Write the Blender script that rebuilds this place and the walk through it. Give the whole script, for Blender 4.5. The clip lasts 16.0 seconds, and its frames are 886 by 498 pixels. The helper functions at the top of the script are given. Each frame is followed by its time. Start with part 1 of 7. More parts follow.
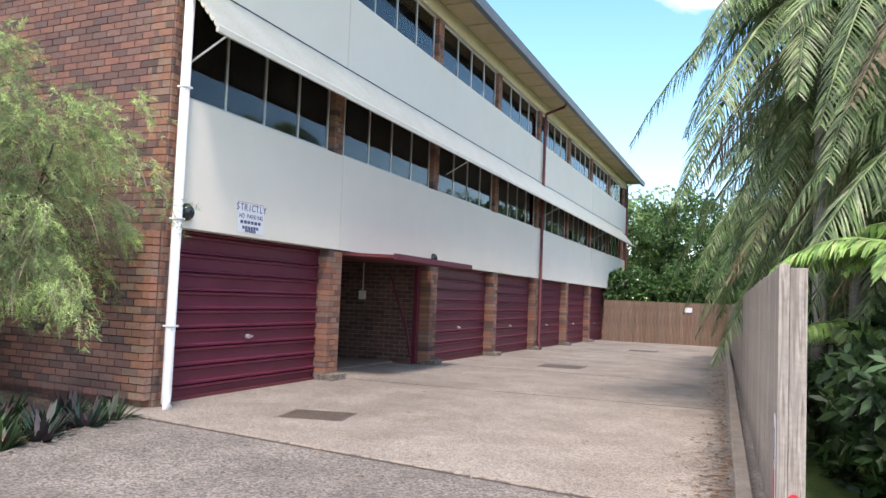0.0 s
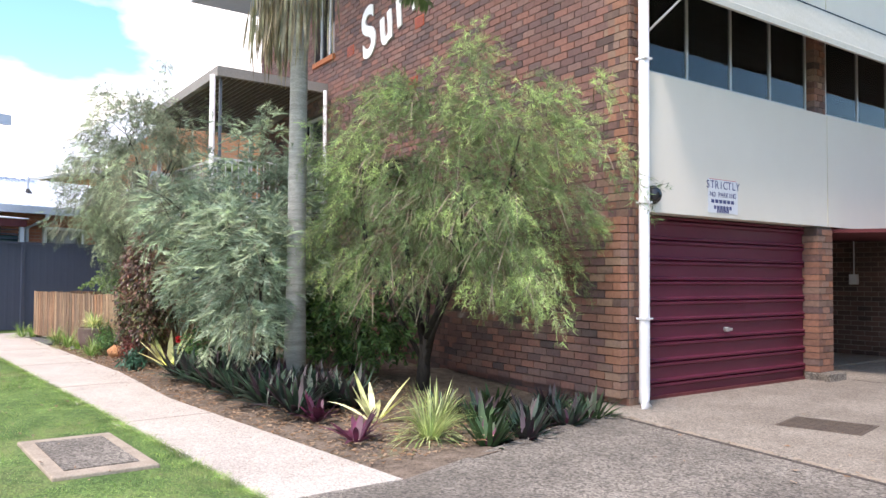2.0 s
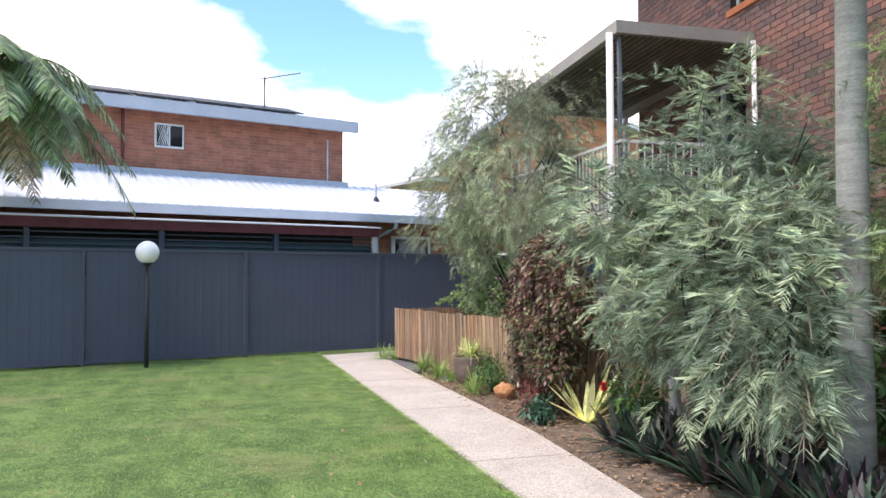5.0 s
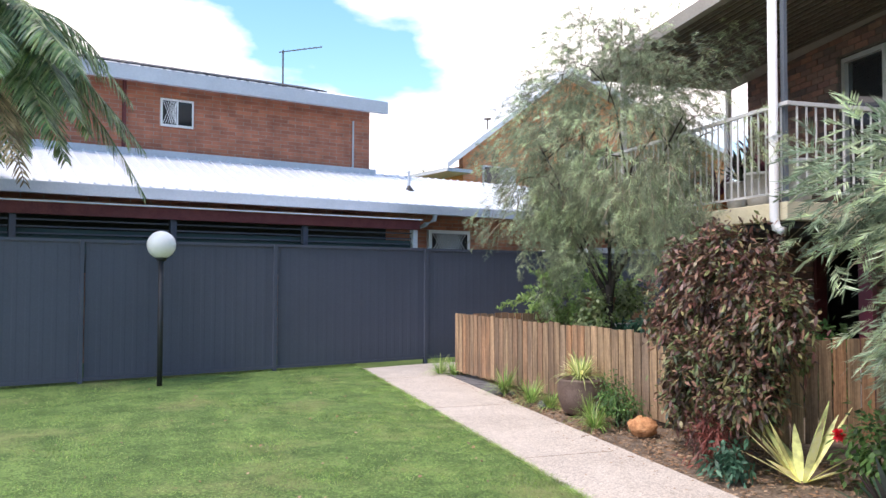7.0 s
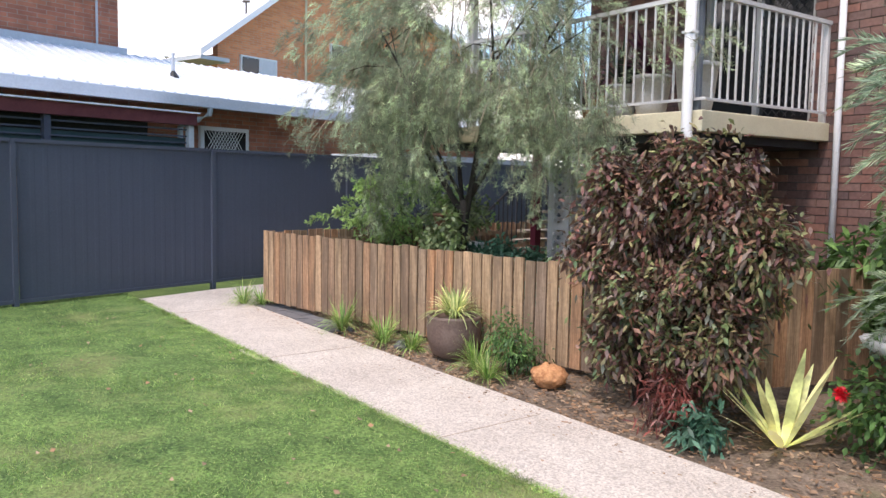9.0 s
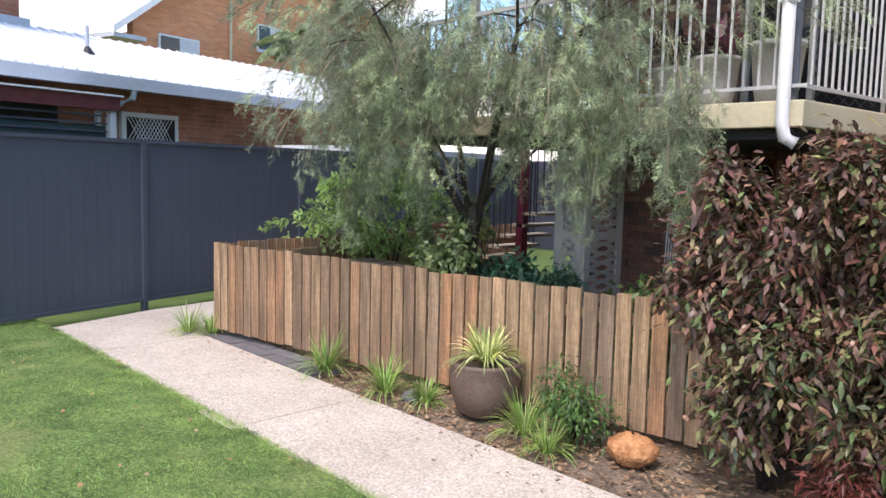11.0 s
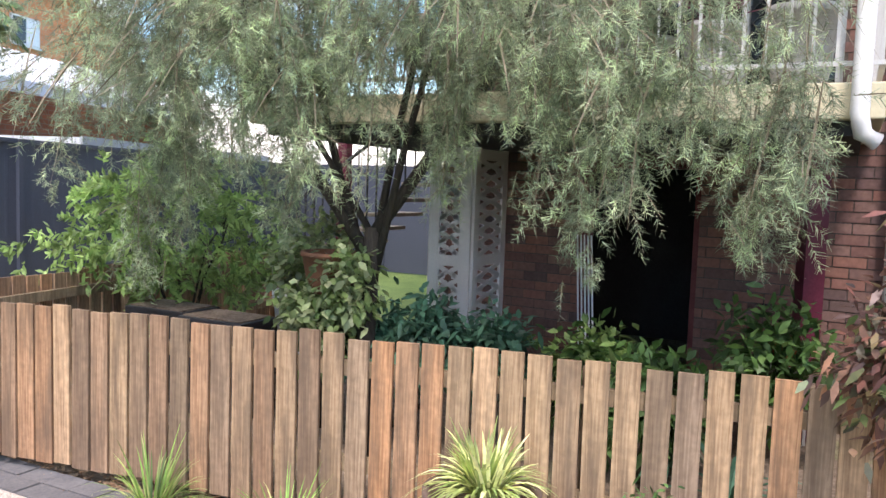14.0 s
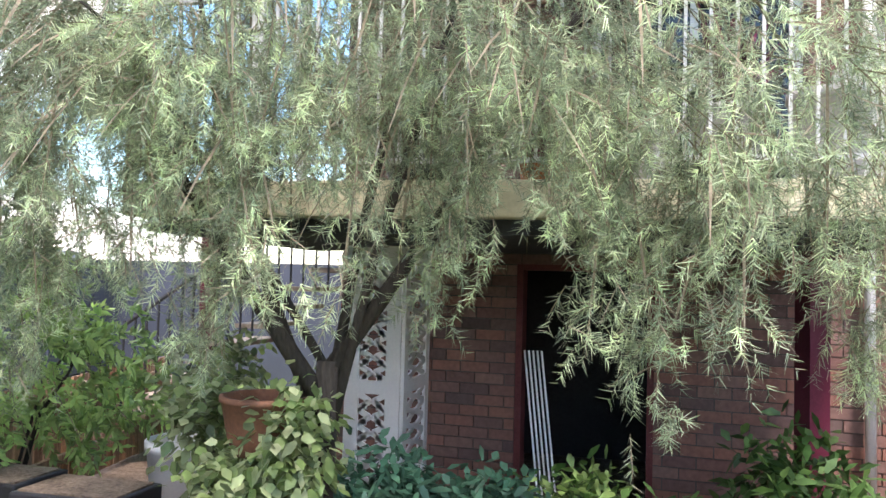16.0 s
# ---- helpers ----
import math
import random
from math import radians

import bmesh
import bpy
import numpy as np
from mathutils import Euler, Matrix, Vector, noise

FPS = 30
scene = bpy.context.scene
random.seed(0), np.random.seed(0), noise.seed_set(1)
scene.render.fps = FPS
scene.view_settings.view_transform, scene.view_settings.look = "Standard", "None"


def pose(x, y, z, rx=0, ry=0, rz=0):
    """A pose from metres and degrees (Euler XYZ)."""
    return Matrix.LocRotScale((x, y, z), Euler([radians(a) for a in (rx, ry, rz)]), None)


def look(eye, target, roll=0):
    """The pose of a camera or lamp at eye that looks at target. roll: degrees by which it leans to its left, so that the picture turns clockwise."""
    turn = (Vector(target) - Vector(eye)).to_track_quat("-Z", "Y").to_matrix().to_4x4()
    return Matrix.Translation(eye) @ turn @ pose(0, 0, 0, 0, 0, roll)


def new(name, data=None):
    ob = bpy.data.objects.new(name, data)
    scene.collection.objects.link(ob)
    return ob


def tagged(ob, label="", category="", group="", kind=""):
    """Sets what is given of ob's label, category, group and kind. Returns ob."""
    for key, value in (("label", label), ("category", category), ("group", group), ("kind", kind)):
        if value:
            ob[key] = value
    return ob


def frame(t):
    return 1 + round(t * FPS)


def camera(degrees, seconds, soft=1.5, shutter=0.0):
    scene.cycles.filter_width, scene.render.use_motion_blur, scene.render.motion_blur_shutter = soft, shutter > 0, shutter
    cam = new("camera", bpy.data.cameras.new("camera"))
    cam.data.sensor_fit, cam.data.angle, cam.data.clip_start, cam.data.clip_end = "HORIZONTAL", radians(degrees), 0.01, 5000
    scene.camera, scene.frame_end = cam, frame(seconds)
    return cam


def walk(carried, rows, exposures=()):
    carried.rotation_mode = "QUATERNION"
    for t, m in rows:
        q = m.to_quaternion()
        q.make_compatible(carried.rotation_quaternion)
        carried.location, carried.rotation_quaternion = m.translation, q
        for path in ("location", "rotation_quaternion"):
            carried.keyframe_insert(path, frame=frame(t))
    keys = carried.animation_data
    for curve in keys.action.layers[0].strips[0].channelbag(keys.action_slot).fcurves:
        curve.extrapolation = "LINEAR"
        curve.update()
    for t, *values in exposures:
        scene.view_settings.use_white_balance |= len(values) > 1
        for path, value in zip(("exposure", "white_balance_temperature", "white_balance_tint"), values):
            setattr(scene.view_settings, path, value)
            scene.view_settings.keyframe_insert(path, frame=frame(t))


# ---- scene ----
cam = camera(58.5, 16.0)
METRES, EYE, TILT, LEAN, TURN = 16.4, 1.35, 0.0, 0.0, 21.7
ROWS = [
    (0.0, 0.0, 0.0, 0.0, -0.14, 3.48, -2.3),
    (0.5, 0.0006, 0.0035, -0.0001, 5.6, 3.09, -1.79),
    (1.0, -0.0031, 0.0116, -0.0005, 15.89, 2.8, -1.23),
    (1.5, -0.0144, 0.0257, 0.0002, 26.11, 2.51, -0.63),
    (2.0, -0.0293, 0.0495, -0.0015, 31.65, 2.02, -0.38),
    (2.5, -0.0486, 0.0721, 0.0002, 33.26, 1.87, -0.36),
    (3.0, -0.077, 0.0905, 0.0031, 36.16, 1.84, -0.28),
    (3.5, -0.1144, 0.11, 0.0086, 42.48, 1.95, -0.07),
    (4.0, -0.1553, 0.118, 0.0136, 48.93, 2.12, 0.06),
    (4.5, -0.1979, 0.1264, 0.0146, 51.51, 2.16, 0.15),
    (5.0, -0.246, 0.1339, 0.0105, 52.97, 2.14, 0.14),
    (7.5, -0.449, 0.1697, 0.0121, 51.29, 1.92, -0.47),
    (8.0, -0.4859, 0.1793, 0.0119, 43.98, 0.95, -0.78),
    (8.5, -0.5202, 0.1835, 0.0154, 35.41, -2.21, -0.99),
    (9.0, -0.5498, 0.1923, 0.0181, 32.94, -4.86, -1.11),
    (11.5, -0.6701, 0.2749, 0.0265, 24.08, -5.19, -1.39),
    (12.0, -0.6904, 0.2927, 0.0275, 20.53, -4.96, -1.49),
    (12.5, -0.7139, 0.3079, 0.0265, 17.11, -4.64, -1.59),
    (13.0, -0.7368, 0.3241, 0.0219, 12.02, -4.37, -1.88),
    (13.5, -0.7594, 0.3465, 0.022, 7.79, -4.44, -1.97),
    (14.0, -0.7802, 0.3689, 0.0225, 5.61, -4.56, -1.97),
    (14.5, -0.7999, 0.3934, 0.0241, -0.22, -4.95, -2.32),
    (15.0, -0.8122, 0.4223, 0.0227, -7.32, -4.52, -2.88),
    (15.5, -0.8238, 0.4393, 0.0228, -8.52, -3.19, -2.35),
    (16.0, -0.8358, 0.4437, 0.0275, -8.36, 2.56, -1.53),
]
walk(cam, [(t, pose(0, 0, EYE, TILT, LEAN, TURN) @ pose(METRES * x, METRES * y, METRES * z, 90 + pitch, roll, yaw)) for t, x, y, z, yaw, pitch, roll in ROWS],
     exposures=[(0.0, 0.95), (2.5, 0.93), (4.5, 0.74), (9.0, 0.74), (12.5, 0.88), (14.0, 1.12), (15.0, 1.35), (16.0, 1.7)])

# ---- world, sun ----
SUN_AZ, SUN_EL = radians(152), radians(60)
world = bpy.data.worlds.new("world")
scene.world = world
world.use_nodes = True
wn, wl = world.node_tree.nodes, world.node_tree.links
wn.clear()
w_out = wn.new("ShaderNodeOutputWorld")
w_bg = wn.new("ShaderNodeBackground")
w_sky = wn.new("ShaderNodeTexSky")
w_sky.sky_type, w_sky.sun_disc = "NISHITA", False
w_sky.sun_elevation, w_sky.sun_rotation = SUN_EL, SUN_AZ
w_sky.air_density, w_sky.dust_density, w_sky.ozone_density = 1.0, 0.6, 1.0
w_tc = wn.new("ShaderNodeTexCoord")
w_map = wn.new("ShaderNodeMapping")
w_map.inputs["Scale"].default_value = (1.0, 1.0, 2.6)
w_map.inputs["Location"].default_value = (0.95, 2.1, 0.4)
w_n = wn.new("ShaderNodeTexNoise")
w_n.inputs["Scale"].default_value, w_n.inputs["Detail"].default_value, w_n.inputs["Roughness"].default_value = 1.7, 7, 0.5
w_r = wn.new("ShaderNodeValToRGB")
w_r.color_ramp.elements[0].position, w_r.color_ramp.elements[1].position = 0.508, 0.585
w_mix = wn.new("ShaderNodeMixRGB")
w_mix.inputs[2].default_value = (9.6, 9.3, 9.1, 1)
wl.new(w_tc.outputs["Generated"], w_map.inputs[0])
wl.new(w_map.outputs[0], w_n.inputs[0])
w_sep, w_add, w_add2, w_hs = wn.new("ShaderNodeSeparateXYZ"), wn.new("ShaderNodeMath"), wn.new("ShaderNodeMath"), wn.new("ShaderNodeHueSaturation")
w_add.operation = w_add2.operation = "MULTIPLY_ADD"
w_add.inputs[1].default_value, w_add2.inputs[1].default_value = -0.07, -0.05
w_hs.inputs["Value"].default_value, w_hs.inputs["Hue"].default_value, w_hs.inputs["Saturation"].default_value = 1.35, 0.485, 1.2
wl.new(w_tc.outputs["Generated"], w_sep.inputs[0])
wl.new(w_sep.outputs[0], w_add.inputs[0])
wl.new(w_n.outputs["Fac"], w_add.inputs[2])
wl.new(w_sep.outputs[1], w_add2.inputs[0])
wl.new(w_add.outputs[0], w_add2.inputs[2])
wl.new(w_add2.outputs[0], w_r.inputs[0])
wl.new(w_sky.outputs[0], w_hs.inputs["Color"])
wl.new(w_r.outputs[0], w_mix.inputs[0])
wl.new(w_hs.outputs[0], w_mix.inputs[1])
wl.new(w_mix.outputs[0], w_bg.inputs[0])
w_bg.inputs[1].default_value = 0.14
wl.new(w_bg.outputs[0], w_out.inputs[0])
sun = new("sun", bpy.data.lights.new("sun", "SUN"))
sun.data.energy, sun.data.angle, sun.data.color = 1.9, radians(10), (1, 0.94, 0.86)
sun_way = Vector((math.sin(SUN_AZ) * math.cos(SUN_EL), math.cos(SUN_AZ) * math.cos(SUN_EL), math.sin(SUN_EL)))
sun.matrix_world = look(sun_way * 60, (0, 0, 0))
scene.view_settings.use_white_balance = True
scene.view_settings.white_balance_temperature, scene.view_settings.white_balance_tint = 6650, 20


# ---- materials ----
def nodes_of(m):
    m.use_nodes = True
    return m.node_tree.nodes, m.node_tree.links, m.node_tree.nodes["Principled BSDF"]


def surface(name, a, b, rough=0.7, scale=6.0, fine=90.0, bump=0.15, metal=0.0, spec=0.4, stain=None, tone=0.0, stretch=(1, 1, 1), bump_size=0.01, sharp=0.14, grainy=0.0):
    """Two-scale noise between the colours a and b, a fine grain, a stain colour and a tone that varies from piece to piece."""
    m = bpy.data.materials.new(name)
    n, l, p = nodes_of(m)
    tc, mp = n.new("ShaderNodeTexCoord"), n.new("ShaderNodeMapping")
    mp.inputs["Scale"].default_value = stretch
    l.new(tc.outputs["Object"], mp.inputs[0])
    n1, n2 = n.new("ShaderNodeTexNoise"), n.new("ShaderNodeTexNoise")
    n1.inputs["Scale"].default_value, n1.inputs["Detail"].default_value, n1.inputs["Roughness"].default_value = scale, 6, 0.65
    n2.inputs["Scale"].default_value, n2.inputs["Detail"].default_value = fine, 3
    l.new(mp.outputs[0], n1.inputs[0])
    l.new(mp.outputs[0], n2.inputs[0])
    add = n.new("ShaderNodeMath")
    add.operation = "MULTIPLY_ADD"
    add.inputs[1].default_value, add.inputs[2].default_value = 0.45, 0.0
    l.new(n2.outputs["Fac"], add.inputs[0])
    sm = n.new("ShaderNodeMath")
    sm.operation = "MULTIPLY_ADD"
    sm.inputs[1].default_value = 0.55
    l.new(n1.outputs["Fac"], sm.inputs[0])
    l.new(add.outputs[0], sm.inputs[2])
    r = n.new("ShaderNodeValToRGB")
    r.color_ramp.elements[0].position, r.color_ramp.elements[1].position = 0.5 - sharp, 0.5 + sharp
    r.color_ramp.elements[0].color, r.color_ramp.elements[1].color = (*a, 1), (*b, 1)
    l.new(sm.outputs[0], r.inputs[0])
    out = r.outputs[0]
    if grainy:
        vo, vr, vm = n.new("ShaderNodeTexVoronoi"), n.new("ShaderNodeMapRange"), n.new("ShaderNodeMixRGB")
        vo.inputs["Scale"].default_value = fine
        l.new(tc.outputs["Object"], vo.inputs[0])
        sp_ = n.new("ShaderNodeSeparateColor")
        l.new(vo.outputs["Color"], sp_.inputs[0])
        l.new(sp_.outputs[0], vr.inputs[0])
        vr.inputs[3].default_value, vr.inputs[4].default_value = 1 - grainy, 1 + grainy * .75
        vm.blend_type, vm.inputs[0].default_value = "MULTIPLY", 1.0
        l.new(out, vm.inputs[1])
        l.new(vr.outputs[0], vm.inputs[2])
        out = vm.outputs[0]
    if stain:
        n3, r3, mx = n.new("ShaderNodeTexNoise"), n.new("ShaderNodeValToRGB"), n.new("ShaderNodeMixRGB")
        n3.inputs["Scale"].default_value, n3.inputs["Detail"].default_value, n3.inputs["Roughness"].default_value = stain[1], 8, 0.7
        r3.color_ramp.elements[0].position, r3.color_ramp.elements[1].position = stain[2], stain[2] + 0.16
        r3.color_ramp.elements[1].color = (stain[3],) * 3 + (1,)
        l.new(tc.outputs["Object"], n3.inputs[0])
        l.new(n3.outputs["Fac"], r3.inputs[0])
        l.new(r3.outputs[0], mx.inputs[0])
        l.new(out, mx.inputs[1])
        mx.inputs[2].default_value = (*stain[0], 1)
        out = mx.outputs[0]
    if tone:
        oi, ge, ad, fr, ml, hs = (n.new(k) for k in ("ShaderNodeObjectInfo", "ShaderNodeNewGeometry", "ShaderNodeMath", "ShaderNodeMath", "ShaderNodeMath", "ShaderNodeHueSaturation"))
        l.new(oi.outputs["Random"], ad.inputs[0])
        l.new(ge.outputs["Random Per Island"], ad.inputs[1])
        fr.operation = "FRACT"
        l.new(ad.outputs[0], fr.inputs[0])
        ml.operation = "MULTIPLY_ADD"
        ml.inputs[1].default_value, ml.inputs[2].default_value = 2 * tone, 1 - tone
        l.new(fr.outputs[0], ml.inputs[0])
        l.new(ml.outputs[0], hs.inputs["Value"])
        l.new(out, hs.inputs["Color"])
        out = hs.outputs[0]
    l.new(out, p.inputs["Base Color"])
    p.inputs["Roughness"].default_value, p.inputs["Metallic"].default_value, p.inputs["Specular IOR Level"].default_value = rough, metal, spec
    if bump:
        bp = n.new("ShaderNodeBump")
        bp.inputs["Strength"].default_value, bp.inputs["Distance"].default_value = bump, bump_size
        l.new(n2.outputs["Fac"] if grainy else sm.outputs[0], bp.inputs["Height"])
        l.new(bp.outputs[0], p.inputs["Normal"])
    return m


def pieces(name, colours, rough=0.85, bump=0.4):
    """Bricks, boards or leaves: a colour out of the list for each piece, with grain."""
    m = bpy.data.materials.new(name)
    n, l, p = nodes_of(m)
    oi, ge, ad, fr, r = (n.new(k) for k in ("ShaderNodeObjectInfo", "ShaderNodeNewGeometry", "ShaderNodeMath", "ShaderNodeMath", "ShaderNodeValToRGB"))
    l.new(oi.outputs["Random"], ad.inputs[0])
    l.new(ge.outputs["Random Per Island"], ad.inputs[1])
    fr.operation = "FRACT"
    l.new(ad.outputs[0], fr.inputs[0])
    l.new(fr.outputs[0], r.inputs[0])
    el = r.color_ramp.elements
    while len(el) < len(colours):
        el.new(0.5)
    for i, c in enumerate(colours):
        el[i].position, el[i].color = i / (len(colours) - 1), (*c, 1)
    tc, n1, mx = n.new("ShaderNodeTexCoord"), n.new("ShaderNodeTexNoise"), n.new("ShaderNodeMixRGB")
    n1.inputs["Scale"].default_value, n1.inputs["Detail"].default_value = 28, 5
    geo_p = n.new("ShaderNodeNewGeometry")
    l.new(geo_p.outputs["Position"], n1.inputs[0])
    mx.blend_type = "MULTIPLY"
    mx.inputs[0].default_value = 0.55
    l.new(r.outputs[0], mx.inputs[1])
    l.new(n1.outputs["Fac"], mx.inputs[2])
    br = n.new("ShaderNodeHueSaturation")
    br.inputs["Value"].default_value = 1.5
    l.new(mx.outputs[0], br.inputs["Color"])
    l.new(br.outputs[0], p.inputs["Base Color"])
    p.inputs["Roughness"].default_value = rough
    bp = n.new("ShaderNodeBump")
    bp.inputs["Strength"].default_value, bp.inputs["Distance"].default_value = bump, 0.006
    l.new(n1.outputs["Fac"], bp.inputs["Height"])
    l.new(bp.outputs[0], p.inputs["Normal"])
    return m


def leafy(name, colours, through_light=0.3, rough=0.5):
    m = pieces(name, colours, rough, 0.0)
    n, l, p = nodes_of(m)
    t, mx = n.new("ShaderNodeBsdfTranslucent"), n.new("ShaderNodeMixShader")
    src = p.inputs["Base Color"].links[0].from_socket
    # Position noise paints clump-sized light and dark into the leaf colour.
    ge, nz, rr_, hv = n.new("ShaderNodeNewGeometry"), n.new("ShaderNodeTexNoise"), n.new("ShaderNodeMapRange"), n.new("ShaderNodeHueSaturation")
    nz.inputs["Scale"].default_value, nz.inputs["Detail"].default_value = 4.5, 4
    l.new(ge.outputs["Position"], nz.inputs[0])
    l.new(nz.outputs["Fac"], rr_.inputs[0])
    rr_.inputs[1].default_value, rr_.inputs[2].default_value, rr_.inputs[3].default_value, rr_.inputs[4].default_value = 0.36, 0.64, 0.62, 1.75
    l.new(rr_.outputs[0], hv.inputs["Value"])
    l.new(src, hv.inputs["Color"])
    l.new(hv.outputs[0], p.inputs["Base Color"])
    src = hv.outputs[0]
    l.new(src, t.inputs[0])
    mx.inputs[0].default_value = through_light
    l.new(p.outputs[0], mx.inputs[1])
    l.new(t.outputs[0], mx.inputs[2])
    l.new(mx.outputs[0], n["Material Output"].inputs[0])
    return m


def glassy(name, colour, rough=0.05):
    m = bpy.data.materials.new(name)
    n, l, p = nodes_of(m)
    p.inputs["Base Color"].default_value = (*colour, 1)
    p.inputs["Roughness"].default_value, p.inputs["Specular IOR Level"].default_value = rough, 0.6
    return m


def wood(name, colours, scale=9, rough=0.75, along=2, grain=.8):
    """Boards: a tone for each board, grain along one axis and weathered streaks."""
    m = pieces(name, colours, rough, 0.25)
    n, l, p = nodes_of(m)
    tc, mp, nz, mx = n.new("ShaderNodeTexCoord"), n.new("ShaderNodeMapping"), n.new("ShaderNodeTexNoise"), n.new("ShaderNodeMixRGB")
    s = [scale * 4.0] * 3
    s[along] = scale * 0.18
    mp.inputs["Scale"].default_value = s
    l.new(tc.outputs["Object"], mp.inputs[0])
    l.new(mp.outputs[0], nz.inputs[0])
    nz.inputs["Scale"].default_value, nz.inputs["Detail"].default_value, nz.inputs["Distortion"].default_value = 1.0, 8, 1.8
    ra = n.new("ShaderNodeValToRGB")
    ra.color_ramp.elements[0].position, ra.color_ramp.elements[0].color = 0.34, (0.42, 0.36, 0.32, 1)
    ra.color_ramp.elements[1].position, ra.color_ramp.elements[1].color = 0.6, (1.1, 1.08, 1.05, 1)
    l.new(nz.outputs["Fac"], ra.inputs[0])
    mx.blend_type, mx.inputs[0].default_value = "MULTIPLY", grain
    src = p.inputs["Base Color"].links[0].from_socket
    l.new(src, mx.inputs[1])
    l.new(ra.outputs[0], mx.inputs[2])
    wm, wz, wr, wx = n.new("ShaderNodeMapping"), n.new("ShaderNodeTexNoise"), n.new("ShaderNodeMapRange"), n.new("ShaderNodeMixRGB")
    s = [13.0] * 3
    s[along] = 1.5
    wm.inputs["Scale"].default_value = s
    wp = n.new("ShaderNodeNewGeometry")
    l.new(wp.outputs["Position"], wm.inputs[0])
    l.new(wm.outputs[0], wz.inputs[0])
    wz.inputs["Scale"].default_value, wz.inputs["Detail"].default_value, wz.inputs["Roughness"].default_value = 1.0, 6, .65
    wr.inputs[1].default_value, wr.inputs[2].default_value, wr.inputs[4].default_value = .46, .66, .75
    l.new(wz.outputs["Fac"], wr.inputs[0])
    l.new(wr.outputs[0], wx.inputs[0])
    l.new(mx.outputs[0], wx.inputs[1])
    wx.inputs[2].default_value = tuple(.55 * q for q in colours[1]) + (1,)
    l.new(wx.outputs[0], p.inputs["Base Color"])
    return m


def tile_bricks(name, c1, c2, mortar, width=0.24, height=0.086, patchy=0.5):
    """Brickwork of far walls, in metres along the object's x and z."""
    m = bpy.data.materials.new(name)
    n, l, p = nodes_of(m)
    tc, sx, cb, bt = (n.new(k) for k in ("ShaderNodeTexCoord", "ShaderNodeSeparateXYZ", "ShaderNodeCombineXYZ", "ShaderNodeTexBrick"))
    l.new(tc.outputs["Object"], sx.inputs[0])
    ad = n.new("ShaderNodeMath")
    l.new(sx.outputs[0], ad.inputs[0])
    l.new(sx.outputs[1], ad.inputs[1])
    l.new(ad.outputs[0], cb.inputs[0])
    l.new(sx.outputs[2], cb.inputs[1])
    l.new(cb.outputs[0], bt.inputs[0])
    bt.inputs["Color1"].default_value, bt.inputs["Color2"].default_value, bt.inputs["Mortar"].default_value = (*c1, 1), (*c2, 1), (*mortar, 1)
    bt.inputs["Scale"].default_value, bt.inputs["Mortar Size"].default_value = 1.0, 0.006
    bt.inputs["Brick Width"].default_value, bt.inputs["Row Height"].default_value = width, height
    nz, mx = n.new("ShaderNodeTexNoise"), n.new("ShaderNodeMixRGB")
    nz.inputs["Scale"].default_value, nz.inputs["Detail"].default_value = 3.0, 6
    l.new(tc.outputs["Object"], nz.inputs[0])
    mx.blend_type, mx.inputs[0].default_value = "OVERLAY", patchy
    l.new(bt.outputs[0], mx.inputs[1])
    l.new(nz.outputs["Fac"], mx.inputs[2])
    l.new(mx.outputs[0], p.inputs["Base Color"])
    p.inputs["Roughness"].default_value = 0.85
    bp = n.new("ShaderNodeBump")
    bp.inputs["Strength"].default_value, bp.inputs["Distance"].default_value, bp.invert = 0.5, 0.006, True
    l.new(bt.outputs["Fac"], bp.inputs["Height"])
    l.new(bp.outputs[0], p.inputs["Normal"])
    return m


M = {}
M["concrete"] = surface("aggregate_concrete", (0.22, 0.185, 0.15), (0.40, 0.35, 0.29), 0.85, 1.1, 75, 0.7, stain=((0.13, 0.108, 0.085), 0.32, 0.50, 0.55), bump_size=0.005, sharp=0.16, grainy=0.45)
M["concrete_rough"] = surface("worn_concrete", (0.13, 0.115, 0.098), (0.30, 0.265, 0.225), 0.9, 1.6, 62, 0.9, stain=((0.085, 0.072, 0.058), 0.5, 0.50, 0.5), bump_size=0.008, sharp=0.16, grainy=0.62)
M["canopy"] = surface("canopy_paint", (0.26, 0.24, 0.22), (0.34, 0.32, 0.30), 0.6, 2, 40, 0.1)
M["path"] = surface("pale_aggregate", (0.40, 0.345, 0.30), (0.64, 0.575, 0.51), 0.85, 1.6, 80, 0.6, stain=((0.34, 0.285, 0.24), 1.1, 0.58, 0.35), bump_size=0.005, sharp=0.2, grainy=0.30)
M["kerb"] = surface("kerb_concrete", (0.28, 0.23, 0.18), (0.46, 0.38, 0.30), 0.9, 5, 60, 0.4)
M["slate"] = surface("slate", (0.10, 0.10, 0.11), (0.17, 0.165, 0.17), 0.8, 6, 60, 0.3, tone=0.15)
M["soil"] = surface("mulch_soil", (0.085, 0.06, 0.042), (0.27, 0.21, 0.16), 0.95, 7, 45, 1.0, stain=((0.16, 0.20, 0.07), 1.4, 0.56, 0.6), bump_size=0.03)
M["lawn"] = surface("lawn_base", (0.055, 0.11, 0.025), (0.17, 0.27, 0.07), 0.9, 2.2, 55, 1.0, stain=((0.24, 0.21, 0.10), 0.55, 0.52, 0.6), bump_size=0.02, sharp=0.1, grainy=.4)
M["ground"] = surface("rough_grass", (0.055, 0.105, 0.028), (0.15, 0.22, 0.065), 0.95, 1.5, 40, 0.6)
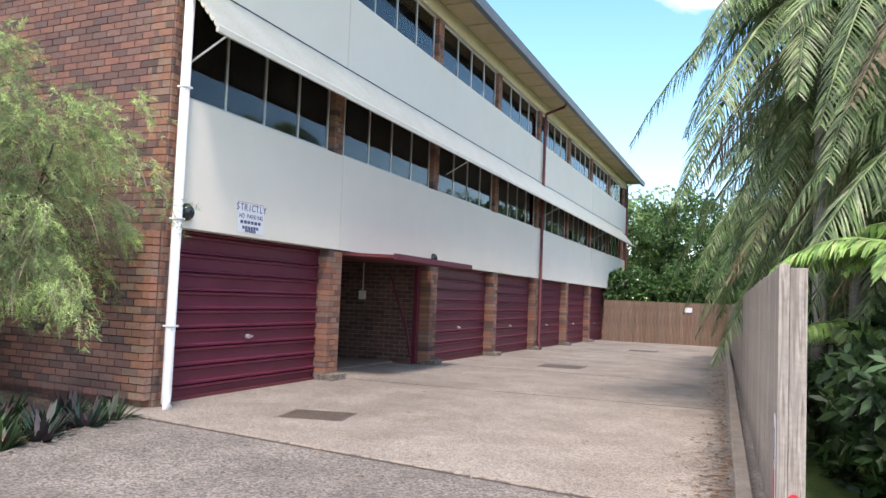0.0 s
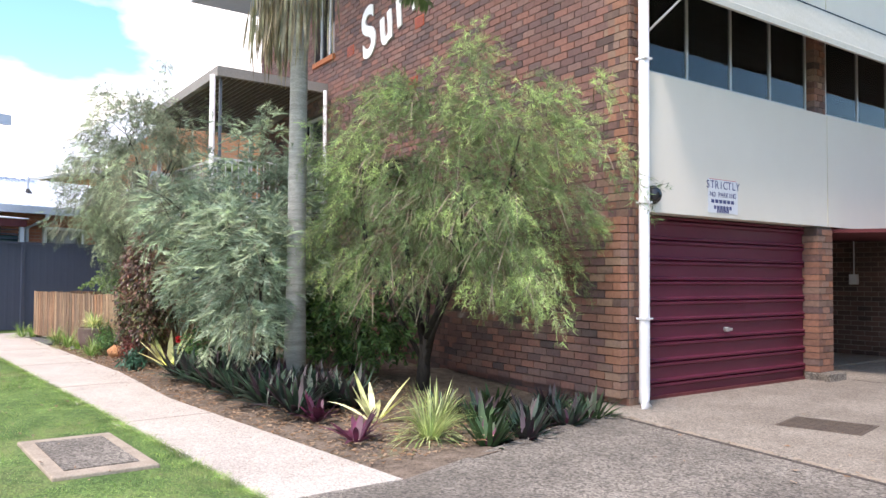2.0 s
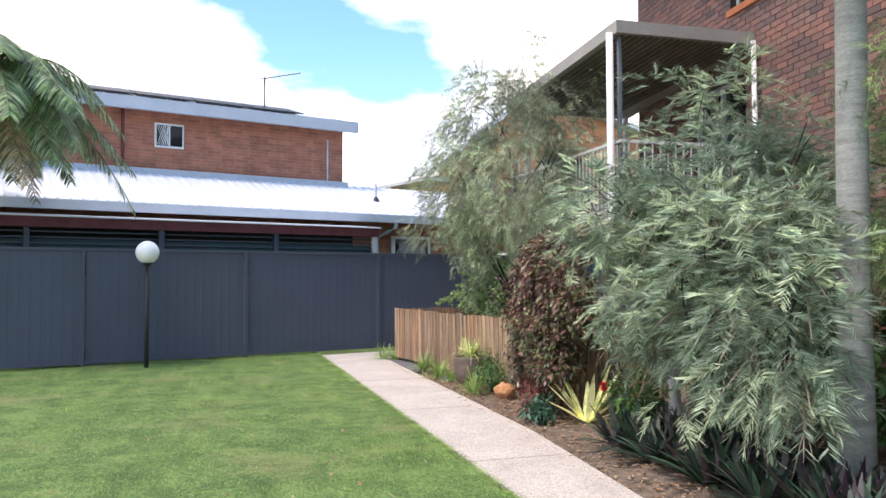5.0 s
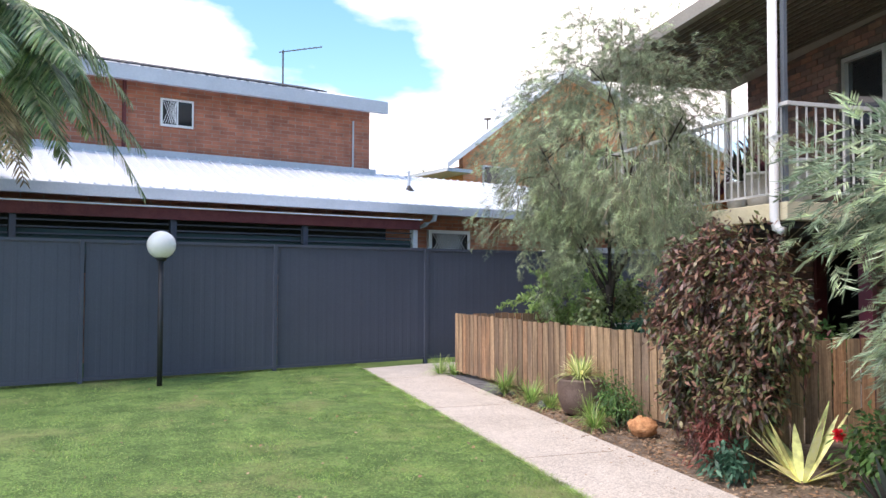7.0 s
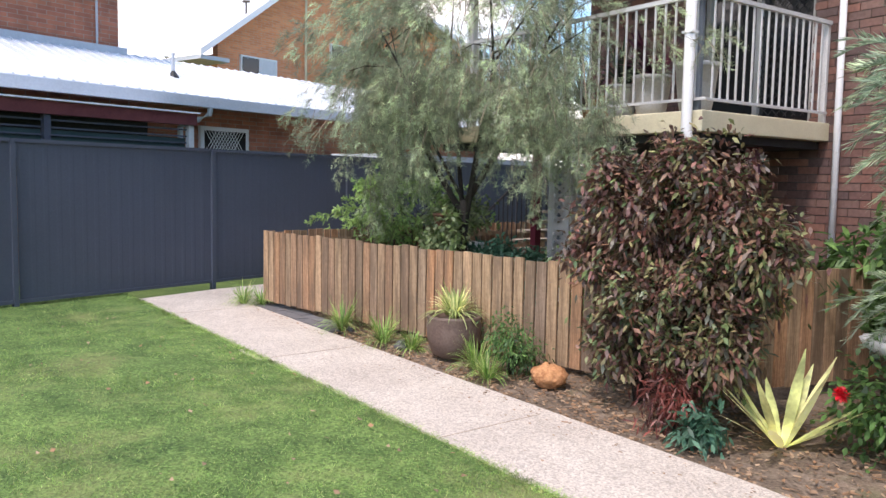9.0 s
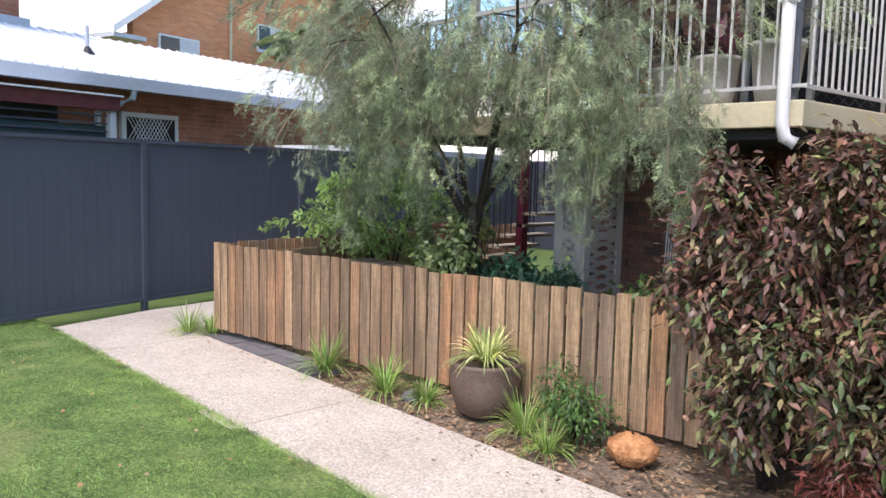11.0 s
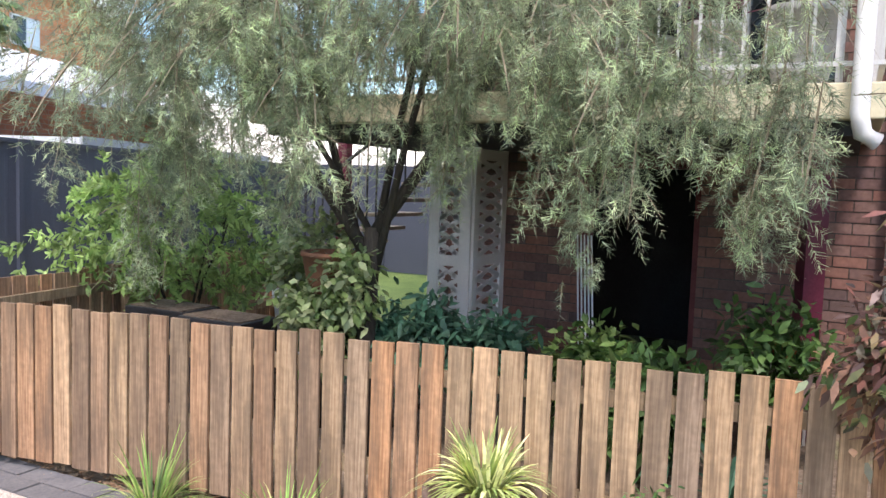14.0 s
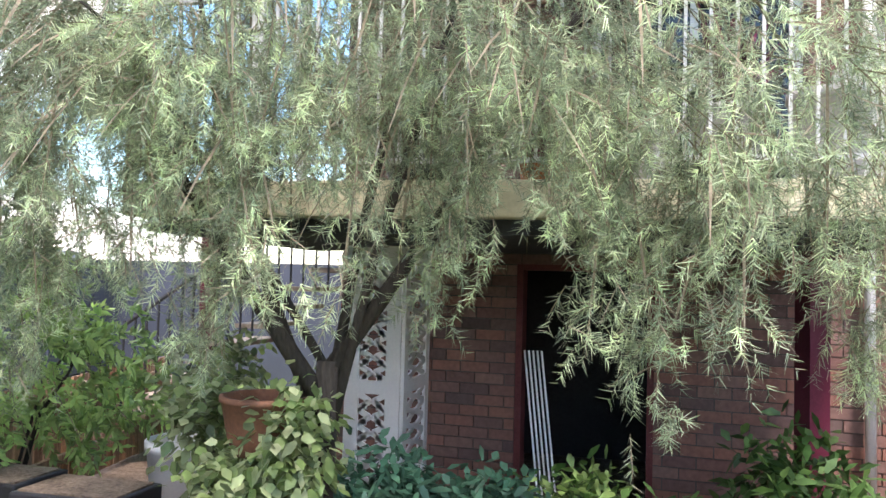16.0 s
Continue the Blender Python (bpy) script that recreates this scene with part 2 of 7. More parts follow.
M["band"] = surface("cream_render", (0.74, 0.69, 0.59), (0.79, 0.74, 0.64), 0.75, 0.9, 160, 0.25, stain=((0.60, 0.56, 0.47), 0.35, 0.60, 0.35), bump_size=0.003)
M["mortar"] = surface("mortar", (0.065, 0.055, 0.05), (0.14, 0.12, 0.11), 0.95, 8, 90, 0.4)
M["brick"] = pieces("red_brown_brick", [(0.18, 0.092, 0.078), (0.115, 0.075, 0.072), (0.25, 0.12, 0.09), (0.14, 0.08, 0.07), (0.22, 0.13, 0.11), (0.085, 0.062, 0.062), (0.24, 0.115, 0.09), (0.17, 0.105, 0.092)])
M["brick_q"] = pieces("orange_brick", [(0.20, 0.10, 0.07), (0.29, 0.14, 0.088), (0.085, 0.055, 0.05), (0.28, 0.18, 0.125), (0.12, 0.075, 0.07), (0.32, 0.15, 0.095), (0.22, 0.14, 0.11)])
M["brick_far"] = tile_bricks("garage_brick", (0.15, 0.085, 0.068), (0.065, 0.042, 0.038), (0.24, 0.205, 0.175))
M["brick_red"] = tile_bricks("neighbour_brick", (0.46, 0.17, 0.10), (0.33, 0.12, 0.075), (0.34, 0.24, 0.19))
M["brick_orange"] = tile_bricks("orange_house_brick", (0.80, 0.33, 0.15), (0.66, 0.24, 0.11), (0.6, 0.42, 0.30), patchy=0.15)
M["maroon"] = surface("maroon_paint", (0.10, 0.014, 0.032), (0.14, 0.025, 0.048), 0.42, 1.5, 60, 0.06, stain=((0.17, 0.05, 0.06), 0.9, 0.6, 0.4))
M["maroon_dark"] = surface("dull_maroon_paint", (0.10, 0.02, 0.025), (0.17, 0.045, 0.045), 0.6, 4, 60, 0.1)
M["white"] = surface("white_paint", (0.74, 0.74, 0.76), (0.82, 0.82, 0.83), 0.45, 3, 50, 0.03)
M["white_post"] = surface("pale_post_paint", (0.50, 0.52, 0.55), (0.60, 0.62, 0.65), 0.5, 3, 50, 0.03)
M["cloth"] = surface("green_shade_cloth", (0.025, 0.05, 0.055), (0.04, 0.075, 0.08), 0.9, 3, 60, 0.1)
M["letter"] = surface("letter_paint", (0.82, 0.82, 0.80), (0.88, 0.88, 0.86), 0.5, 3, 50, 0.03)
M["cream_trim"] = surface("cream_trim", (0.60, 0.54, 0.38), (0.72, 0.66, 0.48), 0.7, 3, 60, 0.1, stain=((0.22, 0.19, 0.14), 1.2, 0.6, 0.6))
M["awning"] = surface("cream_metal", (0.50, 0.48, 0.40), (0.60, 0.58, 0.50), 0.5, 2, 40, 0.04)
M["soffit"] = surface("soffit_board", (0.42, 0.33, 0.20), (0.52, 0.42, 0.27), 0.8, 1.5, 30, 0.1)
M["gutter"] = surface("slate_grey_paint", (0.10, 0.12, 0.15), (0.14, 0.165, 0.20), 0.45, 3, 50, 0.04)
M["roof"] = surface("roof_sheet", (0.30, 0.31, 0.33), (0.38, 0.39, 0.41), 0.5, 2, 30, 0.05)
M["fence"] = surface("charcoal_steel", (0.060, 0.070, 0.100), (0.072, 0.084, 0.120), 0.5, 1.0, 40, 0.04)
M["roof_white"] = surface("pale_roof_sheet", (0.62, 0.66, 0.72), (0.78, 0.81, 0.86), 0.4, 0.8, 20, 0.05)
M["fascia"] = surface("grey_white_fascia", (0.42, 0.46, 0.52), (0.52, 0.56, 0.62), 0.5, 1.5, 30, 0.05)
M["palm_bark"] = surface("palm_bark", (0.20, 0.20, 0.18), (0.42, 0.42, 0.39), 0.85, 3, 40, 0.5, stretch=(1, 1, 7))
M["bark"] = surface("dark_bark", (0.016, 0.013, 0.011), (0.055, 0.045, 0.037), 0.9, 9, 60, 0.8, stretch=(1, 1, 0.3), bump_size=0.02)
M["twig"] = surface("pale_twig", (0.16, 0.13, 0.09), (0.30, 0.25, 0.18), 0.85, 9, 60, 0.3)
M["glass_dark"] = glassy("dark_window_glass", (0.018, 0.020, 0.024), 0.04)
M["curtain"] = surface("curtain_cloth", (0.60, 0.60, 0.63), (0.82, 0.82, 0.86), 0.9, 3, 60, 0.1, stretch=(18, 18, 0.2), tone=0.3)
M["alu"] = surface("aluminium", (0.50, 0.50, 0.49), (0.60, 0.60, 0.59), 0.4, 4, 60, 0.03, metal=0.5)
M["rail"] = surface("grey_rail_paint", (0.55, 0.55, 0.56), (0.68, 0.68, 0.69), 0.45, 4, 60, 0.05)
M["black"] = surface("black_plastic", (0.015, 0.016, 0.02), (0.03, 0.032, 0.038), 0.5, 4, 60, 0.05)
M["iron"] = surface("rusty_iron", (0.07, 0.055, 0.045), (0.15, 0.115, 0.09), 0.7, 9, 60, 0.3)
M["pot"] = surface("brown_ceramic", (0.115, 0.075, 0.062), (0.19, 0.135, 0.115), 0.55, 5, 50, 0.15)
M["terracotta"] = surface("terracotta", (0.42, 0.13, 0.055), (0.52, 0.19, 0.08), 0.8, 5, 50, 0.15)
M["pot_grey"] = surface("grey_pot", (0.36, 0.36, 0.36), (0.50, 0.50, 0.50), 0.7, 5, 50, 0.15)
M["rock"] = surface("orange_rock", (0.30, 0.12, 0.05), (0.62, 0.32, 0.15), 0.9, 9, 40, 1.0, bump_size=0.03)
M["paling"] = wood("weathered_paling", [(0.36, 0.33, 0.29), (0.46, 0.42, 0.37), (0.31, 0.28, 0.25), (0.40, 0.37, 0.34)])
M["paling_brown"] = wood("brown_paling", [(0.20, 0.13, 0.09), (0.26, 0.18, 0.13), (0.17, 0.12, 0.09), (0.23, 0.15, 0.10)])
M["picket"] = wood("treated_pine", [(0.46, 0.25, 0.135), (0.24, 0.165, 0.115), (0.42, 0.29, 0.18), (0.19, 0.14, 0.10), (0.52, 0.35, 0.22), (0.28, 0.21, 0.155), (0.48, 0.27, 0.15), (0.23, 0.18, 0.14)])
M["picket_side"] = wood("greyed_pine", [(0.26, 0.19, 0.12), (0.20, 0.15, 0.10), (0.30, 0.23, 0.15)])
M["globe"] = surface("opal_globe", (0.78, 0.78, 0.78), (0.84, 0.84, 0.84), 0.25, 3, 30, 0.0)
# Near-black in place of shade, for room insides, ceilings and undersides.
M["shade"] = surface("painted_shade", (0.03, 0.03, 0.035), (0.05, 0.05, 0.055), 0.9, 3, 30, 0.0)
M["bottlebrush"] = leafy("bottlebrush_leaf", [(0.11, 0.17, 0.07), (0.19, 0.29, 0.11), (0.08, 0.13, 0.06), (0.26, 0.37, 0.14), (0.17, 0.25, 0.10)], 0.35)
M["grevillea"] = leafy("grey_green_leaf", [(0.15, 0.21, 0.14), (0.24, 0.31, 0.22), (0.10, 0.15, 0.10), (0.32, 0.39, 0.29), (0.19, 0.26, 0.17)], 0.3)
M["weeping"] = leafy("olive_leaf", [(0.17, 0.225, 0.15), (0.26, 0.31, 0.21), (0.11, 0.145, 0.10), (0.33, 0.40, 0.25), (0.21, 0.26, 0.18), (0.31, 0.29, 0.22)], 0.4)
# Paler tip copies of the leaf colours: light on outer sprays painted in.
M["weeping_lit_tip"] = leafy("olive_lit_tip", [(0.42, 0.52, 0.30), (0.54, 0.62, 0.40), (0.32, 0.42, 0.25), (0.60, 0.66, 0.46)], 0.4)
M["bottlebrush_lit_tip"] = leafy("bottlebrush_lit_tip", [(0.38, 0.53, 0.18), (0.50, 0.64, 0.24), (0.28, 0.41, 0.14), (0.57, 0.67, 0.30)], 0.4)
M["grevillea_lit_tip"] = leafy("grey_green_lit_tip", [(0.36, 0.44, 0.29), (0.48, 0.54, 0.38), (0.27, 0.35, 0.23), (0.42, 0.51, 0.30)], 0.3)
M["palm"] = leafy("palm_leaf", [(0.09, 0.15, 0.06), (0.15, 0.23, 0.08), (0.05, 0.095, 0.04), (0.22, 0.29, 0.13), (0.28, 0.30, 0.19)], 0.25, 0.4)
M["fern"] = leafy("bright_frond", [(0.14, 0.25, 0.06), (0.22, 0.35, 0.09), (0.09, 0.17, 0.05), (0.30, 0.38, 0.14)], 0.3)
M["dead"] = leafy("dry_frond", [(0.28, 0.21, 0.12), (0.36, 0.28, 0.17), (0.2, 0.15, 0.09)], 0.2)
M["copper"] = leafy("copper_leaf", [(0.12, 0.055, 0.052), (0.075, 0.05, 0.046), (0.19, 0.075, 0.062), (0.075, 0.075, 0.048), (0.27, 0.14, 0.09), (0.055, 0.042, 0.042)], 0.2, 0.4)
M["copper_green"] = leafy("bronze_green_leaf", [(0.06, 0.10, 0.042), (0.12, 0.17, 0.065), (0.20, 0.15, 0.08), (0.24, 0.25, 0.11), (0.04, 0.06, 0.04), (0.16, 0.09, 0.065), (0.09, 0.06, 0.05)], 0.2, 0.4)
M["green"] = leafy("garden_leaf", [(0.05, 0.11, 0.03), (0.09, 0.18, 0.05), (0.03, 0.07, 0.025), (0.14, 0.25, 0.07)], 0.3)
M["creeper"] = leafy("creeper_leaf", [(0.10, 0.15, 0.05), (0.15, 0.21, 0.08), (0.26, 0.30, 0.17), (0.06, 0.10, 0.04)], 0.35)
M["rust_pot"] = surface("rust_brown_pot", (0.16, 0.075, 0.05), (0.26, 0.12, 0.07), 0.8, 6, 60, 0.2)
M["lime"] = leafy("lime_leaf", [(0.19, 0.30, 0.09), (0.29, 0.41, 0.14), (0.11, 0.20, 0.06)], 0.35)
M["spider"] = leafy("yellow_green_strap", [(0.30, 0.38, 0.12), (0.42, 0.46, 0.20), (0.18, 0.27, 0.08), (0.50, 0.52, 0.26)], 0.35)
# Leaf green darkened for shade behind the fence; also serves dark sword leaves.
M["under"] = leafy("dark_shaded_leaf", [(0.025, 0.055, 0.018), (0.045, 0.09, 0.03), (0.018, 0.04, 0.015)], 0.2)
M["blue_green"] = leafy("blue_green_leaf", [(0.04, 0.11, 0.07), (0.07, 0.16, 0.10), (0.03, 0.08, 0.05)], 0.25)
M["variegated"] = leafy("variegated_leaf", [(0.72, 0.70, 0.32), (0.80, 0.78, 0.46), (0.55, 0.60, 0.24), (0.74, 0.72, 0.38)], 0.25)
M["rhoeo"] = leafy("rhoeo_leaf", [(0.018, 0.042, 0.025), (0.04, 0.075, 0.045), (0.045, 0.02, 0.032), (0.025, 0.05, 0.035)], 0.12)
M["purple"] = leafy("purple_leaf", [(0.11, 0.018, 0.05), (0.06, 0.02, 0.035), (0.14, 0.03, 0.07)], 0.2)
M["red_twig"] = leafy("dried_red_leaf", [(0.16, 0.04, 0.03), (0.09, 0.03, 0.025)], 0.15)
M["grass"] = leafy("grass_blade", [(0.13, 0.25, 0.05), (0.22, 0.37, 0.08), (0.08, 0.16, 0.04), (0.30, 0.42, 0.12), (0.38, 0.38, 0.17), (0.16, 0.29, 0.06)], 0.3)
M["flower"] = leafy("red_flower", [(0.6, 0.02, 0.03), (0.45, 0.01, 0.02)], 0.2)
M["seed"] = leafy("seed_strand", [(0.25, 0.20, 0.13), (0.32, 0.27, 0.18), (0.20, 0.20, 0.11)], 0.2)
M["chips"] = pieces("bark_chips", [(0.30, 0.17, 0.09), (0.20, 0.12, 0.07), (0.40, 0.28, 0.18), (0.14, 0.09, 0.06)])
M["red_ink"] = surface("red_ink", (0.55, 0.03, 0.04), (0.62, 0.05, 0.05), 0.5, 3, 30, 0)
M["blue_ink"] = surface("blue_ink", (0.05, 0.06, 0.16), (0.08, 0.09, 0.22), 0.5, 3, 30, 0)
M["vent"] = surface("vent_clay", (0.45, 0.10, 0.05), (0.55, 0.14, 0.07), 0.8, 3, 50, 0.2)


# ---- mesh tools ----
class Solid:
    """Collects corners and faces of one mesh, in metres."""

    def __init__(self):
        self.v, self.f = [], []

    def add(self, vs, fs):
        k = len(self.v)
        self.v += [tuple(q) for q in vs]
        self.f += [tuple(i + k for i in q) for q in fs]
        return self

    def box(self, a, b):
        (x0, y0, z0), (x1, y1, z1) = a, b
        x0, x1, y0, y1, z0, z1 = min(x0, x1), max(x0, x1), min(y0, y1), max(y0, y1), min(z0, z1), max(z0, z1)
        return self.add([(x0, y0, z0), (x1, y0, z0), (x1, y1, z0), (x0, y1, z0), (x0, y0, z1), (x1, y0, z1), (x1, y1, z1), (x0, y1, z1)], BOX_FACES)

    def beam(self, p, q, w, z0, z1):
        """An upright slab from p to q on plan, w thick about that line."""
        d = Vector((q[0] - p[0], q[1] - p[1])).normalized() * w / 2
        n = (-d.y, d.x)
        c = [(p[0] - n[0], p[1] - n[1]), (q[0] - n[0], q[1] - n[1]), (q[0] + n[0], q[1] + n[1]), (p[0] + n[0], p[1] + n[1])]
        return self.add([(x, y, z0) for x, y in c] + [(x, y, z1) for x, y in c], BOX_FACES)

    def prism(self, outline, z0, z1):
        n = len(outline)
        low = [(x, y, z0) if not callable(z0) else (x, y, z0(x, y)) for x, y in outline]
        top = [(x, y, z1) if not callable(z1) else (x, y, z1(x, y)) for x, y in outline]
        return self.add(low + top, [tuple(range(n - 1, -1, -1)), tuple(range(n, 2 * n))] + [(i, (i + 1) % n, n + (i + 1) % n, n + i) for i in range(n)])

    def tube(self, pts, radii, n=8, caps=True):
        pts = [Vector(p) for p in pts]
        if not hasattr(radii, "__len__"):
            radii = [radii] * len(pts)
        vs, fs = [], []
        for i, p in enumerate(pts):
            d = (pts[min(i + 1, len(pts) - 1)] - pts[max(i - 1, 0)]).normalized()
            u = d.cross(Vector((0.31, 0.95, 0.05))).normalized() if abs(d.z) > 0.5 else d.cross(Vector((0, 0, 1))).normalized()
            w = d.cross(u)
            for k in range(n):
                a = 2 * math.pi * k / n
                vs.append(p + (u * math.cos(a) + w * math.sin(a)) * radii[i])
        for i in range(len(pts) - 1):
            for k in range(n):
                fs.append((i * n + k, i * n + (k + 1) % n, (i + 1) * n + (k + 1) % n, (i + 1) * n + k))
        if caps:
            fs += [tuple(range(n - 1, -1, -1)), tuple(range((len(pts) - 1) * n, len(pts) * n))]
        return self.add(vs, fs)

    def lathe(self, centre, profile, n=24):
        x, y, z = centre
        vs = [(x + r * math.cos(2 * math.pi * k / n), y + r * math.sin(2 * math.pi * k / n), z + h) for r, h in profile for k in range(n)]
        fs = [(i * n + k, i * n + (k + 1) % n, (i + 1) * n + (k + 1) % n, (i + 1) * n + k) for i in range(len(profile) - 1) for k in range(n)]
        fs += [tuple(range(n - 1, -1, -1)), tuple(range((len(profile) - 1) * n, len(profile) * n))]
        return self.add(vs, fs)


BOX_FACES = [(0, 3, 2, 1), (4, 5, 6, 7), (0, 1, 5, 4), (1, 2, 6, 5), (2, 3, 7, 6), (3, 0, 4, 7)]


def mesh_of(name, solid, mat, smooth=False):
    me = bpy.data.meshes.new(name)
    me.from_pydata(solid.v, [], solid.f)
    me.materials.append(mat)
    if smooth:
        me.polygons.foreach_set("use_smooth", [True] * len(me.polygons))
    me.update()
    return me


def thing(name, at=(0, 0, 0), label="", category="", group="", kind=""):
    ob = new(name)
    ob.location = at
    return tagged(ob, label, category, group, kind)


def part(name, solid, mat, parent=None, label="", smooth=False, bevel=0.0, local=False, kind=""):
    """One mesh under a thing or a part; its corners are in world metres unless local."""
    me = solid if isinstance(solid, bpy.types.Mesh) else mesh_of(name, solid, mat, smooth)
    ob = new(name, me)
    if parent is not None:
        ob.parent = parent
        if parent.type == "EMPTY" and not local:
            ob.matrix_parent_inverse = Matrix.Translation(parent.location).inverted()
    if bevel:
        b = ob.modifiers.new("edge", "BEVEL")
        b.width, b.segments, b.limit_method = bevel, 2, "ANGLE"
    return tagged(ob, label, "", "", kind)


def alone(name, solid, mat, label, category, kind="", smooth=False, bevel=0.0, group=""):
    ob = part(name, solid, mat, None, label, smooth, bevel)
    return tagged(ob, label, category, group, kind)


def blades(name, roots, ways, sides, lengths, widths, mat, bend=None, segs=2, parent=None, local=False, fold=0.0):
    """Many leaves in one mesh: from each root along its way, widest in the middle, bent towards the ground."""
    roots, ways, sides = (np.asarray(q, float) for q in (roots, ways, sides))
    n = len(roots)
    lengths, widths = np.broadcast_to(lengths, n)[:, None], np.broadcast_to(widths, n)[:, None]
    bend = np.broadcast_to(0.0 if bend is None else bend, n)[:, None]
    down = np.array([0, 0, -1.0])
    rows = []
    for s in range(segs + 1):
        t = s / segs
        c = roots + ways * lengths * t + down * bend * lengths * t * t
        w = widths * (0.5 * math.sin(math.pi * min(max(t * 0.86 + 0.12, 0), 1)) if s < segs else 0.04)
        rows.append((c - sides * w, c + sides * w))
    v = np.stack([q for r in rows for q in r], axis=1).reshape(-1, 3)
    per = 2 * (segs + 1)
    base = np.arange(n)[:, None] * per
    f = np.concatenate([base + np.array([[2 * s, 2 * s + 1, 2 * s + 3, 2 * s + 2]]) for s in range(segs)], axis=1).reshape(-1, 4)
    me = bpy.data.meshes.new(name)
    me.vertices.add(len(v))
    me.vertices.foreach_set("co", v.ravel())
    me.loops.add(len(f) * 4)
    me.loops.foreach_set("vertex_index", f.ravel())
    me.polygons.add(len(f))
    me.polygons.foreach_set("loop_start", np.arange(len(f)) * 4)
    me.update(calc_edges=True)
    me.materials.append(mat)
    return part(name, me, mat, parent, local=local, kind="stuff")


def unit(a):
    return a / np.maximum(np.linalg.norm(a, axis=1, keepdims=True), 1e-6)


def sprigs(name, tips, outward, length, leaves, leaf, width, mat, parent, droop=0.6, spread=0.7, seed=1, local=False, fan=0.0, bend=0.12, stalk=0.0):
    """Twigs that start at the given places and hang, each set with narrow leaves: all round, or in a flat fan."""
    rng = np.random.default_rng(seed)
    n = len(tips)
    tw = unit(np.asarray(outward) * (1 - droop) + np.array([0, 0, -droop]) + rng.normal(0, 0.34, (n, 3)))
    ln = length * rng.uniform(0.6, 1.3, n)
    k = np.repeat(np.arange(n), leaves)
    t = rng.uniform(0.0, 1.0, n * leaves) ** 0.75
    if stalk:
        blades("twig", np.asarray(tips), tw, unit(np.cross(tw, rng.normal(0, 1, (n, 3)))), ln * 1.02, stalk, M["twig"], 0.35 * ln, 2, parent, local)
    sag = np.array([0, 0, -0.35]) * (ln[k] * t * t)[:, None]
    root = np.asarray(tips)[k] + tw[k] * (ln[k] * t)[:, None] + sag
    flat_side = unit(np.cross(tw, np.array([0, 0, 1.0]) + rng.normal(0, .3, (n, 3))))[k] * rng.choice([-1.0, 1.0], n * leaves)[:, None]
    free_side = unit(np.cross(tw[k], rng.normal(0, 1, (n * leaves, 3))))
    side = unit(flat_side * fan + free_side * (1 - fan))
    ahead = unit(tw[k] + np.array([0, 0, -0.2]) * t[:, None])
    way = unit(ahead * (1 - spread) + side * spread)
    flat = unit(np.cross(way, rng.normal(0, 1, (n * leaves, 3))))
    return blades(name, root, way, flat, leaf * rng.uniform(0.6, 1.2, n * leaves), width, mat, bend, 1 if leaf < 0.07 else 2, parent, local)


def lobes(centre, radii, count, seed, low=-1.0, clump=1, size=.11):
    """Places in an uneven crown: clumps round the surface, with gaps between them."""
    rng = np.random.default_rng(seed)
    whole = count
    count = max(8, count // clump)
    d = unit(rng.normal(0, 1, (count, 3)))
    d[:, 2] = np.maximum(d[:, 2], low)
    w = np.array([noise.noise(Vector(q * 2.1) + Vector((seed, 0, 0))) for q in d])
    r = rng.uniform(0.45, 1.0, count) ** 0.45 * (0.84 + 0.75 * w)
    keep = np.array([noise.noise(Vector(q * 3.4) + Vector((0, seed, 9))) for q in d * r[:, None]]) > -0.22
    p = np.array(centre) + d * r[:, None] * np.array(radii)
    p, d = p[keep], d[keep]
    if clump > 1:
        k = np.repeat(np.arange(len(p)), clump)
        out = unit(rng.normal(0, 1, (len(k), 3)) + d[k] * .5)
        p, d = p[k] + out * size * rng.uniform(.2, 1.2, (len(k), 1)), unit(d[k] + out * .9)
    return p, d


def limbs(parent, base, forks, r0, mat, seed, name="trunk", local=False):
    """A tapered trunk with limbs that fork out to the given ends."""
    rng = random.Random(seed)
    s = Solid()
    split = Vector(base[1])
    s.tube([Vector(base[0]), Vector(base[0]).lerp(split, 0.5) + Vector((rng.uniform(-.04, .04), rng.uniform(-.04, .04), 0)), split], [r0 * 1.25, r0, r0 * 0.85], 10)
    part(name, s, mat, parent, smooth=True, local=local)
    for i, e in enumerate(forks):
        e = Vector(e)
        j = lambda a: Vector((rng.uniform(-a, a), rng.uniform(-a, a), rng.uniform(-a, a)))
        start = split - Vector((0, 0, 0.05 + .16 * (i % 3)))
        mid = split.lerp(e, 0.5) + j(.26)
        mid.z += .05
        pts = [start, start.lerp(mid, .5) + j(.07), mid, mid.lerp(e, .5) + j(.1), e]
        thick = (1.1, .7, .9, .55)[i % 4]
        s = Solid().tube(pts, [r0 * q * thick for q in (.62, .5, .36, .24, .10)], 8)
        limb = part("limb", s, mat, parent, smooth=True, local=local)
        for k in range(4):
            a = mid.lerp(e, rng.uniform(0, 0.9))
            b = a + Vector((rng.uniform(-.6, .6), rng.uniform(-.6, .6), rng.uniform(-.1, .5)))
            s = Solid().tube([a, a.lerp(b, 0.5) + Vector((0, 0, .06)), b], [r0 * 0.16, r0 * 0.1, r0 * 0.04], 5)
            part("branch", s, mat, limb, smooth=True)


# ---- ground ----
def drive_z(y):
    return -0.010 * max(0.0, y - 12.0)


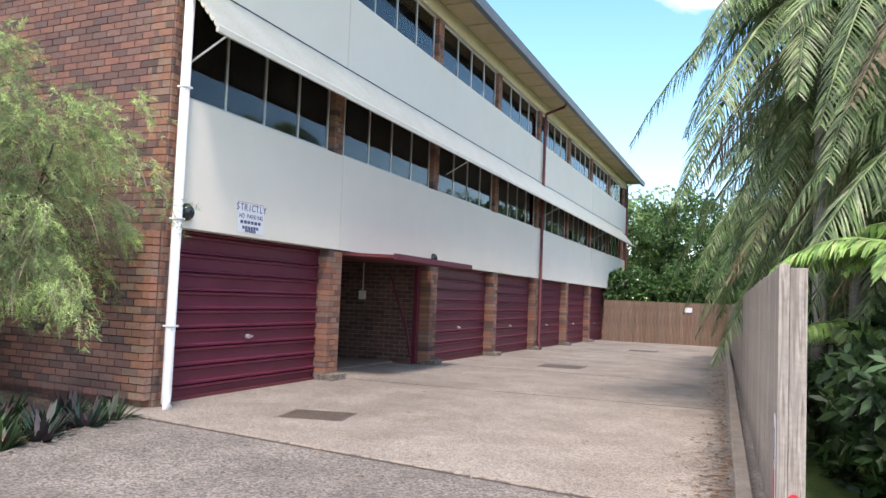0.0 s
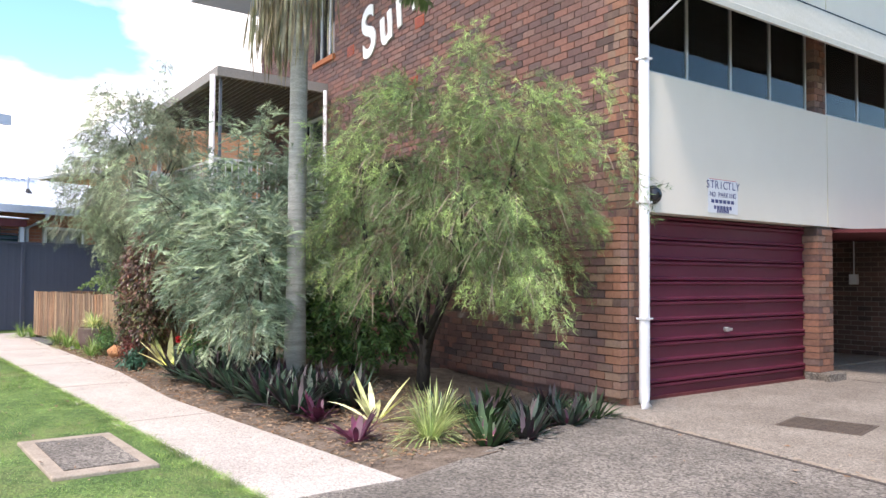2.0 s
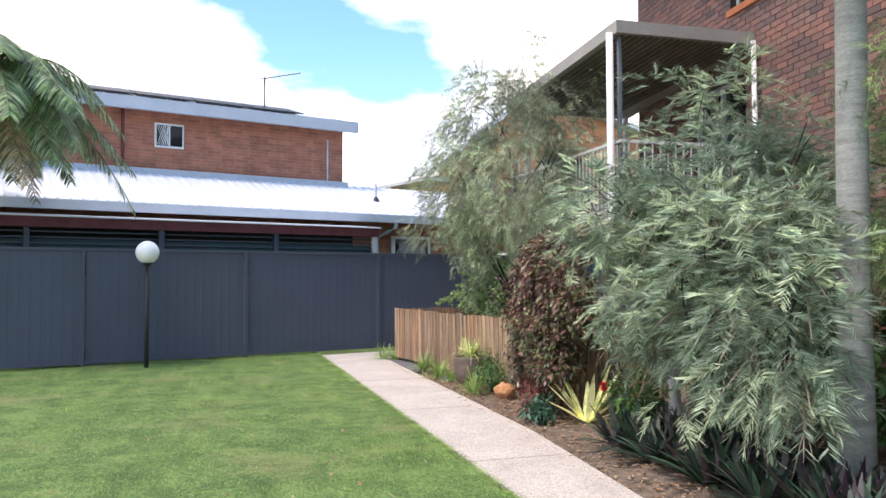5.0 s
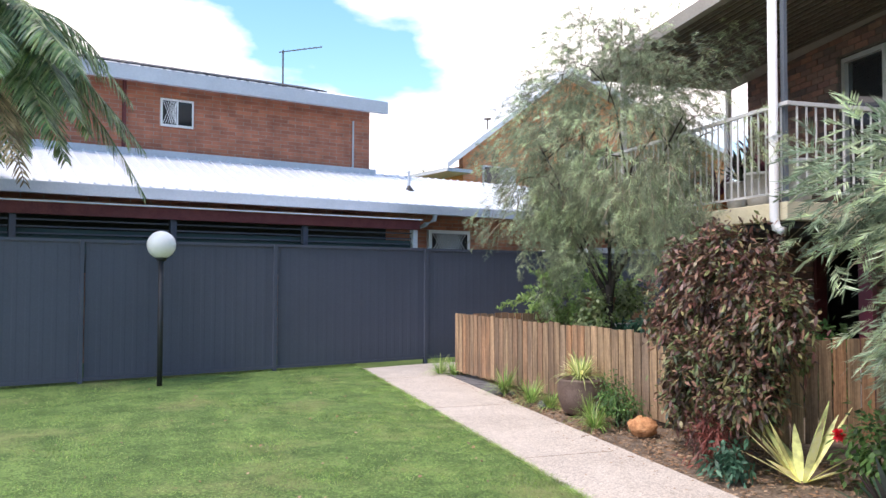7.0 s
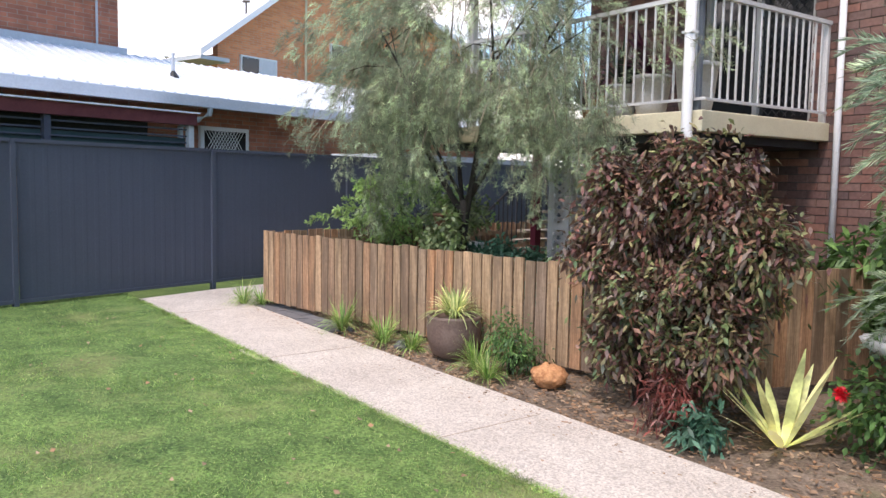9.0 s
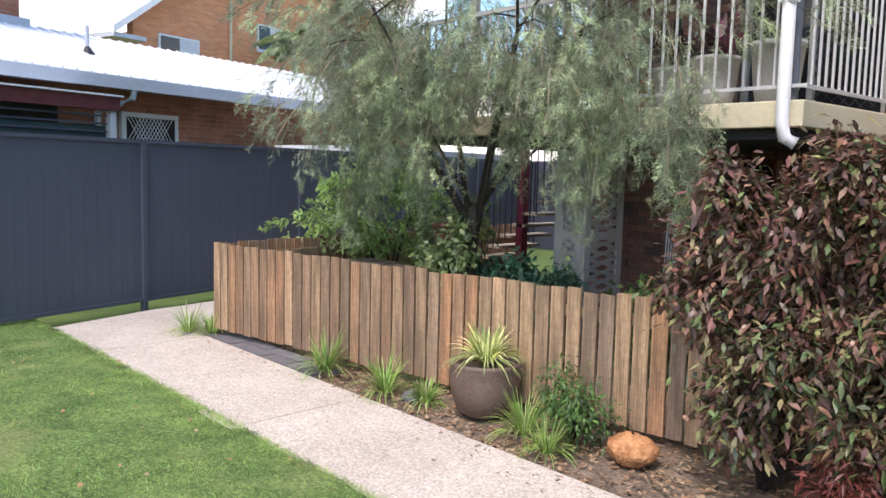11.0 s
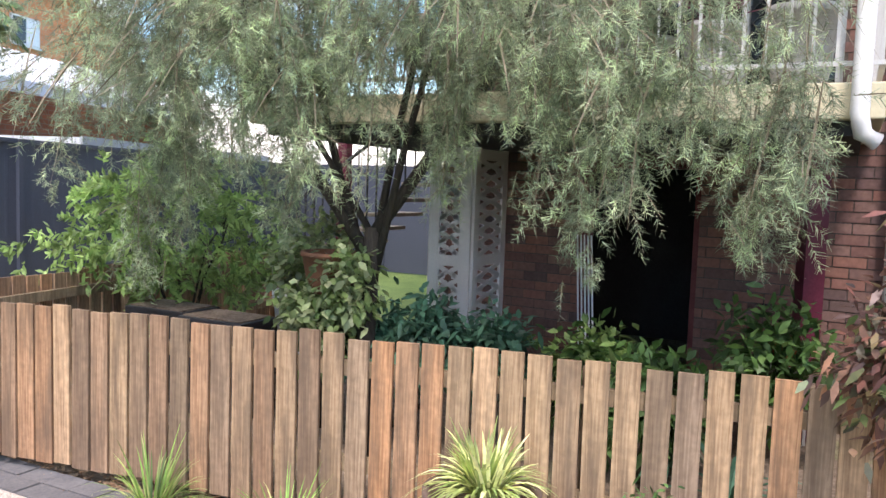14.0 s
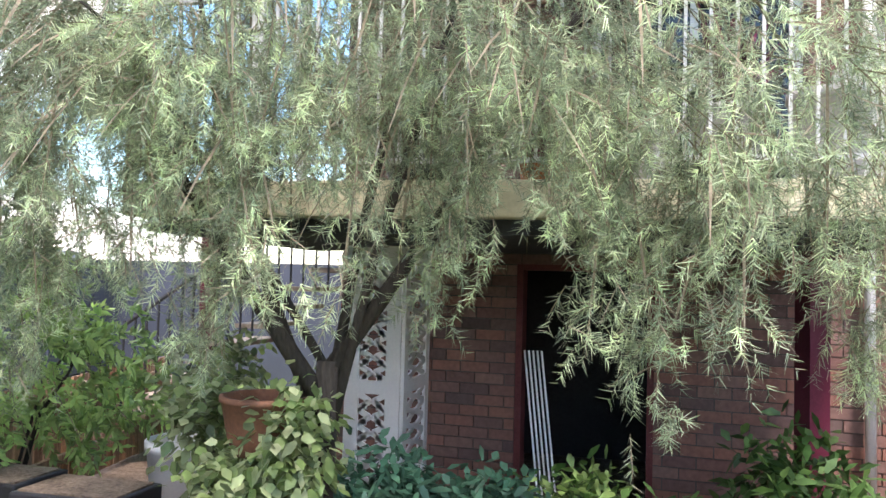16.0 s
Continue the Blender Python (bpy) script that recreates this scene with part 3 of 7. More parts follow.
g = Solid()
gx, gy = (-400, -6.6, 0.25, 400), (-400, 5.7, 40.3, 400)
for i in range(3):
    for j in range(3):
        z = -0.62 if i == 1 and j == 1 else -0.12
        g.add([(gx[i], gy[j], z), (gx[i + 1], gy[j], z), (gx[i + 1], gy[j + 1], z), (gx[i], gy[j + 1], z)], [(0, 1, 2, 3)])
for (xa, ya), (xb, yb) in (((-6.6, 5.7), (.25, 5.7)), ((.25, 5.7), (.25, 40.3)), ((.25, 40.3), (-6.6, 40.3)), ((-6.6, 40.3), (-6.6, 5.7))):
    g.add([(xa, ya, -.62), (xb, yb, -.62), (xb, yb, -.12), (xa, ya, -.12)], [(0, 1, 2, 3)])
ground = alone("ground", g, M["ground"], "wide flat earth and grass round the flats", "ground", "structure")
s = Solid()
ys = [5.6, 12.0, 40.5]
for y0, y1 in zip(ys[:-1], ys[1:]):
    xl0, xl1 = (-6.2, -6.2)
    c = [(-6.9, y0), (0.36 - 0.04 * y0, y0), (0.36 - 0.04 * y1, y1), (-6.9, y1)]
    if y0 == 5.6:
        c = [(-6.9, 6.62), (-5.86, 6.55), (-1.07, 5.63), (0.16, 5.40), (-0.12, 12.0), (-6.9, 12.0)]
    s.prism(c, -0.35, lambda x, y: drive_z(y) + 0.001)
drive = thing("driveway", (-3, 10, 0), "grey exposed-aggregate concrete driveway beside the garages", "driveway", kind="structure")
part("slab", s, M["concrete"], drive)
s = Solid().prism([(-5.10, -14.0), (1.2, -14.0), (1.2, 5.14), (0.17, 5.36), (-1.08, 5.585), (-5.88, 6.505), (-6.02, 6.62), (-6.3, 6.9), (-5.85, 5.6), (-5.10, 3.5)], -0.3, -0.006)
part("slab", s, M["concrete_rough"], drive, "rougher worn concrete slab")
rng = random.Random(4)
s = Solid()
for k in range(230):
    t = rng.random()
    x, y = -5.86 + 4.8 * t, 6.53 - 0.92 * t
    w, h = rng.uniform(.008, .038), rng.uniform(.003, .010)
    x += rng.uniform(-.04, .04)
    y += rng.uniform(-.02, .035)
    s.prism([(x - w, y - w * .5), (x + w * .8, y - w * .6), (x + w, y + w * .4), (x - w * .7, y + w * .5)], -0.02, h)
part("slab_joint", Solid().beam((-5.95, 6.50), (0.16, 5.355), 0.022, -0.02, 0.004), M["mortar"], drive, "dark joint filled with dirt")
part("crumbled_edge", s, M["kerb"], drive, "pale crumbled edge of the slab")
for y in (11.2, 15.4, 19.4, 24.0, 30.0):
    s = Solid().box((-5.95, y, drive_z(y) - 0.02), (0.3 - 0.04 * y, y + 0.018, drive_z(y) + 0.0035))
    part("joint", s, M["mortar"], drive)

s = Solid()
s.prism([(-20.45, 2.30), (-5.10, 2.50), (-5.10, 3.50), (-9.4, 3.34), (-12.0, 3.52), (-17.4, 3.52), (-18.9, 3.60), (-19.30, 3.58), (-19.75, 5.4), (-20.35, 9.5), (-22.3, 9.5), (-20.95, 3.6)], -0.2, 0.0)
path = thing("footpath", (-12, 3, 0), "pale pink exposed-aggregate concrete path beside the lawn", "path", kind="structure")
part("path_slab", s, M["path"], path)
for x in (-8.2, -10.9, -13.6, -16.3, -19.1):
    part("path_joint", Solid().beam((x, 2.42), (x - 0.05, 3.40), 0.007, -0.01, 0.0025), M["kerb"], path)
s = Solid()
for i in range(10):
    for j in range(2):
        x, y = -19.25 + i * 0.21, 3.52 + j * 0.16 - 0.0 * i
        part("paver", Solid().box((x, y, -0.05), (x + 0.2, y + 0.15, 0.008 + 0.003 * ((i * 7 + j) % 3))), M["slate"], path, "dark slate paver")

# planting bed and lawn
s = Solid()
def bed_z(x, y):
    return -0.01 + 0.05 * max(0, min(1, (y - 3.6) / 1.5)) - 0.16 * max(0, min(1, (x + 9.0) / 2.5)) * max(0, min(1, (y - 5.0)))
nx, ny = 60, 26
for i in range(nx + 1):
    for j in range(ny + 1):
        x = -20.2 + 15.4 * i / nx
        y = 3.3 + 5.3 * j / ny
        xr = -5.12 - 0.24 * (y - 3.5)
        x = min(x, xr)
        s.v.append((x, y, bed_z(x, y) - 0.03 + 0.05 * noise.noise(Vector((x * 2.2, y * 2.2, 0)))))
for i in range(nx):
    for j in range(ny):
        a = i * (ny + 1) + j
        s.f.append((a, a + ny + 1, a + ny + 2, a + 1))
alone("garden_bed", s, M["soil"], "brown mulched garden bed between path and brick wall", "garden bed", "structure", smooth=True)
s = Solid()
nx, ny = 70, 50
for i in range(nx + 1):
    for j in range(ny + 1):
        x = -5.12 - 17.4 * i / nx
        y = 2.34 - 13.0 * j / ny
        s.v.append((x, y if j else 2.35 + .013 * (x + 20.4) + 0.03 * noise.noise(Vector((x * 3, 0, 0))), 0.004 + 0.018 * noise.noise(Vector((x * 1.3, y * 1.3, 3)))))
for i in range(nx):
    for j in range(ny):
        a = i * (ny + 1) + j
        s.f.append((a, a + ny + 1, a + ny + 2, a + 1))
alone("lawn", s, M["lawn"], "mown green lawn beside the path", "lawn", "structure", smooth=True)
rg = np.random.default_rng(5)
n = 260000
px_ = rg.uniform(-21.8, -5.15, n)
py_ = 2.37 + .013 * (px_ + 20.4) - 10 * rg.uniform(0, 1, n) ** 1.8
ok = (~((px_ > -7.75) & (px_ < -6.2) & (py_ > 1.55) & (py_ < 2.36))) & (px_ > -21.2 + (py_ + 0) * -0.32 + 0.25)
px_, py_ = px_[ok], py_[ok]
n = len(px_)
way = unit(np.stack([rg.normal(0, .55, n), rg.normal(0, .55, n), np.ones(n)], 1))
side = unit(np.cross(way, rg.normal(0, 1, (n, 3))))
gr = blades("grass", np.stack([px_, py_, np.full(n, -0.004)], 1), way, side, rg.uniform(0.018, 0.05, n), 0.009, M["grass"], 0.3, 1)
tagged(gr, "short green grass blades of the lawn", "grass", "", "stuff")
n = 16000
px_ = rg.uniform(-20.4, -5.2, n)
py_ = 2.35 + .013 * (px_ + 20.4) + rg.normal(0, 0.035, n)
way = unit(np.stack([rg.normal(0, .7, n), rg.normal(0.3, .6, n), np.ones(n)], 1))
gr = blades("grass_edge", np.stack([px_, py_, np.zeros(n)], 1), way, unit(np.cross(way, rg.normal(0, 1, (n, 3)))), rg.uniform(0.02, 0.06, n), 0.006, M["grass"], 0.4, 1)
tagged(gr, "ragged grass along the edge of the path", "grass", "", "stuff")

# kerb beside the paling fence
def fence_x(y):
    return 0.38 - 0.04 * y
s = Solid().beam((fence_x(5.2) - 0.20, 5.2), (fence_x(34) - 0.12, 34.0), 0.11, -0.35, 0.07)
alone("kerb", s, M["kerb"], "low weathered concrete kerb along the paling fence", "kerb", "structure", bevel=0.01)

# ---- flats: main block ----
WALL_A, WALL_B = Vector((-6.22, 7.05, 0)), Vector((-17.8, 8.0, 0))
U = (WALL_B - WALL_A).normalized()
NRM = Vector((-U.y, U.x, 0))
if NRM.y > 0:
    NRM = -NRM
WLEN = (WALL_B - WALL_A).length
TOPZ = 7.45
flats = thing("apartment_building", (-12, 20, 0), "three-storey flats of red-brown brick with cream rendered bands", "building", kind="structure")


def gable_point(u, n_, z):
    p = WALL_A + U * u + NRM * n_
    return (p.x, p.y, z)


def wall_x(x):
    """Where along the front wall the plan's x lies."""
    return (x - WALL_A.x) / U.x


def gable_slab(s, u0, u1, n0, n1, z0, z1):
    c = [gable_point(u0, n0, 0)[:2], gable_point(u1, n0, 0)[:2], gable_point(u1, n1, 0)[:2], gable_point(u0, n1, 0)[:2]]
    return s.prism(c, z0, z1)


# openings in the front wall: u0, u1, z0, z1
DOOR_U = (wall_x(-14.25), wall_x(-15.75))
LOW_U = (wall_x(-15.25), wall_x(-16.3))
WIN_U = (wall_x(-13.72), wall_x(-14.62))
HOLES = [(LOW_U[0], LOW_U[1], 0.0, 2.0), (DOOR_U[0], DOOR_U[1], 2.36, 4.45), (WIN_U[0], WIN_U[1], 5.48, 6.83)]
edges_u = sorted({0.0, WLEN} | {h[0] for h in HOLES} | {h[1] for h in HOLES})
s = Solid()
for u0, u1 in zip(edges_u[:-1], edges_u[1:]):
    cuts = sorted((h[2], h[3]) for h in HOLES if h[0] <= u0 + 1e-6 and h[1] >= u1 - 1e-6)
    z = -0.4
    for a, b in cuts:
        if a > z:
            gable_slab(s, u0, u1, -0.012, -0.24, z, a)
        z = b
    gable_slab(s, u0, u1, -0.012, -0.24, z, TOPZ)
front = thing("wall_front", (-12, 7.5, 0), "red-brown brick end wall of the flats", "wall", kind="structure")
part("mortar_wall", s, M["mortar"], front)

# side wall towards the driveway
X0 = -6.15
BAYS = [(7.22, 10.75)] + [(11.14 + 4.1 * k, 14.85 + 4.1 * k) for k in range(7)]
END = 40.3
s = Solid().box((X0 - 0.30, 7.2, 2.03), (X0, END, 3.53))
part("lower_band", s, M["band"], flats, "cream rendered band")
s = Solid().box((X0 - 0.30, 7.2, 4.86), (X0, END, 6.16))
part("upper_band", s, M["band"], flats, "cream rendered band")
for y in (11.0, 23.3, 31.5):
    for z0, z1 in ((2.04, 3.52), (4.87, 6.15)):
        part("band_joint", Solid().box((X0, y, z0), (X0 + 0.004, y + 0.012, z1)), M["cream_trim"], flats)
part("head_strip", Solid().box((X0 - 0.32, 7.2, 7.14), (X0 - 0.02, END, TOPZ)), M["cream_trim"], flats)
# Floor slab and inner wall take shade black, painting the rooms dark.
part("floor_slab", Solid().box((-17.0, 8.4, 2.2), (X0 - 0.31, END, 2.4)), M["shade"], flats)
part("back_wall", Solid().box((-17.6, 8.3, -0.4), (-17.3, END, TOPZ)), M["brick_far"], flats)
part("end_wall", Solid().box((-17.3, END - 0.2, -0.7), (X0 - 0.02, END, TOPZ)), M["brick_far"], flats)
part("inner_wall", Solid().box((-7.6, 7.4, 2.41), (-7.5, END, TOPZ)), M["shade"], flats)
# roof with eave and gutter
roof = part("roof", Solid().add([(-5.5, 6.5, 7.52), (-5.5, END + .5, 7.52), (-11.9, END + .5, 8.6), (-11.9, 6.5, 8.6), (-18.3, 6.5, 7.52), (-18.3, END + .5, 7.52),
                                 (-5.5, 6.5, 7.47), (-5.5, END + .5, 7.47), (-18.3, 6.5, 7.47), (-18.3, END + .5, 7.47)],
                                [(0, 1, 2, 3), (3, 2, 5, 4), (6, 8, 9, 7), (0, 3, 4, 8, 6), (1, 7, 9, 5, 2), (0, 6, 7, 1), (4, 5, 9, 8)]), M["roof"], flats)
part("soffit", Solid().box((-6.17, 6.52, 7.455), (-5.52, END + .4, 7.468)), M["soffit"], flats, "tan boarded soffit")
for k in range(26):
    y = 7.2 + 1.3 * k
    part("soffit_batten", Solid().box((-6.16, y, 7.435), (-5.52, y + 0.05, 7.4545)), M["soffit"], flats)
s = Solid().add([(-5.49, 6.5, 7.36), (-5.36, 6.5, 7.36), (-5.32, 6.5, 7.54), (-5.49, 6.5, 7.54), (-5.49, END + .5, 7.36), (-5.36, END + .5, 7.36), (-5.32, END + .5, 7.54), (-5.49, END + .5, 7.54)],
                [(0, 1, 2, 3), (7, 6, 5, 4), (0, 4, 5, 1), (1, 5, 6, 2), (2, 6, 7, 3), (3, 7, 4, 0)])
part("gutter", s, M["gutter"], flats, "dark grey gutter")

# awning
s = Solid()
rows = 8
prof = []
for i in range(rows + 1):
    t = i / rows
    x, z = -6.13 + 0.53 * t, 4.90 - 0.64 * t
    prof += [(x, z), (x + 0.026, z + 0.014), (x + 0.036, z - 0.044)] if i < rows else [(x, z)]
prof += [(x - 0.02, z - 0.015) for x, z in reversed(prof)]
n = len(prof)
s.add([(x, 7.05, z) for x, z in prof] + [(x, 38.6, z) for x, z in prof], [(i, (i + 1) % n, n + (i + 1) % n, n + i) for i in range(n)] + [tuple(range(n - 1, -1, -1)), tuple(range(n, 2 * n))])
awn = thing("awning", (-5.9, 22, 4.9), "long cream ribbed metal awning over the middle windows", "awning")
part("slats", s, M["awning"], awn)
part("valance", Solid().box((-5.62, 7.05, 4.19), (-5.585, 38.6, 4.262)), M["awning"], awn)
part("seam", Solid().box((-6.148, 7.05, 4.905), (-6.10, 38.6, 4.925)), M["black"], awn)
for k in range(4):
    y = 7.3 + 8.2 * k
    part("stay", Solid().tube([(-6.16, y, 3.95), (-5.64, y, 4.24)], 0.012, 6), M["white"], awn)


# windows of both rows
def window_row(z0, z1, lower):
    for k in range(8):
        y0, y1 = (7.24 if k == 0 else 7.45 + 4.1 * k - 0.41), 10.66 + 4.1 * k
        if k == 7:
            y1 = 39.6
        w = thing("window", (X0, y0, z0), ("dark" if lower else "curtained") + " aluminium-framed window in the " + ("middle" if lower else "top") + " storey of the flats", "window", "windows above the driveway", "structure")
        cuts = [0, .25, .5, .75, 1.0] if lower else [0, .25, .5, .75, 1.0]
        fr = Solid()
        fr.box((X0 - 0.125, y0, z0), (X0 - 0.092, y1, z0 + 0.04)).box((X0 - 0.125, y0, z1 - 0.04), (X0 - 0.092, y1, z1))
        for c in cuts:
            y = y0 + (y1 - y0 - 0.035) * c
            fr.box((X0 - 0.125, y, z0 + 0.04), (X0 - 0.092, y + 0.035, z1 - 0.04))
        part("window_frame", fr, M["alu"], w)
        for i, (a, b) in enumerate(zip(cuts[:-1], cuts[1:])):
            ya, yb = y0 + (y1 - y0 - 0.035) * a + 0.035, y0 + (y1 - y0 - 0.035) * b
            part("pane", Solid().box((X0 - 0.11, ya, z0 + 0.04), (X0 - 0.104, yb, z1 - 0.04)), M["glass"], w)
            if (i * 5 + k * 3) % 9 == 1 or not lower:
                cs, m_ = Solid(), 14
                wd = (yb - ya) * ((1.0, .35, .6, 1.0)[(i + (k % 3 == 2)) % 4] if not lower else .6)
                for q in range(m_):
                    q0, q1 = ya + wd * q / m_, ya + wd * (q + 1) / m_
                    d0, d1 = 0.03 * (q % 2), 0.03 * ((q + 1) % 2)
                    cs.add([(X0 - 0.30 - d0, q0, z0), (X0 - 0.30 - d1, q1, z0), (X0 - 0.30 - d1, q1, z1), (X0 - 0.30 - d0, q0, z1)], [(0, 1, 2, 3)])
                part("curtain", cs, M["curtain"], w, smooth=True)


M["glass"] = bpy.data.materials.new("window_glass")
gn, gl_, gp = nodes_of(M["glass"])
tr, mx, fz = gn.new("ShaderNodeBsdfTransparent"), gn.new("ShaderNodeMixShader"), gn.new("ShaderNodeBsdfGlossy")
tr.inputs[0].default_value = (0.72, 0.75, 0.78, 1)
fz.inputs["Roughness"].default_value = 0.02
fr_ = gn.new("ShaderNodeFresnel")
fr_.inputs[0].default_value = 1.6
gl_.new(fr_.outputs[0], mx.inputs[0])
gl_.new(tr.outputs[0], mx.inputs[1])
gl_.new(fz.outputs[0], mx.inputs[2])
gl_.new(mx.outputs[0], gn["Material Output"].inputs[0])
window_row(3.54, 4.85, True)
window_row(6.17, 7.13, False)


def brick_block(s, a, b, course=0.086, long_=0.24, gap=0.010, seed=0):
    """Fills a block on plan (x and y ranges) and a height with bricks, all round."""
    rng = random.Random(seed)
    (x0, y0, z0), (x1, y1, z1) = a, b
    rows_ = int(round((z1 - z0) / course))
    for r in range(rows_):
        z = z0 + r * course
        j = rng.uniform(-.002, .002)
        if r % 2:
            m_ = y0 + (y1 - y0) * 0.5
            s.box((x0 + j, y0, z), (x1 + j, m_ - gap / 2, z + course - gap))
            s.box((x0 - j, m_ + gap / 2, z), (x1 - j, y1, z + course - gap))
        else:
            m1, m2 = y0 + (y1 - y0) * 0.26, y0 + (y1 - y0) * 0.76
            s.box((x0 + j, y0, z), (x1 + j, m1, z + course - gap))
            s.box((x0, m1 + gap, z), (x1 + j, m2 - gap, z + course - gap))
            s.box((x0 - j, m2, z), (x1, y1, z + course - gap))


# brick piers between garages and between windows
for k in range(8):
    y0, y1 = 10.76 + 4.1 * k, 11.13 + 4.1 * k
    zb = drive_z(y1)
    p = thing("pier", (X0, y0, zb), "brown and orange brick pier between two garages on a concrete foot", "pier", "garage piers", "structure")
    part("core", Solid().box((X0 - 0.9, y0 + .012, zb - .3), (X0 - 0.02, y1 - .012, 2.025)), M["mortar"], p)
    s = Solid()
    brick_block(s, (X0 - 0.30, y0, zb + 0.02), (X0 - 0.004, y1, 2.03), seed=k)
    part("bricks", s, M["brick_q"], p, kind="stuff")
    part("foot", Solid().box((X0 - 0.2, y0 - 0.03, zb - 0.2), (X0 + 0.16, y1 + 0.02, zb + 0.10)), M["concrete_rough"], p, bevel=0.015)
    for z0, z1 in ((3.54, 4.85), (6.17, 7.13)):
        s = Solid()
        brick_block(s, (X0 - 0.25, y0 - 0.01, z0), (X0 - 0.03, y1 - 0.1, z1), seed=k + 20)
        part("window_pier", s, M["brick_q"], p, kind="stuff")


def roller_door(y0, y1, k):
    zb = drive_z((y0 + y1) / 2)
    d = thing("garage_door", (X0 - 0.2, y0, zb), "closed maroon ribbed steel roller door", "garage door", "garage roller doors", "structure")
    s, n_ = Solid(), 9
    pitch = (2.03 - zb) / n_
    prof = []
    for i in range(n_):
        z = zb + i * pitch
        prof += [(0, z + 0.004), (0, z + pitch * .52), (0.030, z + pitch * .60), (0.030, z + pitch * .70), (-0.006, z + pitch * .76), (0.030, z + pitch * .82), (0.030, z + pitch * .90), (0, z + pitch * .97)]
    x = X0 - 0.22
    s.add([(x + a, y0, z) for a, z in prof] + [(x + a, y1, z) for a, z in prof], [(i, i + 1, len(prof) + i + 1, len(prof) + i) for i in range(len(prof) - 1)])
    part("curtain", s, M["maroon"], d)
    part("bottom_rail", Solid().box((x - 0.02, y0, zb), (x + 0.036, y1, zb + 0.035)), M["maroon_dark"], d)
    ym = (y0 + y1) / 2
    part("lock", Solid().tube([(x, ym, zb + .72), (x + .05, ym, zb + .72)], 0.03, 12), M["alu"], d, "chrome lock")
    part("handle", Solid().box((x + .045, ym - .07, zb + .705), (x + .06, ym + .07, zb + .735)), M["alu"], d, "chrome handle")
    part("box", Solid().box((x - 0.35, y0, 1.9), (x - 0.04, y1, 2.15)), M["shade"], d)


for k, (y0, y1) in enumerate(BAYS):
    y1 = min(y1, 39.6)
    if k != 1:
        roller_door(y0, y1, k)
# open garage
gar = thing("open_garage", (-8, 13, 0), "open garage with dark brick walls and a concrete floor", "garage", kind="structure")
s = Solid().box((-12.2, 11.14, 0.012), (-12.0, 14.79, 2.2))
part("rear_wall", s, M["brick_far"], gar)
part("side_wall", Solid().box((-12.0, 14.80, -0.2), (X0 - 0.31, 15.0, 2.2)), M["brick_far"], gar)
part("side_wall", Solid().box((-12.0, 10.9, -0.2), (X0 - 0.31, 11.13, 2.2)), M["brick_far"], gar)
part("garage_floor", Solid().box((-12.0, 11.14, -0.2), (-6.9, 14.79, 0.012)), M["concrete"], gar)
# The ceiling's near-black puts the garage's shade into its colour.
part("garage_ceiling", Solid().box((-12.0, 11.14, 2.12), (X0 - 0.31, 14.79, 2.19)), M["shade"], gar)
td = thing("tilt_door", (-6.0, 13, 2), "raised maroon tilt door of the open garage", "garage door", kind="structure")
part("panel", Solid().add([(-8.2, 11.2, 2.02), (-5.25, 11.2, 1.93), (-5.25, 14.7, 1.93), (-8.2, 14.7, 2.02), (-8.2, 11.2, 2.06), (-5.25, 11.2, 1.98), (-5.25, 14.7, 1.98), (-8.2, 14.7, 2.06)], BOX_FACES), M["maroon_dark"], td)
part("edge_rail", Solid().box((-5.27, 11.18, 1.91), (-5.22, 14.72, 2.0)), M["maroon"], td)
part("jamb", Solid().box((X0 - 0.28, 14.66, 0), (X0 - 0.2, 14.78, 1.95)), M["maroon"], td)
part("arm", Solid().tube([(-6.55, 14.6, 0.7), (-6.9, 14.55, 1.75)], 0.025, 6), M["maroon"], td)
part("arm", Solid().tube([(-6.42, 14.6, 0.15), (-6.6, 14.6, 0.95)], 0.025, 6), M["maroon"], td)
sw = thing("switch_box", (-7.64, 14.79, 1.3), "small white electric box on the garage side wall", "electric box")
part("case", Solid().box((-7.71, 14.72, 1.24), (-7.57, 14.795, 1.42)), M["white"], sw, bevel=0.006)
part("conduit", Solid().tube([(-7.64, 14.77, 1.42), (-7.64, 14.77, 2.1)], 0.012, 6), M["white"], sw)


# downpipes
def downpipe(pts, r, mat, label, brackets=()):
    t = thing("downpipe", pts[-1], label, "downpipe")
    part("pipe", Solid().tube(pts, r, 12), mat, t, smooth=True)
    for x, y, z in brackets:
        part("bracket", Solid().box((x - r * 1.1, y - r * 1.1, z), (x + r * 1.1, y + r * 1.1, z + 0.02)), mat, t)
    return t


downpipe([(-6.06, 7.12, 7.4), (-6.06, 7.12, 0.16), (-6.05, 7.10, 0.07), (-5.96, 7.03, 0.02)], 0.055, M["white"], "white painted downpipe at the corner of the flats", [(-6.06, 7.12, z) for z in (0.9, 2.1, 3.6, 5.1)])
downpipe([(-5.42, 23.3, 7.38), (-5.5, 23.3, 7.25), (-6.05, 23.3, 7.05), (-6.07, 23.3, 6.9), (-6.07, 23.3, 0.1), (-5.98, 23.2, -0.06)], 0.045, M["maroon_dark"], "brown painted downpipe on the cream wall", [(-6.07, 23.3, z) for z in (2.1, 5.2)])
downpipe([(-6.07, 39.9, 7.3), (-6.07, 39.9, -0.2)], 0.045, M["maroon_dark"], "brown painted downpipe at the far corner of the flats")


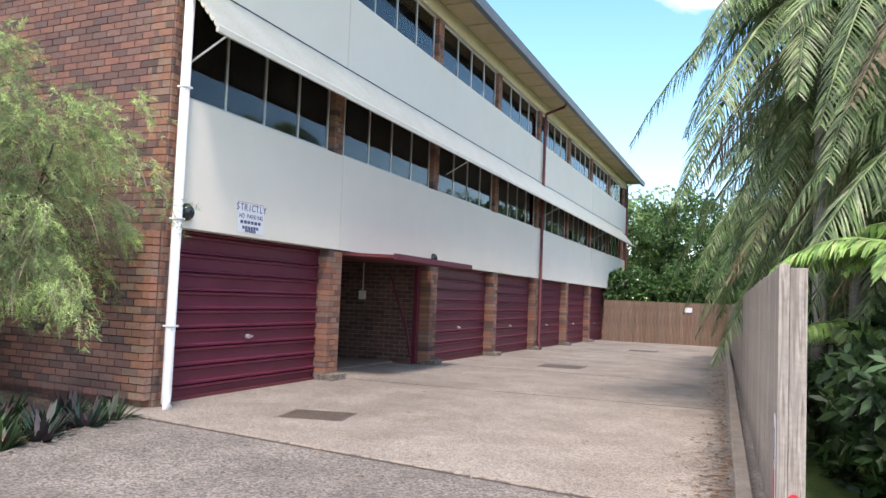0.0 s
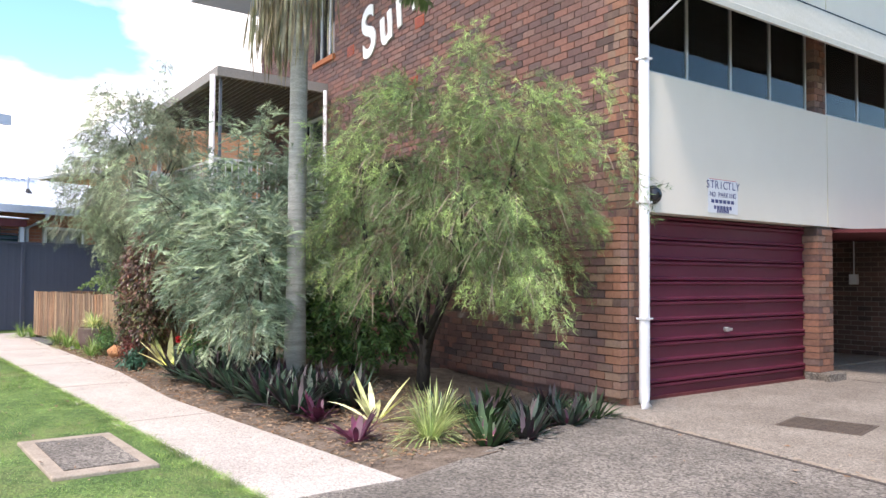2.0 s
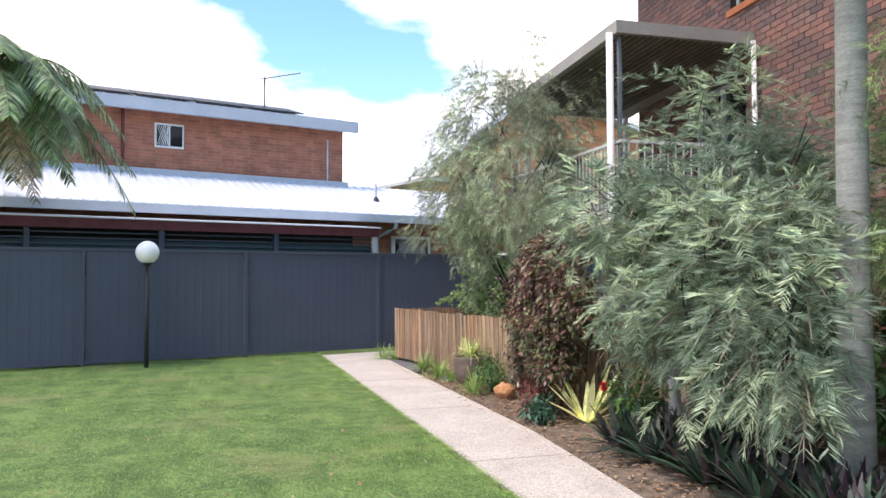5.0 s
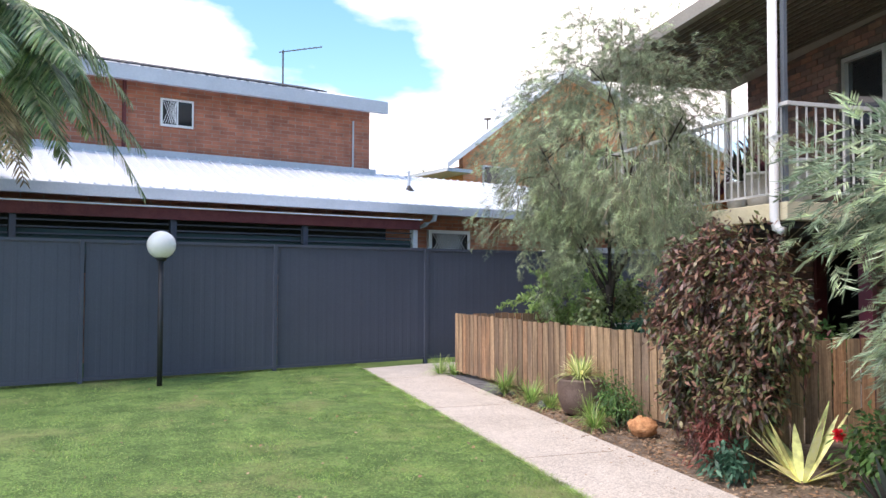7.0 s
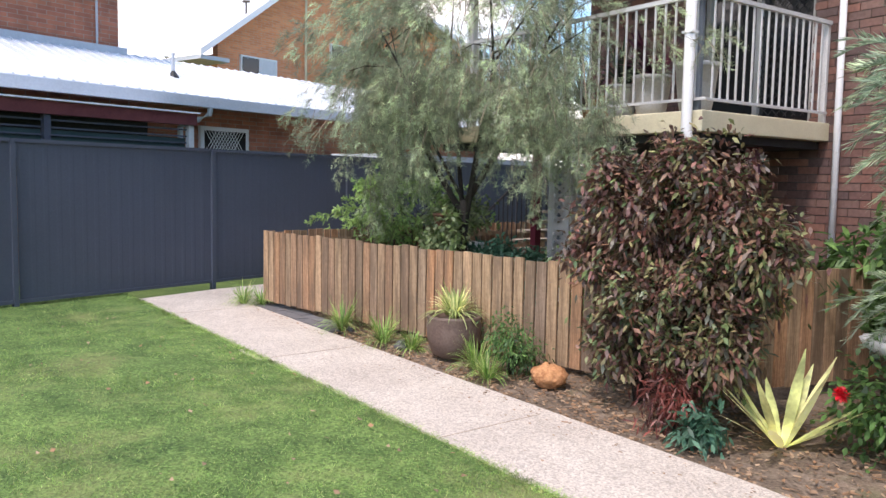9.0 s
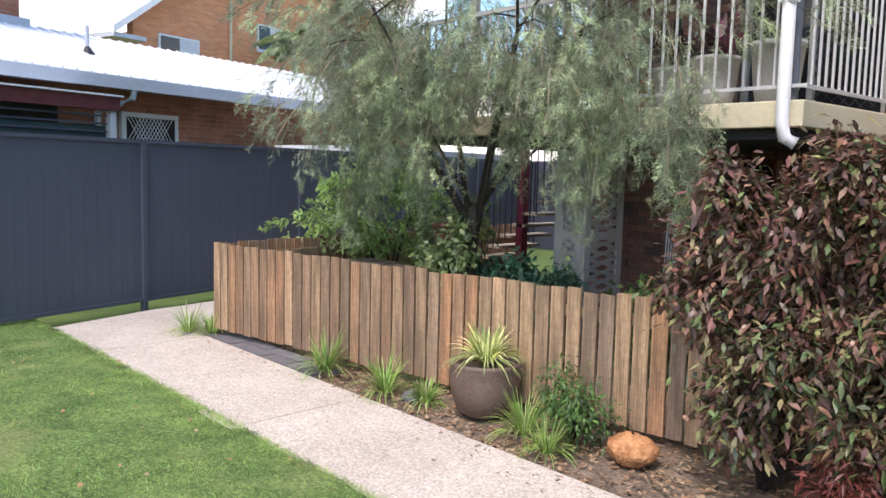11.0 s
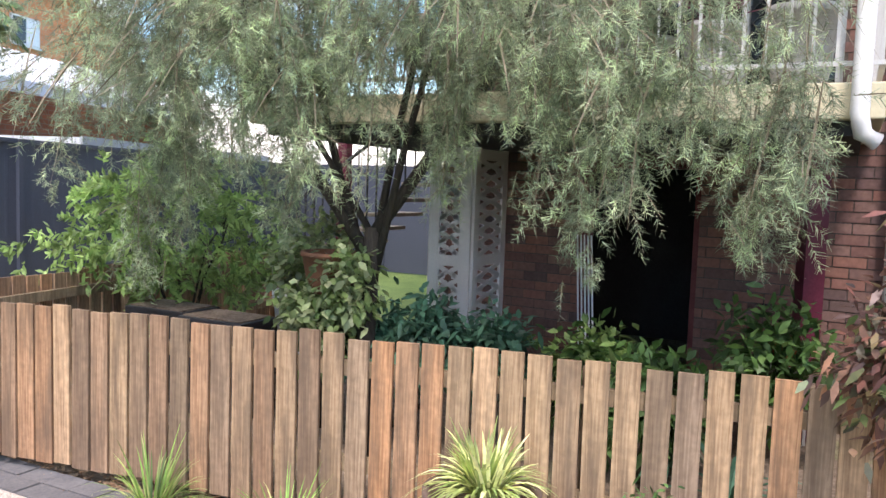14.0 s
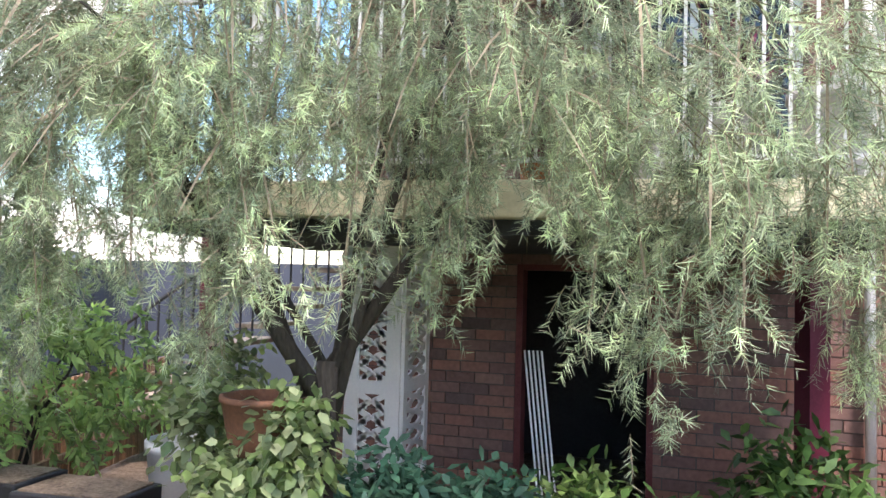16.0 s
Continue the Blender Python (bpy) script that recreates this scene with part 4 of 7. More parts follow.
# lamps, sign and plates
def bulkhead(y, z, r):
    t = thing("wall_lamp", (X0, y, z), "small black bulkhead lamp on the cream wall", "wall lamp", "bulkhead lamps")
    part("base", Solid().tube([(X0 + .002, y, z), (X0 + .03, y, z)], r, 16), M["black"], t)
    part("cover", Solid().add(*dome(X0 + .03, y, z, r * .92)), M["glass_dark"], t, smooth=True)


def dome(x, y, z, r):
    vs, fs, n_, m_ = [], [], 14, 5
    for i in range(m_ + 1):
        a = math.pi / 2 * i / m_
        for k in range(n_):
            b = 2 * math.pi * k / n_
            vs.append((x + r * .8 * math.sin(a), y + r * math.cos(a) * math.cos(b), z + r * math.cos(a) * math.sin(b)))
    for i in range(m_):
        for k in range(n_):
            fs.append((i * n_ + k, i * n_ + (k + 1) % n_, (i + 1) * n_ + (k + 1) % n_, (i + 1) * n_ + k))
    return vs, fs


bulkhead(7.36, 2.21, 0.1)
bulkhead(14.9, 2.13, 0.1)


def words(text, size, mat, name, parent, m, extrude=0.001, squeeze=1.0, shear=0.0, offset=0.0):
    cu = bpy.data.curves.new(name, "FONT")
    cu.body, cu.size, cu.extrude, cu.align_x, cu.align_y, cu.shear, cu.offset = text, size, extrude, "CENTER", "CENTER", shear, offset
    tmp = new(name, cu)
    me = bpy.data.meshes.new_from_object(tmp.evaluated_get(bpy.context.evaluated_depsgraph_get()))
    bpy.data.objects.remove(tmp)
    me.materials.clear()
    me.materials.append(mat)
    me.transform(m @ Matrix.Diagonal((squeeze, 1, 1, 1)))
    return part(name, me, mat, parent)


sg = thing("parking_sign", (X0, 8.63, 2.28), "weathered white sign with blue lettering on the cream wall", "sign")
part("plate", Solid().box((X0 + .001, 8.34, 2.08), (X0 + .006, 8.92, 2.47)), M["white"], sg)
face = Matrix.Translation((X0 + .008, 8.63, 0)) @ Euler((radians(90), 0, radians(90))).to_matrix().to_4x4()
for text, size, z in (("STRICTLY", 0.13, 2.40), ("NO PARKING", 0.08, 2.29)):
    for i, ch in enumerate(text):
        if ch != " ":
            words(ch, size, M["blue_ink"], "letter", sg, Matrix.Translation((0, (i - (len(text) - 1) / 2) * size * .64, z)) @ face)
for z, w in ((2.215, .46), (2.145, .36), (2.105, .24)):
    for i in range(6):
        y = 8.63 - w / 2 + w * i / 6
        part("lettering_bar", Solid().box((X0 + .0065, y, z - .02), (X0 + .008, y + w / 8, z + .02)), M["blue_ink"], sg)
part("red_edge", Solid().box((X0 + .0065, 8.36, 2.465), (X0 + .008, 8.9, 2.47)), M["red_ink"], sg)

cov = thing("drain_cover", (-4.46, 7.69, 0), "square brown iron drain cover set in the driveway", "drain cover")
ang = radians(12)
cm = Matrix.Translation((-4.46, 7.69, 0)) @ Matrix.Rotation(ang, 4, "Z")
s = Solid().box((-.36, -.30, -.05), (.36, .30, .006))
s.v = [tuple(cm @ Vector(q)) for q in s.v]
part("plate", s, M["iron"], cov)
for i in range(8):
    s = Solid().box((-.33, -.27 + .07 * i, .0065), (.33, -.245 + .07 * i, .011))
    s.v = [tuple(cm @ Vector(q)) for q in s.v]
    part("bar", s, M["iron"], cov)
for x, y in ((-3.9, 17.0), (-3.4, 26.5)):
    alone("drain_cover", Solid().box((x - .45, y - .45, drive_z(y) - .05), (x + .45, y + .45, drive_z(y) + .008)), M["iron"], "flat dark drain cover in the driveway", "drain cover")

# ---- front wall details ----
name_sign = thing("wall_lettering", (-11, 7.4, 5), "large white letters fixed up the brick wall at a slant", "lettering")
ang_u = math.atan2(-U.y, -U.x)
wall_m = lambda x, z, tilt: Matrix.Translation(Vector(gable_point(wall_x(x), 0.02, z))) @ Matrix.Rotation(ang_u, 4, "Z") @ Matrix.Rotation(radians(90), 4, "X") @ Matrix.Rotation(radians(tilt), 4, "Z")
for ch, x, z, size in (("S", -12.30, 5.44, 1.18), ("u", -11.66, 5.45, .95), ("r", -11.16, 5.62, .95), ("f", -10.76, 5.80, 1.1)):
    words(ch, size, M["letter"], "letter", name_sign, wall_m(x, z, 16), 0.012, 0.95, 0.15, 0.028)
s = Solid()
cpt = wall_m(-9.85, 6.05, 10)
arc = [(0.34 * math.cos(a), 0.40 * math.sin(a)) for a in np.linspace(0.7, 5.6, 18)]
for (x0, y0), (x1, y1) in zip(arc[:-1], arc[1:]):
    s.add([tuple(cpt @ Vector(q)) for q in ((x0 * .7, y0 * .8, 0), (x1 * .7, y1 * .8, 0), (x1, y1, 0), (x0, y0, 0), (x0 * .7, y0 * .8, .014), (x1 * .7, y1 * .8, .014), (x1, y1, .014), (x0, y0, .014))], BOX_FACES)
part("letter", s, M["letter"], name_sign)


def air_vent(x, z):
    u = wall_x(x)
    t = thing("air_vent", gable_point(u, 0, z), "red terracotta air brick in the brown brick wall", "air vent", "air bricks")
    s = Solid()
    gable_slab(s, u - .13, u + .13, 0.002, 0.010, z - .085, z + .085)
    part("plate", s, M["vent"], t)
    for i in range(5):
        s = Solid()
        gable_slab(s, u - .11, u + .11, 0.0105, 0.014, z - .07 + .03 * i, z - .058 + .03 * i)
        part("slot", s, M["maroon_dark"], t)


for x, z in ((-8.44, 0.18), (-13.0, 5.36), (-10.56, 5.22), (-8.37, 5.2), (-10.74, 4.32)):
    air_vent(x, z)
pl = thing("number_plate", gable_point(.25, 0, 1.42), "small cream name plate on the corner bricks", "plate")
s = Solid()
gable_slab(s, 0.13, 0.36, 0.008, 0.016, 1.39, 1.45)
part("plate", s, M["cream_trim"], pl)
for i in range(5):
    s = Solid()
    gable_slab(s, 0.15 + .04 * i, 0.175 + .04 * i, 0.0165, 0.018, 1.41, 1.43)
    part("lettering_bar", s, M["black"], pl)

# top window of the front wall
tw = thing("window", gable_point(WIN_U[0], 0, 5.4), "white-framed upper window with an orange brick sill", "window", kind="structure")
s = Solid()
a, b = WIN_U
gable_slab(s, a, b, -0.10, -0.16, 5.48, 5.53)
gable_slab(s, a, b, -0.10, -0.16, 6.78, 6.83)
for q in (a, (a + b) / 2 - .02, b - .04):
    gable_slab(s, q, q + .04, -0.10, -0.16, 5.53, 6.78)
part("window_frame", s, M["white"], tw)
s = Solid()
gable_slab(s, a + .04, b - .04, -0.13, -0.135, 5.53, 6.78)
part("pane", s, M["glass_dark"], tw)
for i in range(9):
    s = Solid()
    q = a - .04 + i * (b - a + .08) / 9
    gable_slab(s, q, q + .108, -0.10, 0.05, 5.38, 5.475)
    part("sill_brick", s, M["terracotta"], tw)

# ---- balcony ----
BX0, BX1, BY = -14.0, -18.2, 5.56
slab = thing("balcony", (-16, 6.5, 2.2), "cream-edged concrete balcony over the fenced garden", "balcony", kind="structure")


def wall_y(x):
    return WALL_A.y + (x - WALL_A.x) * U.y / U.x


s = Solid().prism([(BX1, BY), (BX0, BY), (BX0, wall_y(BX0) - .01), (BX1, wall_y(BX1) - .01)], 2.14, 2.33)
part("slab", s, M["cream_trim"], slab, bevel=0.01)
# Dark sheet under the slab paints the shade below the balcony.
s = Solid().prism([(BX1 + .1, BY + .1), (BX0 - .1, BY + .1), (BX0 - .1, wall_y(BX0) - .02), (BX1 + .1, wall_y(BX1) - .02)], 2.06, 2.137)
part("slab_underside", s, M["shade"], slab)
rails = thing("balcony_railing", (-16, 5.6, 2.33), "grey painted steel railing round the balcony", "railing")
yw = wall_y(BX0) - .05
part("top_rail", Solid().box((BX1, BY + .02, 3.33), (BX0, BY + .06, 3.37)), M["rail"], rails)
part("top_rail", Solid().box((BX0 - .05, BY + .065, 3.33), (BX0 - .01, yw, 3.37)), M["rail"], rails)
part("bottom_rail", Solid().box((BX1, BY + .03, 2.42), (BX0, BY + .055, 2.445)), M["rail"], rails)
part("bottom_rail", Solid().box((BX0 - .045, BY + .065, 2.42), (BX0 - .015, yw, 2.445)), M["rail"], rails)
bar = mesh_of("baluster", Solid().box((-.008, -.008, 0), (.008, .008, 0.884)), M["rail"])
k = 0
x = BX1 + 0.06
while x < BX0 - .03:
    o = part("baluster", bar, None, rails)
    o.location = (x, BY + .042, 2.446)
    x += 0.118
y = BY + .16
while y < yw:
    o = part("baluster", bar, None, rails)
    o.location = (BX0 - .03, y, 2.446)
    y += 0.118
for x, y in ((BX0 - .12, BY + .08), (BX0 - .05, yw - .03), (BX1 + .03, BY + .042)):
    part("post", Solid().box((x - .03, y - .02, 2.33), (x + .03, y + .02, 3.36 if y > BY + .1 or x < -18 else 4.8)), M["gutter" if y < BY + .1 and x > -15 else "rail"], rails)
downpipe([(BX0 - .12, BY - .06, 4.82), (BX0 - .12, BY - .06, 2.16), (BX0 - .10, BY - .05, 2.06), (BX0 - .03, BY - .02, 2.02)], 0.048, M["white"], "white downpipe on the corner of the balcony", [(BX0 - .12, BY - .06, 3.0)])
downpipe([(BX0 + .12, wall_y(BX0) - .12, 4.8), (BX0 + .16, wall_y(BX0) - .12, 0.2)], 0.035, M["white"], "thin white downpipe on the brick wall beside the balcony")
canopy = thing("balcony_roof", (-16, 6.5, 4.9), "flat grey metal roof over the balcony", "canopy", kind="structure")
cz = lambda x, y: 4.96 - 0.045 * (BX0 - x)
s = Solid().prism([(BX1 - .1, BY - .03), (BX0 + .02, BY - .03), (BX0 + .02, wall_y(BX0) - .01), (BX1 - .1, wall_y(BX1) - .01)], lambda x, y: cz(x, y) - .17, cz)
part("fascia", s, M["canopy"], canopy)
for i in range(20):
    y = BY + .08 + i * .105
    if y < wall_y(BX0) - .1:
        s = Solid().add([(BX1, y, cz(BX1, 0) - .19), (BX0 - .05, y, cz(BX0, 0) - .19), (BX0 - .05, y + .06, cz(BX0, 0) - .19), (BX1, y + .06, cz(BX1, 0) - .19),
                         (BX1, y, cz(BX1, 0) - .172), (BX0 - .05, y, cz(BX0, 0) - .172), (BX0 - .05, y + .06, cz(BX0, 0) - .172), (BX1, y + .06, cz(BX1, 0) - .172)], BOX_FACES)
        part("soffit_rib", s, M["iron"], canopy)
part("post", Solid().box((-17.45, BY + .01, 2.335), (-17.38, BY + .08, 4.62)), M["rail"], canopy)
part("post", Solid().box((BX1, wall_y(BX1) - .15, 2.335), (BX1 + .07, wall_y(BX1) - .08, 4.59)), M["rail"], canopy)

# balcony doors
dr = thing("door_balcony", gable_point(DOOR_U[0], 0, 2.36), "closed security screen door beside a glass sliding panel", "door", kind="structure")
a, b = DOOR_U
m_ = a + 0.72
s = Solid()
for q in (a, m_, b - .06):
    gable_slab(s, q, q + .06, -0.06, -0.14, 2.37, 4.44)
gable_slab(s, a + .061, m_ - .001, -0.06, -0.14, 4.38, 4.44)
gable_slab(s, m_ + .061, b - .061, -0.06, -0.14, 4.38, 4.44)
part("door_frame", s, M["alu"], dr)
s = Solid()
gable_slab(s, a + .06, b - .06, -0.12, -0.126, 2.37, 4.38)
part("pane", s, M["glass_dark"], dr)


def lattice(s, u0, u1, z0, z1, n0, pitch, w):
    """Crossed diagonal bars clipped to a rectangle."""
    H = z1 - z0
    W_ = u1 - u0
    k_ = -H
    while k_ < W_:
        for flip in (0, 1):
            ua, ub = max(0, k_), min(W_, k_ + H)
            if ub > ua:
                za, zb_ = ua - k_, ub - k_
                if flip:
                    za, zb_ = H - za, H - zb_
                p0, p1 = (u0 + ua, z0 + za), (u0 + ub, z0 + zb_)
                vs = []
                for nn in (n0, n0 + .004):
                    for (uu, zz), sg_ in ((p0, -1), (p1, -1), (p1, 1), (p0, 1)):
                        vs.append(gable_point(uu, nn + .004 * flip, zz + sg_ * w))
                s.add(vs, BOX_FACES)
        k_ += pitch
s = Solid()
lattice(s, a + .06, m_, 2.45, 4.36, -0.10, 0.11, 0.006)
part("security_mesh", s, M["black"], dr)

# lower doorway
s = Solid()
a, b = LOW_U
for q in (a, b - .05):
    gable_slab(s, q, q + .05, -0.02, -0.18, 0, 1.99)
gable_slab(s, a + .051, b - .051, -0.02, -0.18, 1.93, 1.99)
dl = thing("door_garden", gable_point(LOW_U[0], 0, 0), "open dark doorway with a maroon frame under the balcony", "door", kind="structure")
part("door_frame", s, M["maroon_dark"], dl)
# Room walls coloured near-black for the shade beyond the doorway.
room = thing("store_room", (-16, 9, 0), "store room behind the garden doorway, shade painted into its near-black walls", "room", kind="structure")
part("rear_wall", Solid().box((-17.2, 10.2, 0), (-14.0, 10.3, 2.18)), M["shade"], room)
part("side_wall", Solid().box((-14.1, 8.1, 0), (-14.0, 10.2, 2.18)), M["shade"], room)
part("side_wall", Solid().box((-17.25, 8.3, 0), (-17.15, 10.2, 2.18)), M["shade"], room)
part("floor", Solid().box((-17.2, 8.2, -.05), (-14.0, 10.2, 0.03)), M["concrete_rough"], room)
post = alone("steel_post", Solid().tube([(-14.35, 6.9, 0), (-14.35, 6.9, 2.06)], 0.1, 4), M["maroon"], "maroon painted steel post under the balcony", "post")


# white lattice column
def lattice_panel(parent, p, q, z0, z1):
    d = Vector((q[0] - p[0], q[1] - p[1], 0))
    L_ = d.length
    d.normalize()
    nn = Vector((-d.y, d.x, 0))
    P_ = lambda u, z, o: tuple(Vector((p[0], p[1], 0)) + d * u + nn * o + Vector((0, 0, z)))
    s = Solid()
    def slab_(u0, u1, za, zb_, o0=-.012, o1=.012):
        s.add([P_(u0, za, o0), P_(u1, za, o0), P_(u1, za, o1), P_(u0, za, o1), P_(u0, zb_, o0), P_(u1, zb_, o0), P_(u1, zb_, o1), P_(u0, zb_, o1)], BOX_FACES)
    slab_(0, .10, z0, z1)
    slab_(L_ - .10, L_, z0, z1)
    for z in (z0, (z0 + z1) / 2 - .03, z1 - .1):
        slab_(.10, L_ - .10, z, z + .09)
    part("panel_frame", s, M["white"], parent)
    s = Solid()
    rows_ = 16
    for half in (0, 1):
        za = z0 + .09 if half == 0 else (z0 + z1) / 2 + .06
        zb_ = (z0 + z1) / 2 - .03 if half == 0 else z1 - .1
        hh = (zb_ - za) / rows_ * 2
        for i in range(rows_ // 2):
            c = (L_ / 2, za + hh * (i + .5))
            w = (L_ - .18) / 2
            for a0, a1 in (((c[0] - w, c[1] - hh / 2), (c[0], c[1] + hh * .1)), ((c[0], c[1] + hh * .1), (c[0] + w, c[1] - hh / 2)), ((c[0] - w, c[1] + hh / 2), (c[0] - w * .2, c[1] + hh * .1)), ((c[0] + w * .2, c[1] + hh * .1), (c[0] + w, c[1] + hh / 2)), ((c[0] - w * .5, c[1] - hh * .5), (c[0] - w * .5, c[1] - hh * .1)), ((c[0] + w * .5, c[1] - hh * .5), (c[0] + w * .5, c[1] - hh * .1))):
                t_ = Vector((a1[0] - a0[0], a1[1] - a0[1])).normalized().orthogonal() * .02
                s.add([P_(a0[0] - t_.x, a0[1] - t_.y, -.006), P_(a1[0] - t_.x, a1[1] - t_.y, -.006), P_(a1[0] + t_.x, a1[1] + t_.y, -.006), P_(a0[0] + t_.x, a0[1] + t_.y, -.006),
                       P_(a0[0] - t_.x, a0[1] - t_.y, .006), P_(a1[0] - t_.x, a1[1] - t_.y, .006), P_(a1[0] + t_.x, a1[1] + t_.y, .006), P_(a0[0] + t_.x, a0[1] + t_.y, .006)], BOX_FACES)
    part("fretwork", s, M["white"], parent)


col = thing("lattice_column", (-17.1, 7, 0), "white painted fretwork screen panels round a post", "screen")
lattice_panel(col, (-17.32, 6.85), (-16.93, 6.85), 0.1, 2.05)
lattice_panel(col, (-16.92, 6.87), (-16.92, 7.55), 0.1, 2.05)

# outer stair left of the column
st = thing("stair", (-18.5, 8, 0), "timber stair with a dark steel handrail behind the screen", "stair", kind="structure")
for i in range(11):
    x0_ = -17.95 - 0.24 * i
    part("tread", Solid().box((x0_ - .27, 8.3, 0.13 + .175 * (10 - i)), (x0_, 9.2, 0.17 + .175 * (10 - i))), M["kerb"], st)
part("handrail", Solid().tube([(-17.9, 8.2, 2.75), (-20.6, 8.2, 0.95)], 0.02, 8), M["black"], st)
for i in range(22):
    x = -18.0 - i * .118
    z = 2.72 + (x + 18.0) * .667
    part("baluster", Solid().box((x - .007, 8.19, z - .95), (x + .007, 8.205, z)), M["black"], st)
alone("steel_post", Solid().box((-19.3, 8.3, 0), (-19.18, 8.42, 2.3)), M["maroon"], "maroon painted steel post beside the stair", "post")


# ---- fences ----
FA, FB = Vector((-19.6, -1.87)), Vector((-21.35, 3.6))
FD = (FB - FA).normalized()
FN = Vector((-FD.y, FD.x))
if FN.x > 0:
    FN = -FN


def off(t, n_):
    """A place on plan: t metres along the steel fence from its bend, n_ metres behind it."""
    p = FA + FD * t + FN * n_
    return (p.x, p.y)


steel = thing("steel_fence", (-20.5, 0, 0), "charcoal steel sheet fence in framed panels", "fence", kind="structure")
PW = 2.93
for k in range(-4, 13):
    t0 = 0.0 + PW * k
    s = Solid()
    m_ = 17
    for j in range(m_):
        u0, u1 = t0 + .05 + (PW - .08) * j / m_, t0 + .05 + (PW - .08) * (j + 1) / m_
        um = (u1 - u0) * .25
        prof = [(u0, 0), (u0 + um, 0), (u0 + um * 1.4, .0018), (u1 - um * .4, .0018), (u1, 0)]
        for (a, o0), (b, o1) in zip(prof[:-1], prof[1:]):
            p, q = off(a, o0), off(b, o1)
            s.add([(*p, .08), (*q, .08), (*q, 2.03), (*p, 2.03)], [(0, 1, 2, 3)])
    part("sheet", s, M["fence"], steel)
    part("fence_post", Solid().beam(off(t0 - .03, .0), off(t0 + .03, .0), .075, -0.1, 2.07), M["fence"], steel)
    part("rail", Solid().beam(off(t0 + .035, 0), off(t0 + PW - .035, 0), .05, 2.03, 2.075), M["fence"], steel)
    part("rail", Solid().beam(off(t0 + .035, 0), off(t0 + PW - .035, 0), .05, .04, .085), M["fence"], steel)

# timber picket fence
PK = [(-19.2, 3.66), (-13.05, 4.62), (-12.45, 7.45)]
pk = thing("picket_fence", (-16, 4.2, 0), "low timber picket fence of orange and grey-brown treated pine", "fence")
picket_meshes = []
for w, h in ((.106, .90), (.110, .905), (.108, .895), (.111, .90)):
    picket_meshes.append(mesh_of("picket", Solid().prism([(-w / 2, -.01), (w / 2, -.01), (w / 2, .01), (-w / 2, .01)], 0, h), M["picket"]))
prg = random.Random(3)


def picket_run(p, q, base, front, mats=None, tall=0.0, name="picket", pitch=.129):
    p, q = Vector(p), Vector(q)
    d = (q - p)
    L_ = d.length
    d.normalize()
    a = math.atan2(d.y, d.x)
    n_ = Vector((-d.y, d.x)) * front
    i, u = 0, .05
    while u < L_ - .03:
        o = part(name, prg.choice(picket_meshes), None, pk)
        c = p + d * u + n_ * .032
        o.matrix_basis = Matrix.Translation((c.x, c.y, base + prg.uniform(-.012, .012))) @ Matrix.Rotation(a + prg.uniform(-.03, .03), 4, "Z") @ Matrix.Rotation(prg.uniform(-.006, .006), 4, "Y") @ Matrix.Diagonal((1, 1, 1.0 + tall, 1))
        u += pitch
    for z in (.22, .70):
        part("rail", Solid().beam(p, q, .04, base + z, base + z + .075), M["picket_side"], pk)
    k_ = max(1, round(L_ / 2.1))
    for j in range(k_ + 1):
        c = p + d * min(L_ * j / k_, L_) - n_ * .07
        part("fence_post", Solid().box((c.x - .045, c.y - .045, -.05), (c.x + .045, c.y + .045, base + .86)), M["picket_side"], pk)


picket_run(PK[0], PK[1], 0.07, -1)
picket_run(PK[1], PK[2], 0.12, -1)
picket_run((-20.2, 9.3), (-19.27, 3.72), 0.06, -1)

# weathered paling fence beside the driveway
pal = thing("paling_fence", (0.1, 12, 0), "tall weathered grey timber paling fence along the driveway", "fence", kind="structure")
pm = [mesh_of("paling", Solid().box((-.009, -.052 * f_, 0), (.009, .052 * f_, 1.62)), M["paling"]) for f_ in (1, .96, 1.02)]
y, i = 5.12, 0
fa = math.atan(0.04)
while y < 34:
    o = part("paling", pm[i % 3], None, pal)
    o.matrix_basis = Matrix.Translation((fence_x(y) - .035, y, drive_z(y) + prg.uniform(-.012, .012) - 0.006 * (y - 5))) @ Matrix.Rotation(fa + prg.uniform(-.01, .01), 4, "Z")
    y += .108
    i += 1
part("end_post", Solid().box((fence_x(5) + .0, 5.0, -.4), (fence_x(5) + .095, 5.1, 1.60)), M["paling"], pal, bevel=0.004)
part("end_board", Solid().box((fence_x(5) - .06, 4.975, -.4), (fence_x(5) - .002, 5.05, 1.62)), M["paling"], pal, bevel=0.003)
for z in (.3, .95, 1.4):
    part("rail", Solid().beam((fence_x(5.12), 5.12), (fence_x(34), 34), .045, z, z + .09), M["paling"], pal)
ns = thing("fence_notice", (fence_x(5), 4.96, .5), "white notice with a red panel on the paling fence", "sign")
x = fence_x(5)
part("board", Solid().box((x - .068, 5.02, .02), (x - .063, 5.32, .72)), M["white"], ns)
part("red_panel", Solid().box((x - .0705, 5.04, .22), (x - .0685, 5.30, .42)), M["red_ink"], ns)
for i in range(7):
    part("lettering_bar", Solid().box((x - .0705, 5.05, .46 + .03 * i), (x - .0685, 5.26 - .02 * (i % 3), .472 + .03 * i)), M["blue_ink"], ns)
rf = thing("reflector", (x + .02, 4.98, .28), "round red reflector on the fence post", "reflector")
part("lens", Solid().tube([(x + .035, 4.998, .28), (x + .035, 4.985, .28)], .032, 16), M["red_ink"], rf)

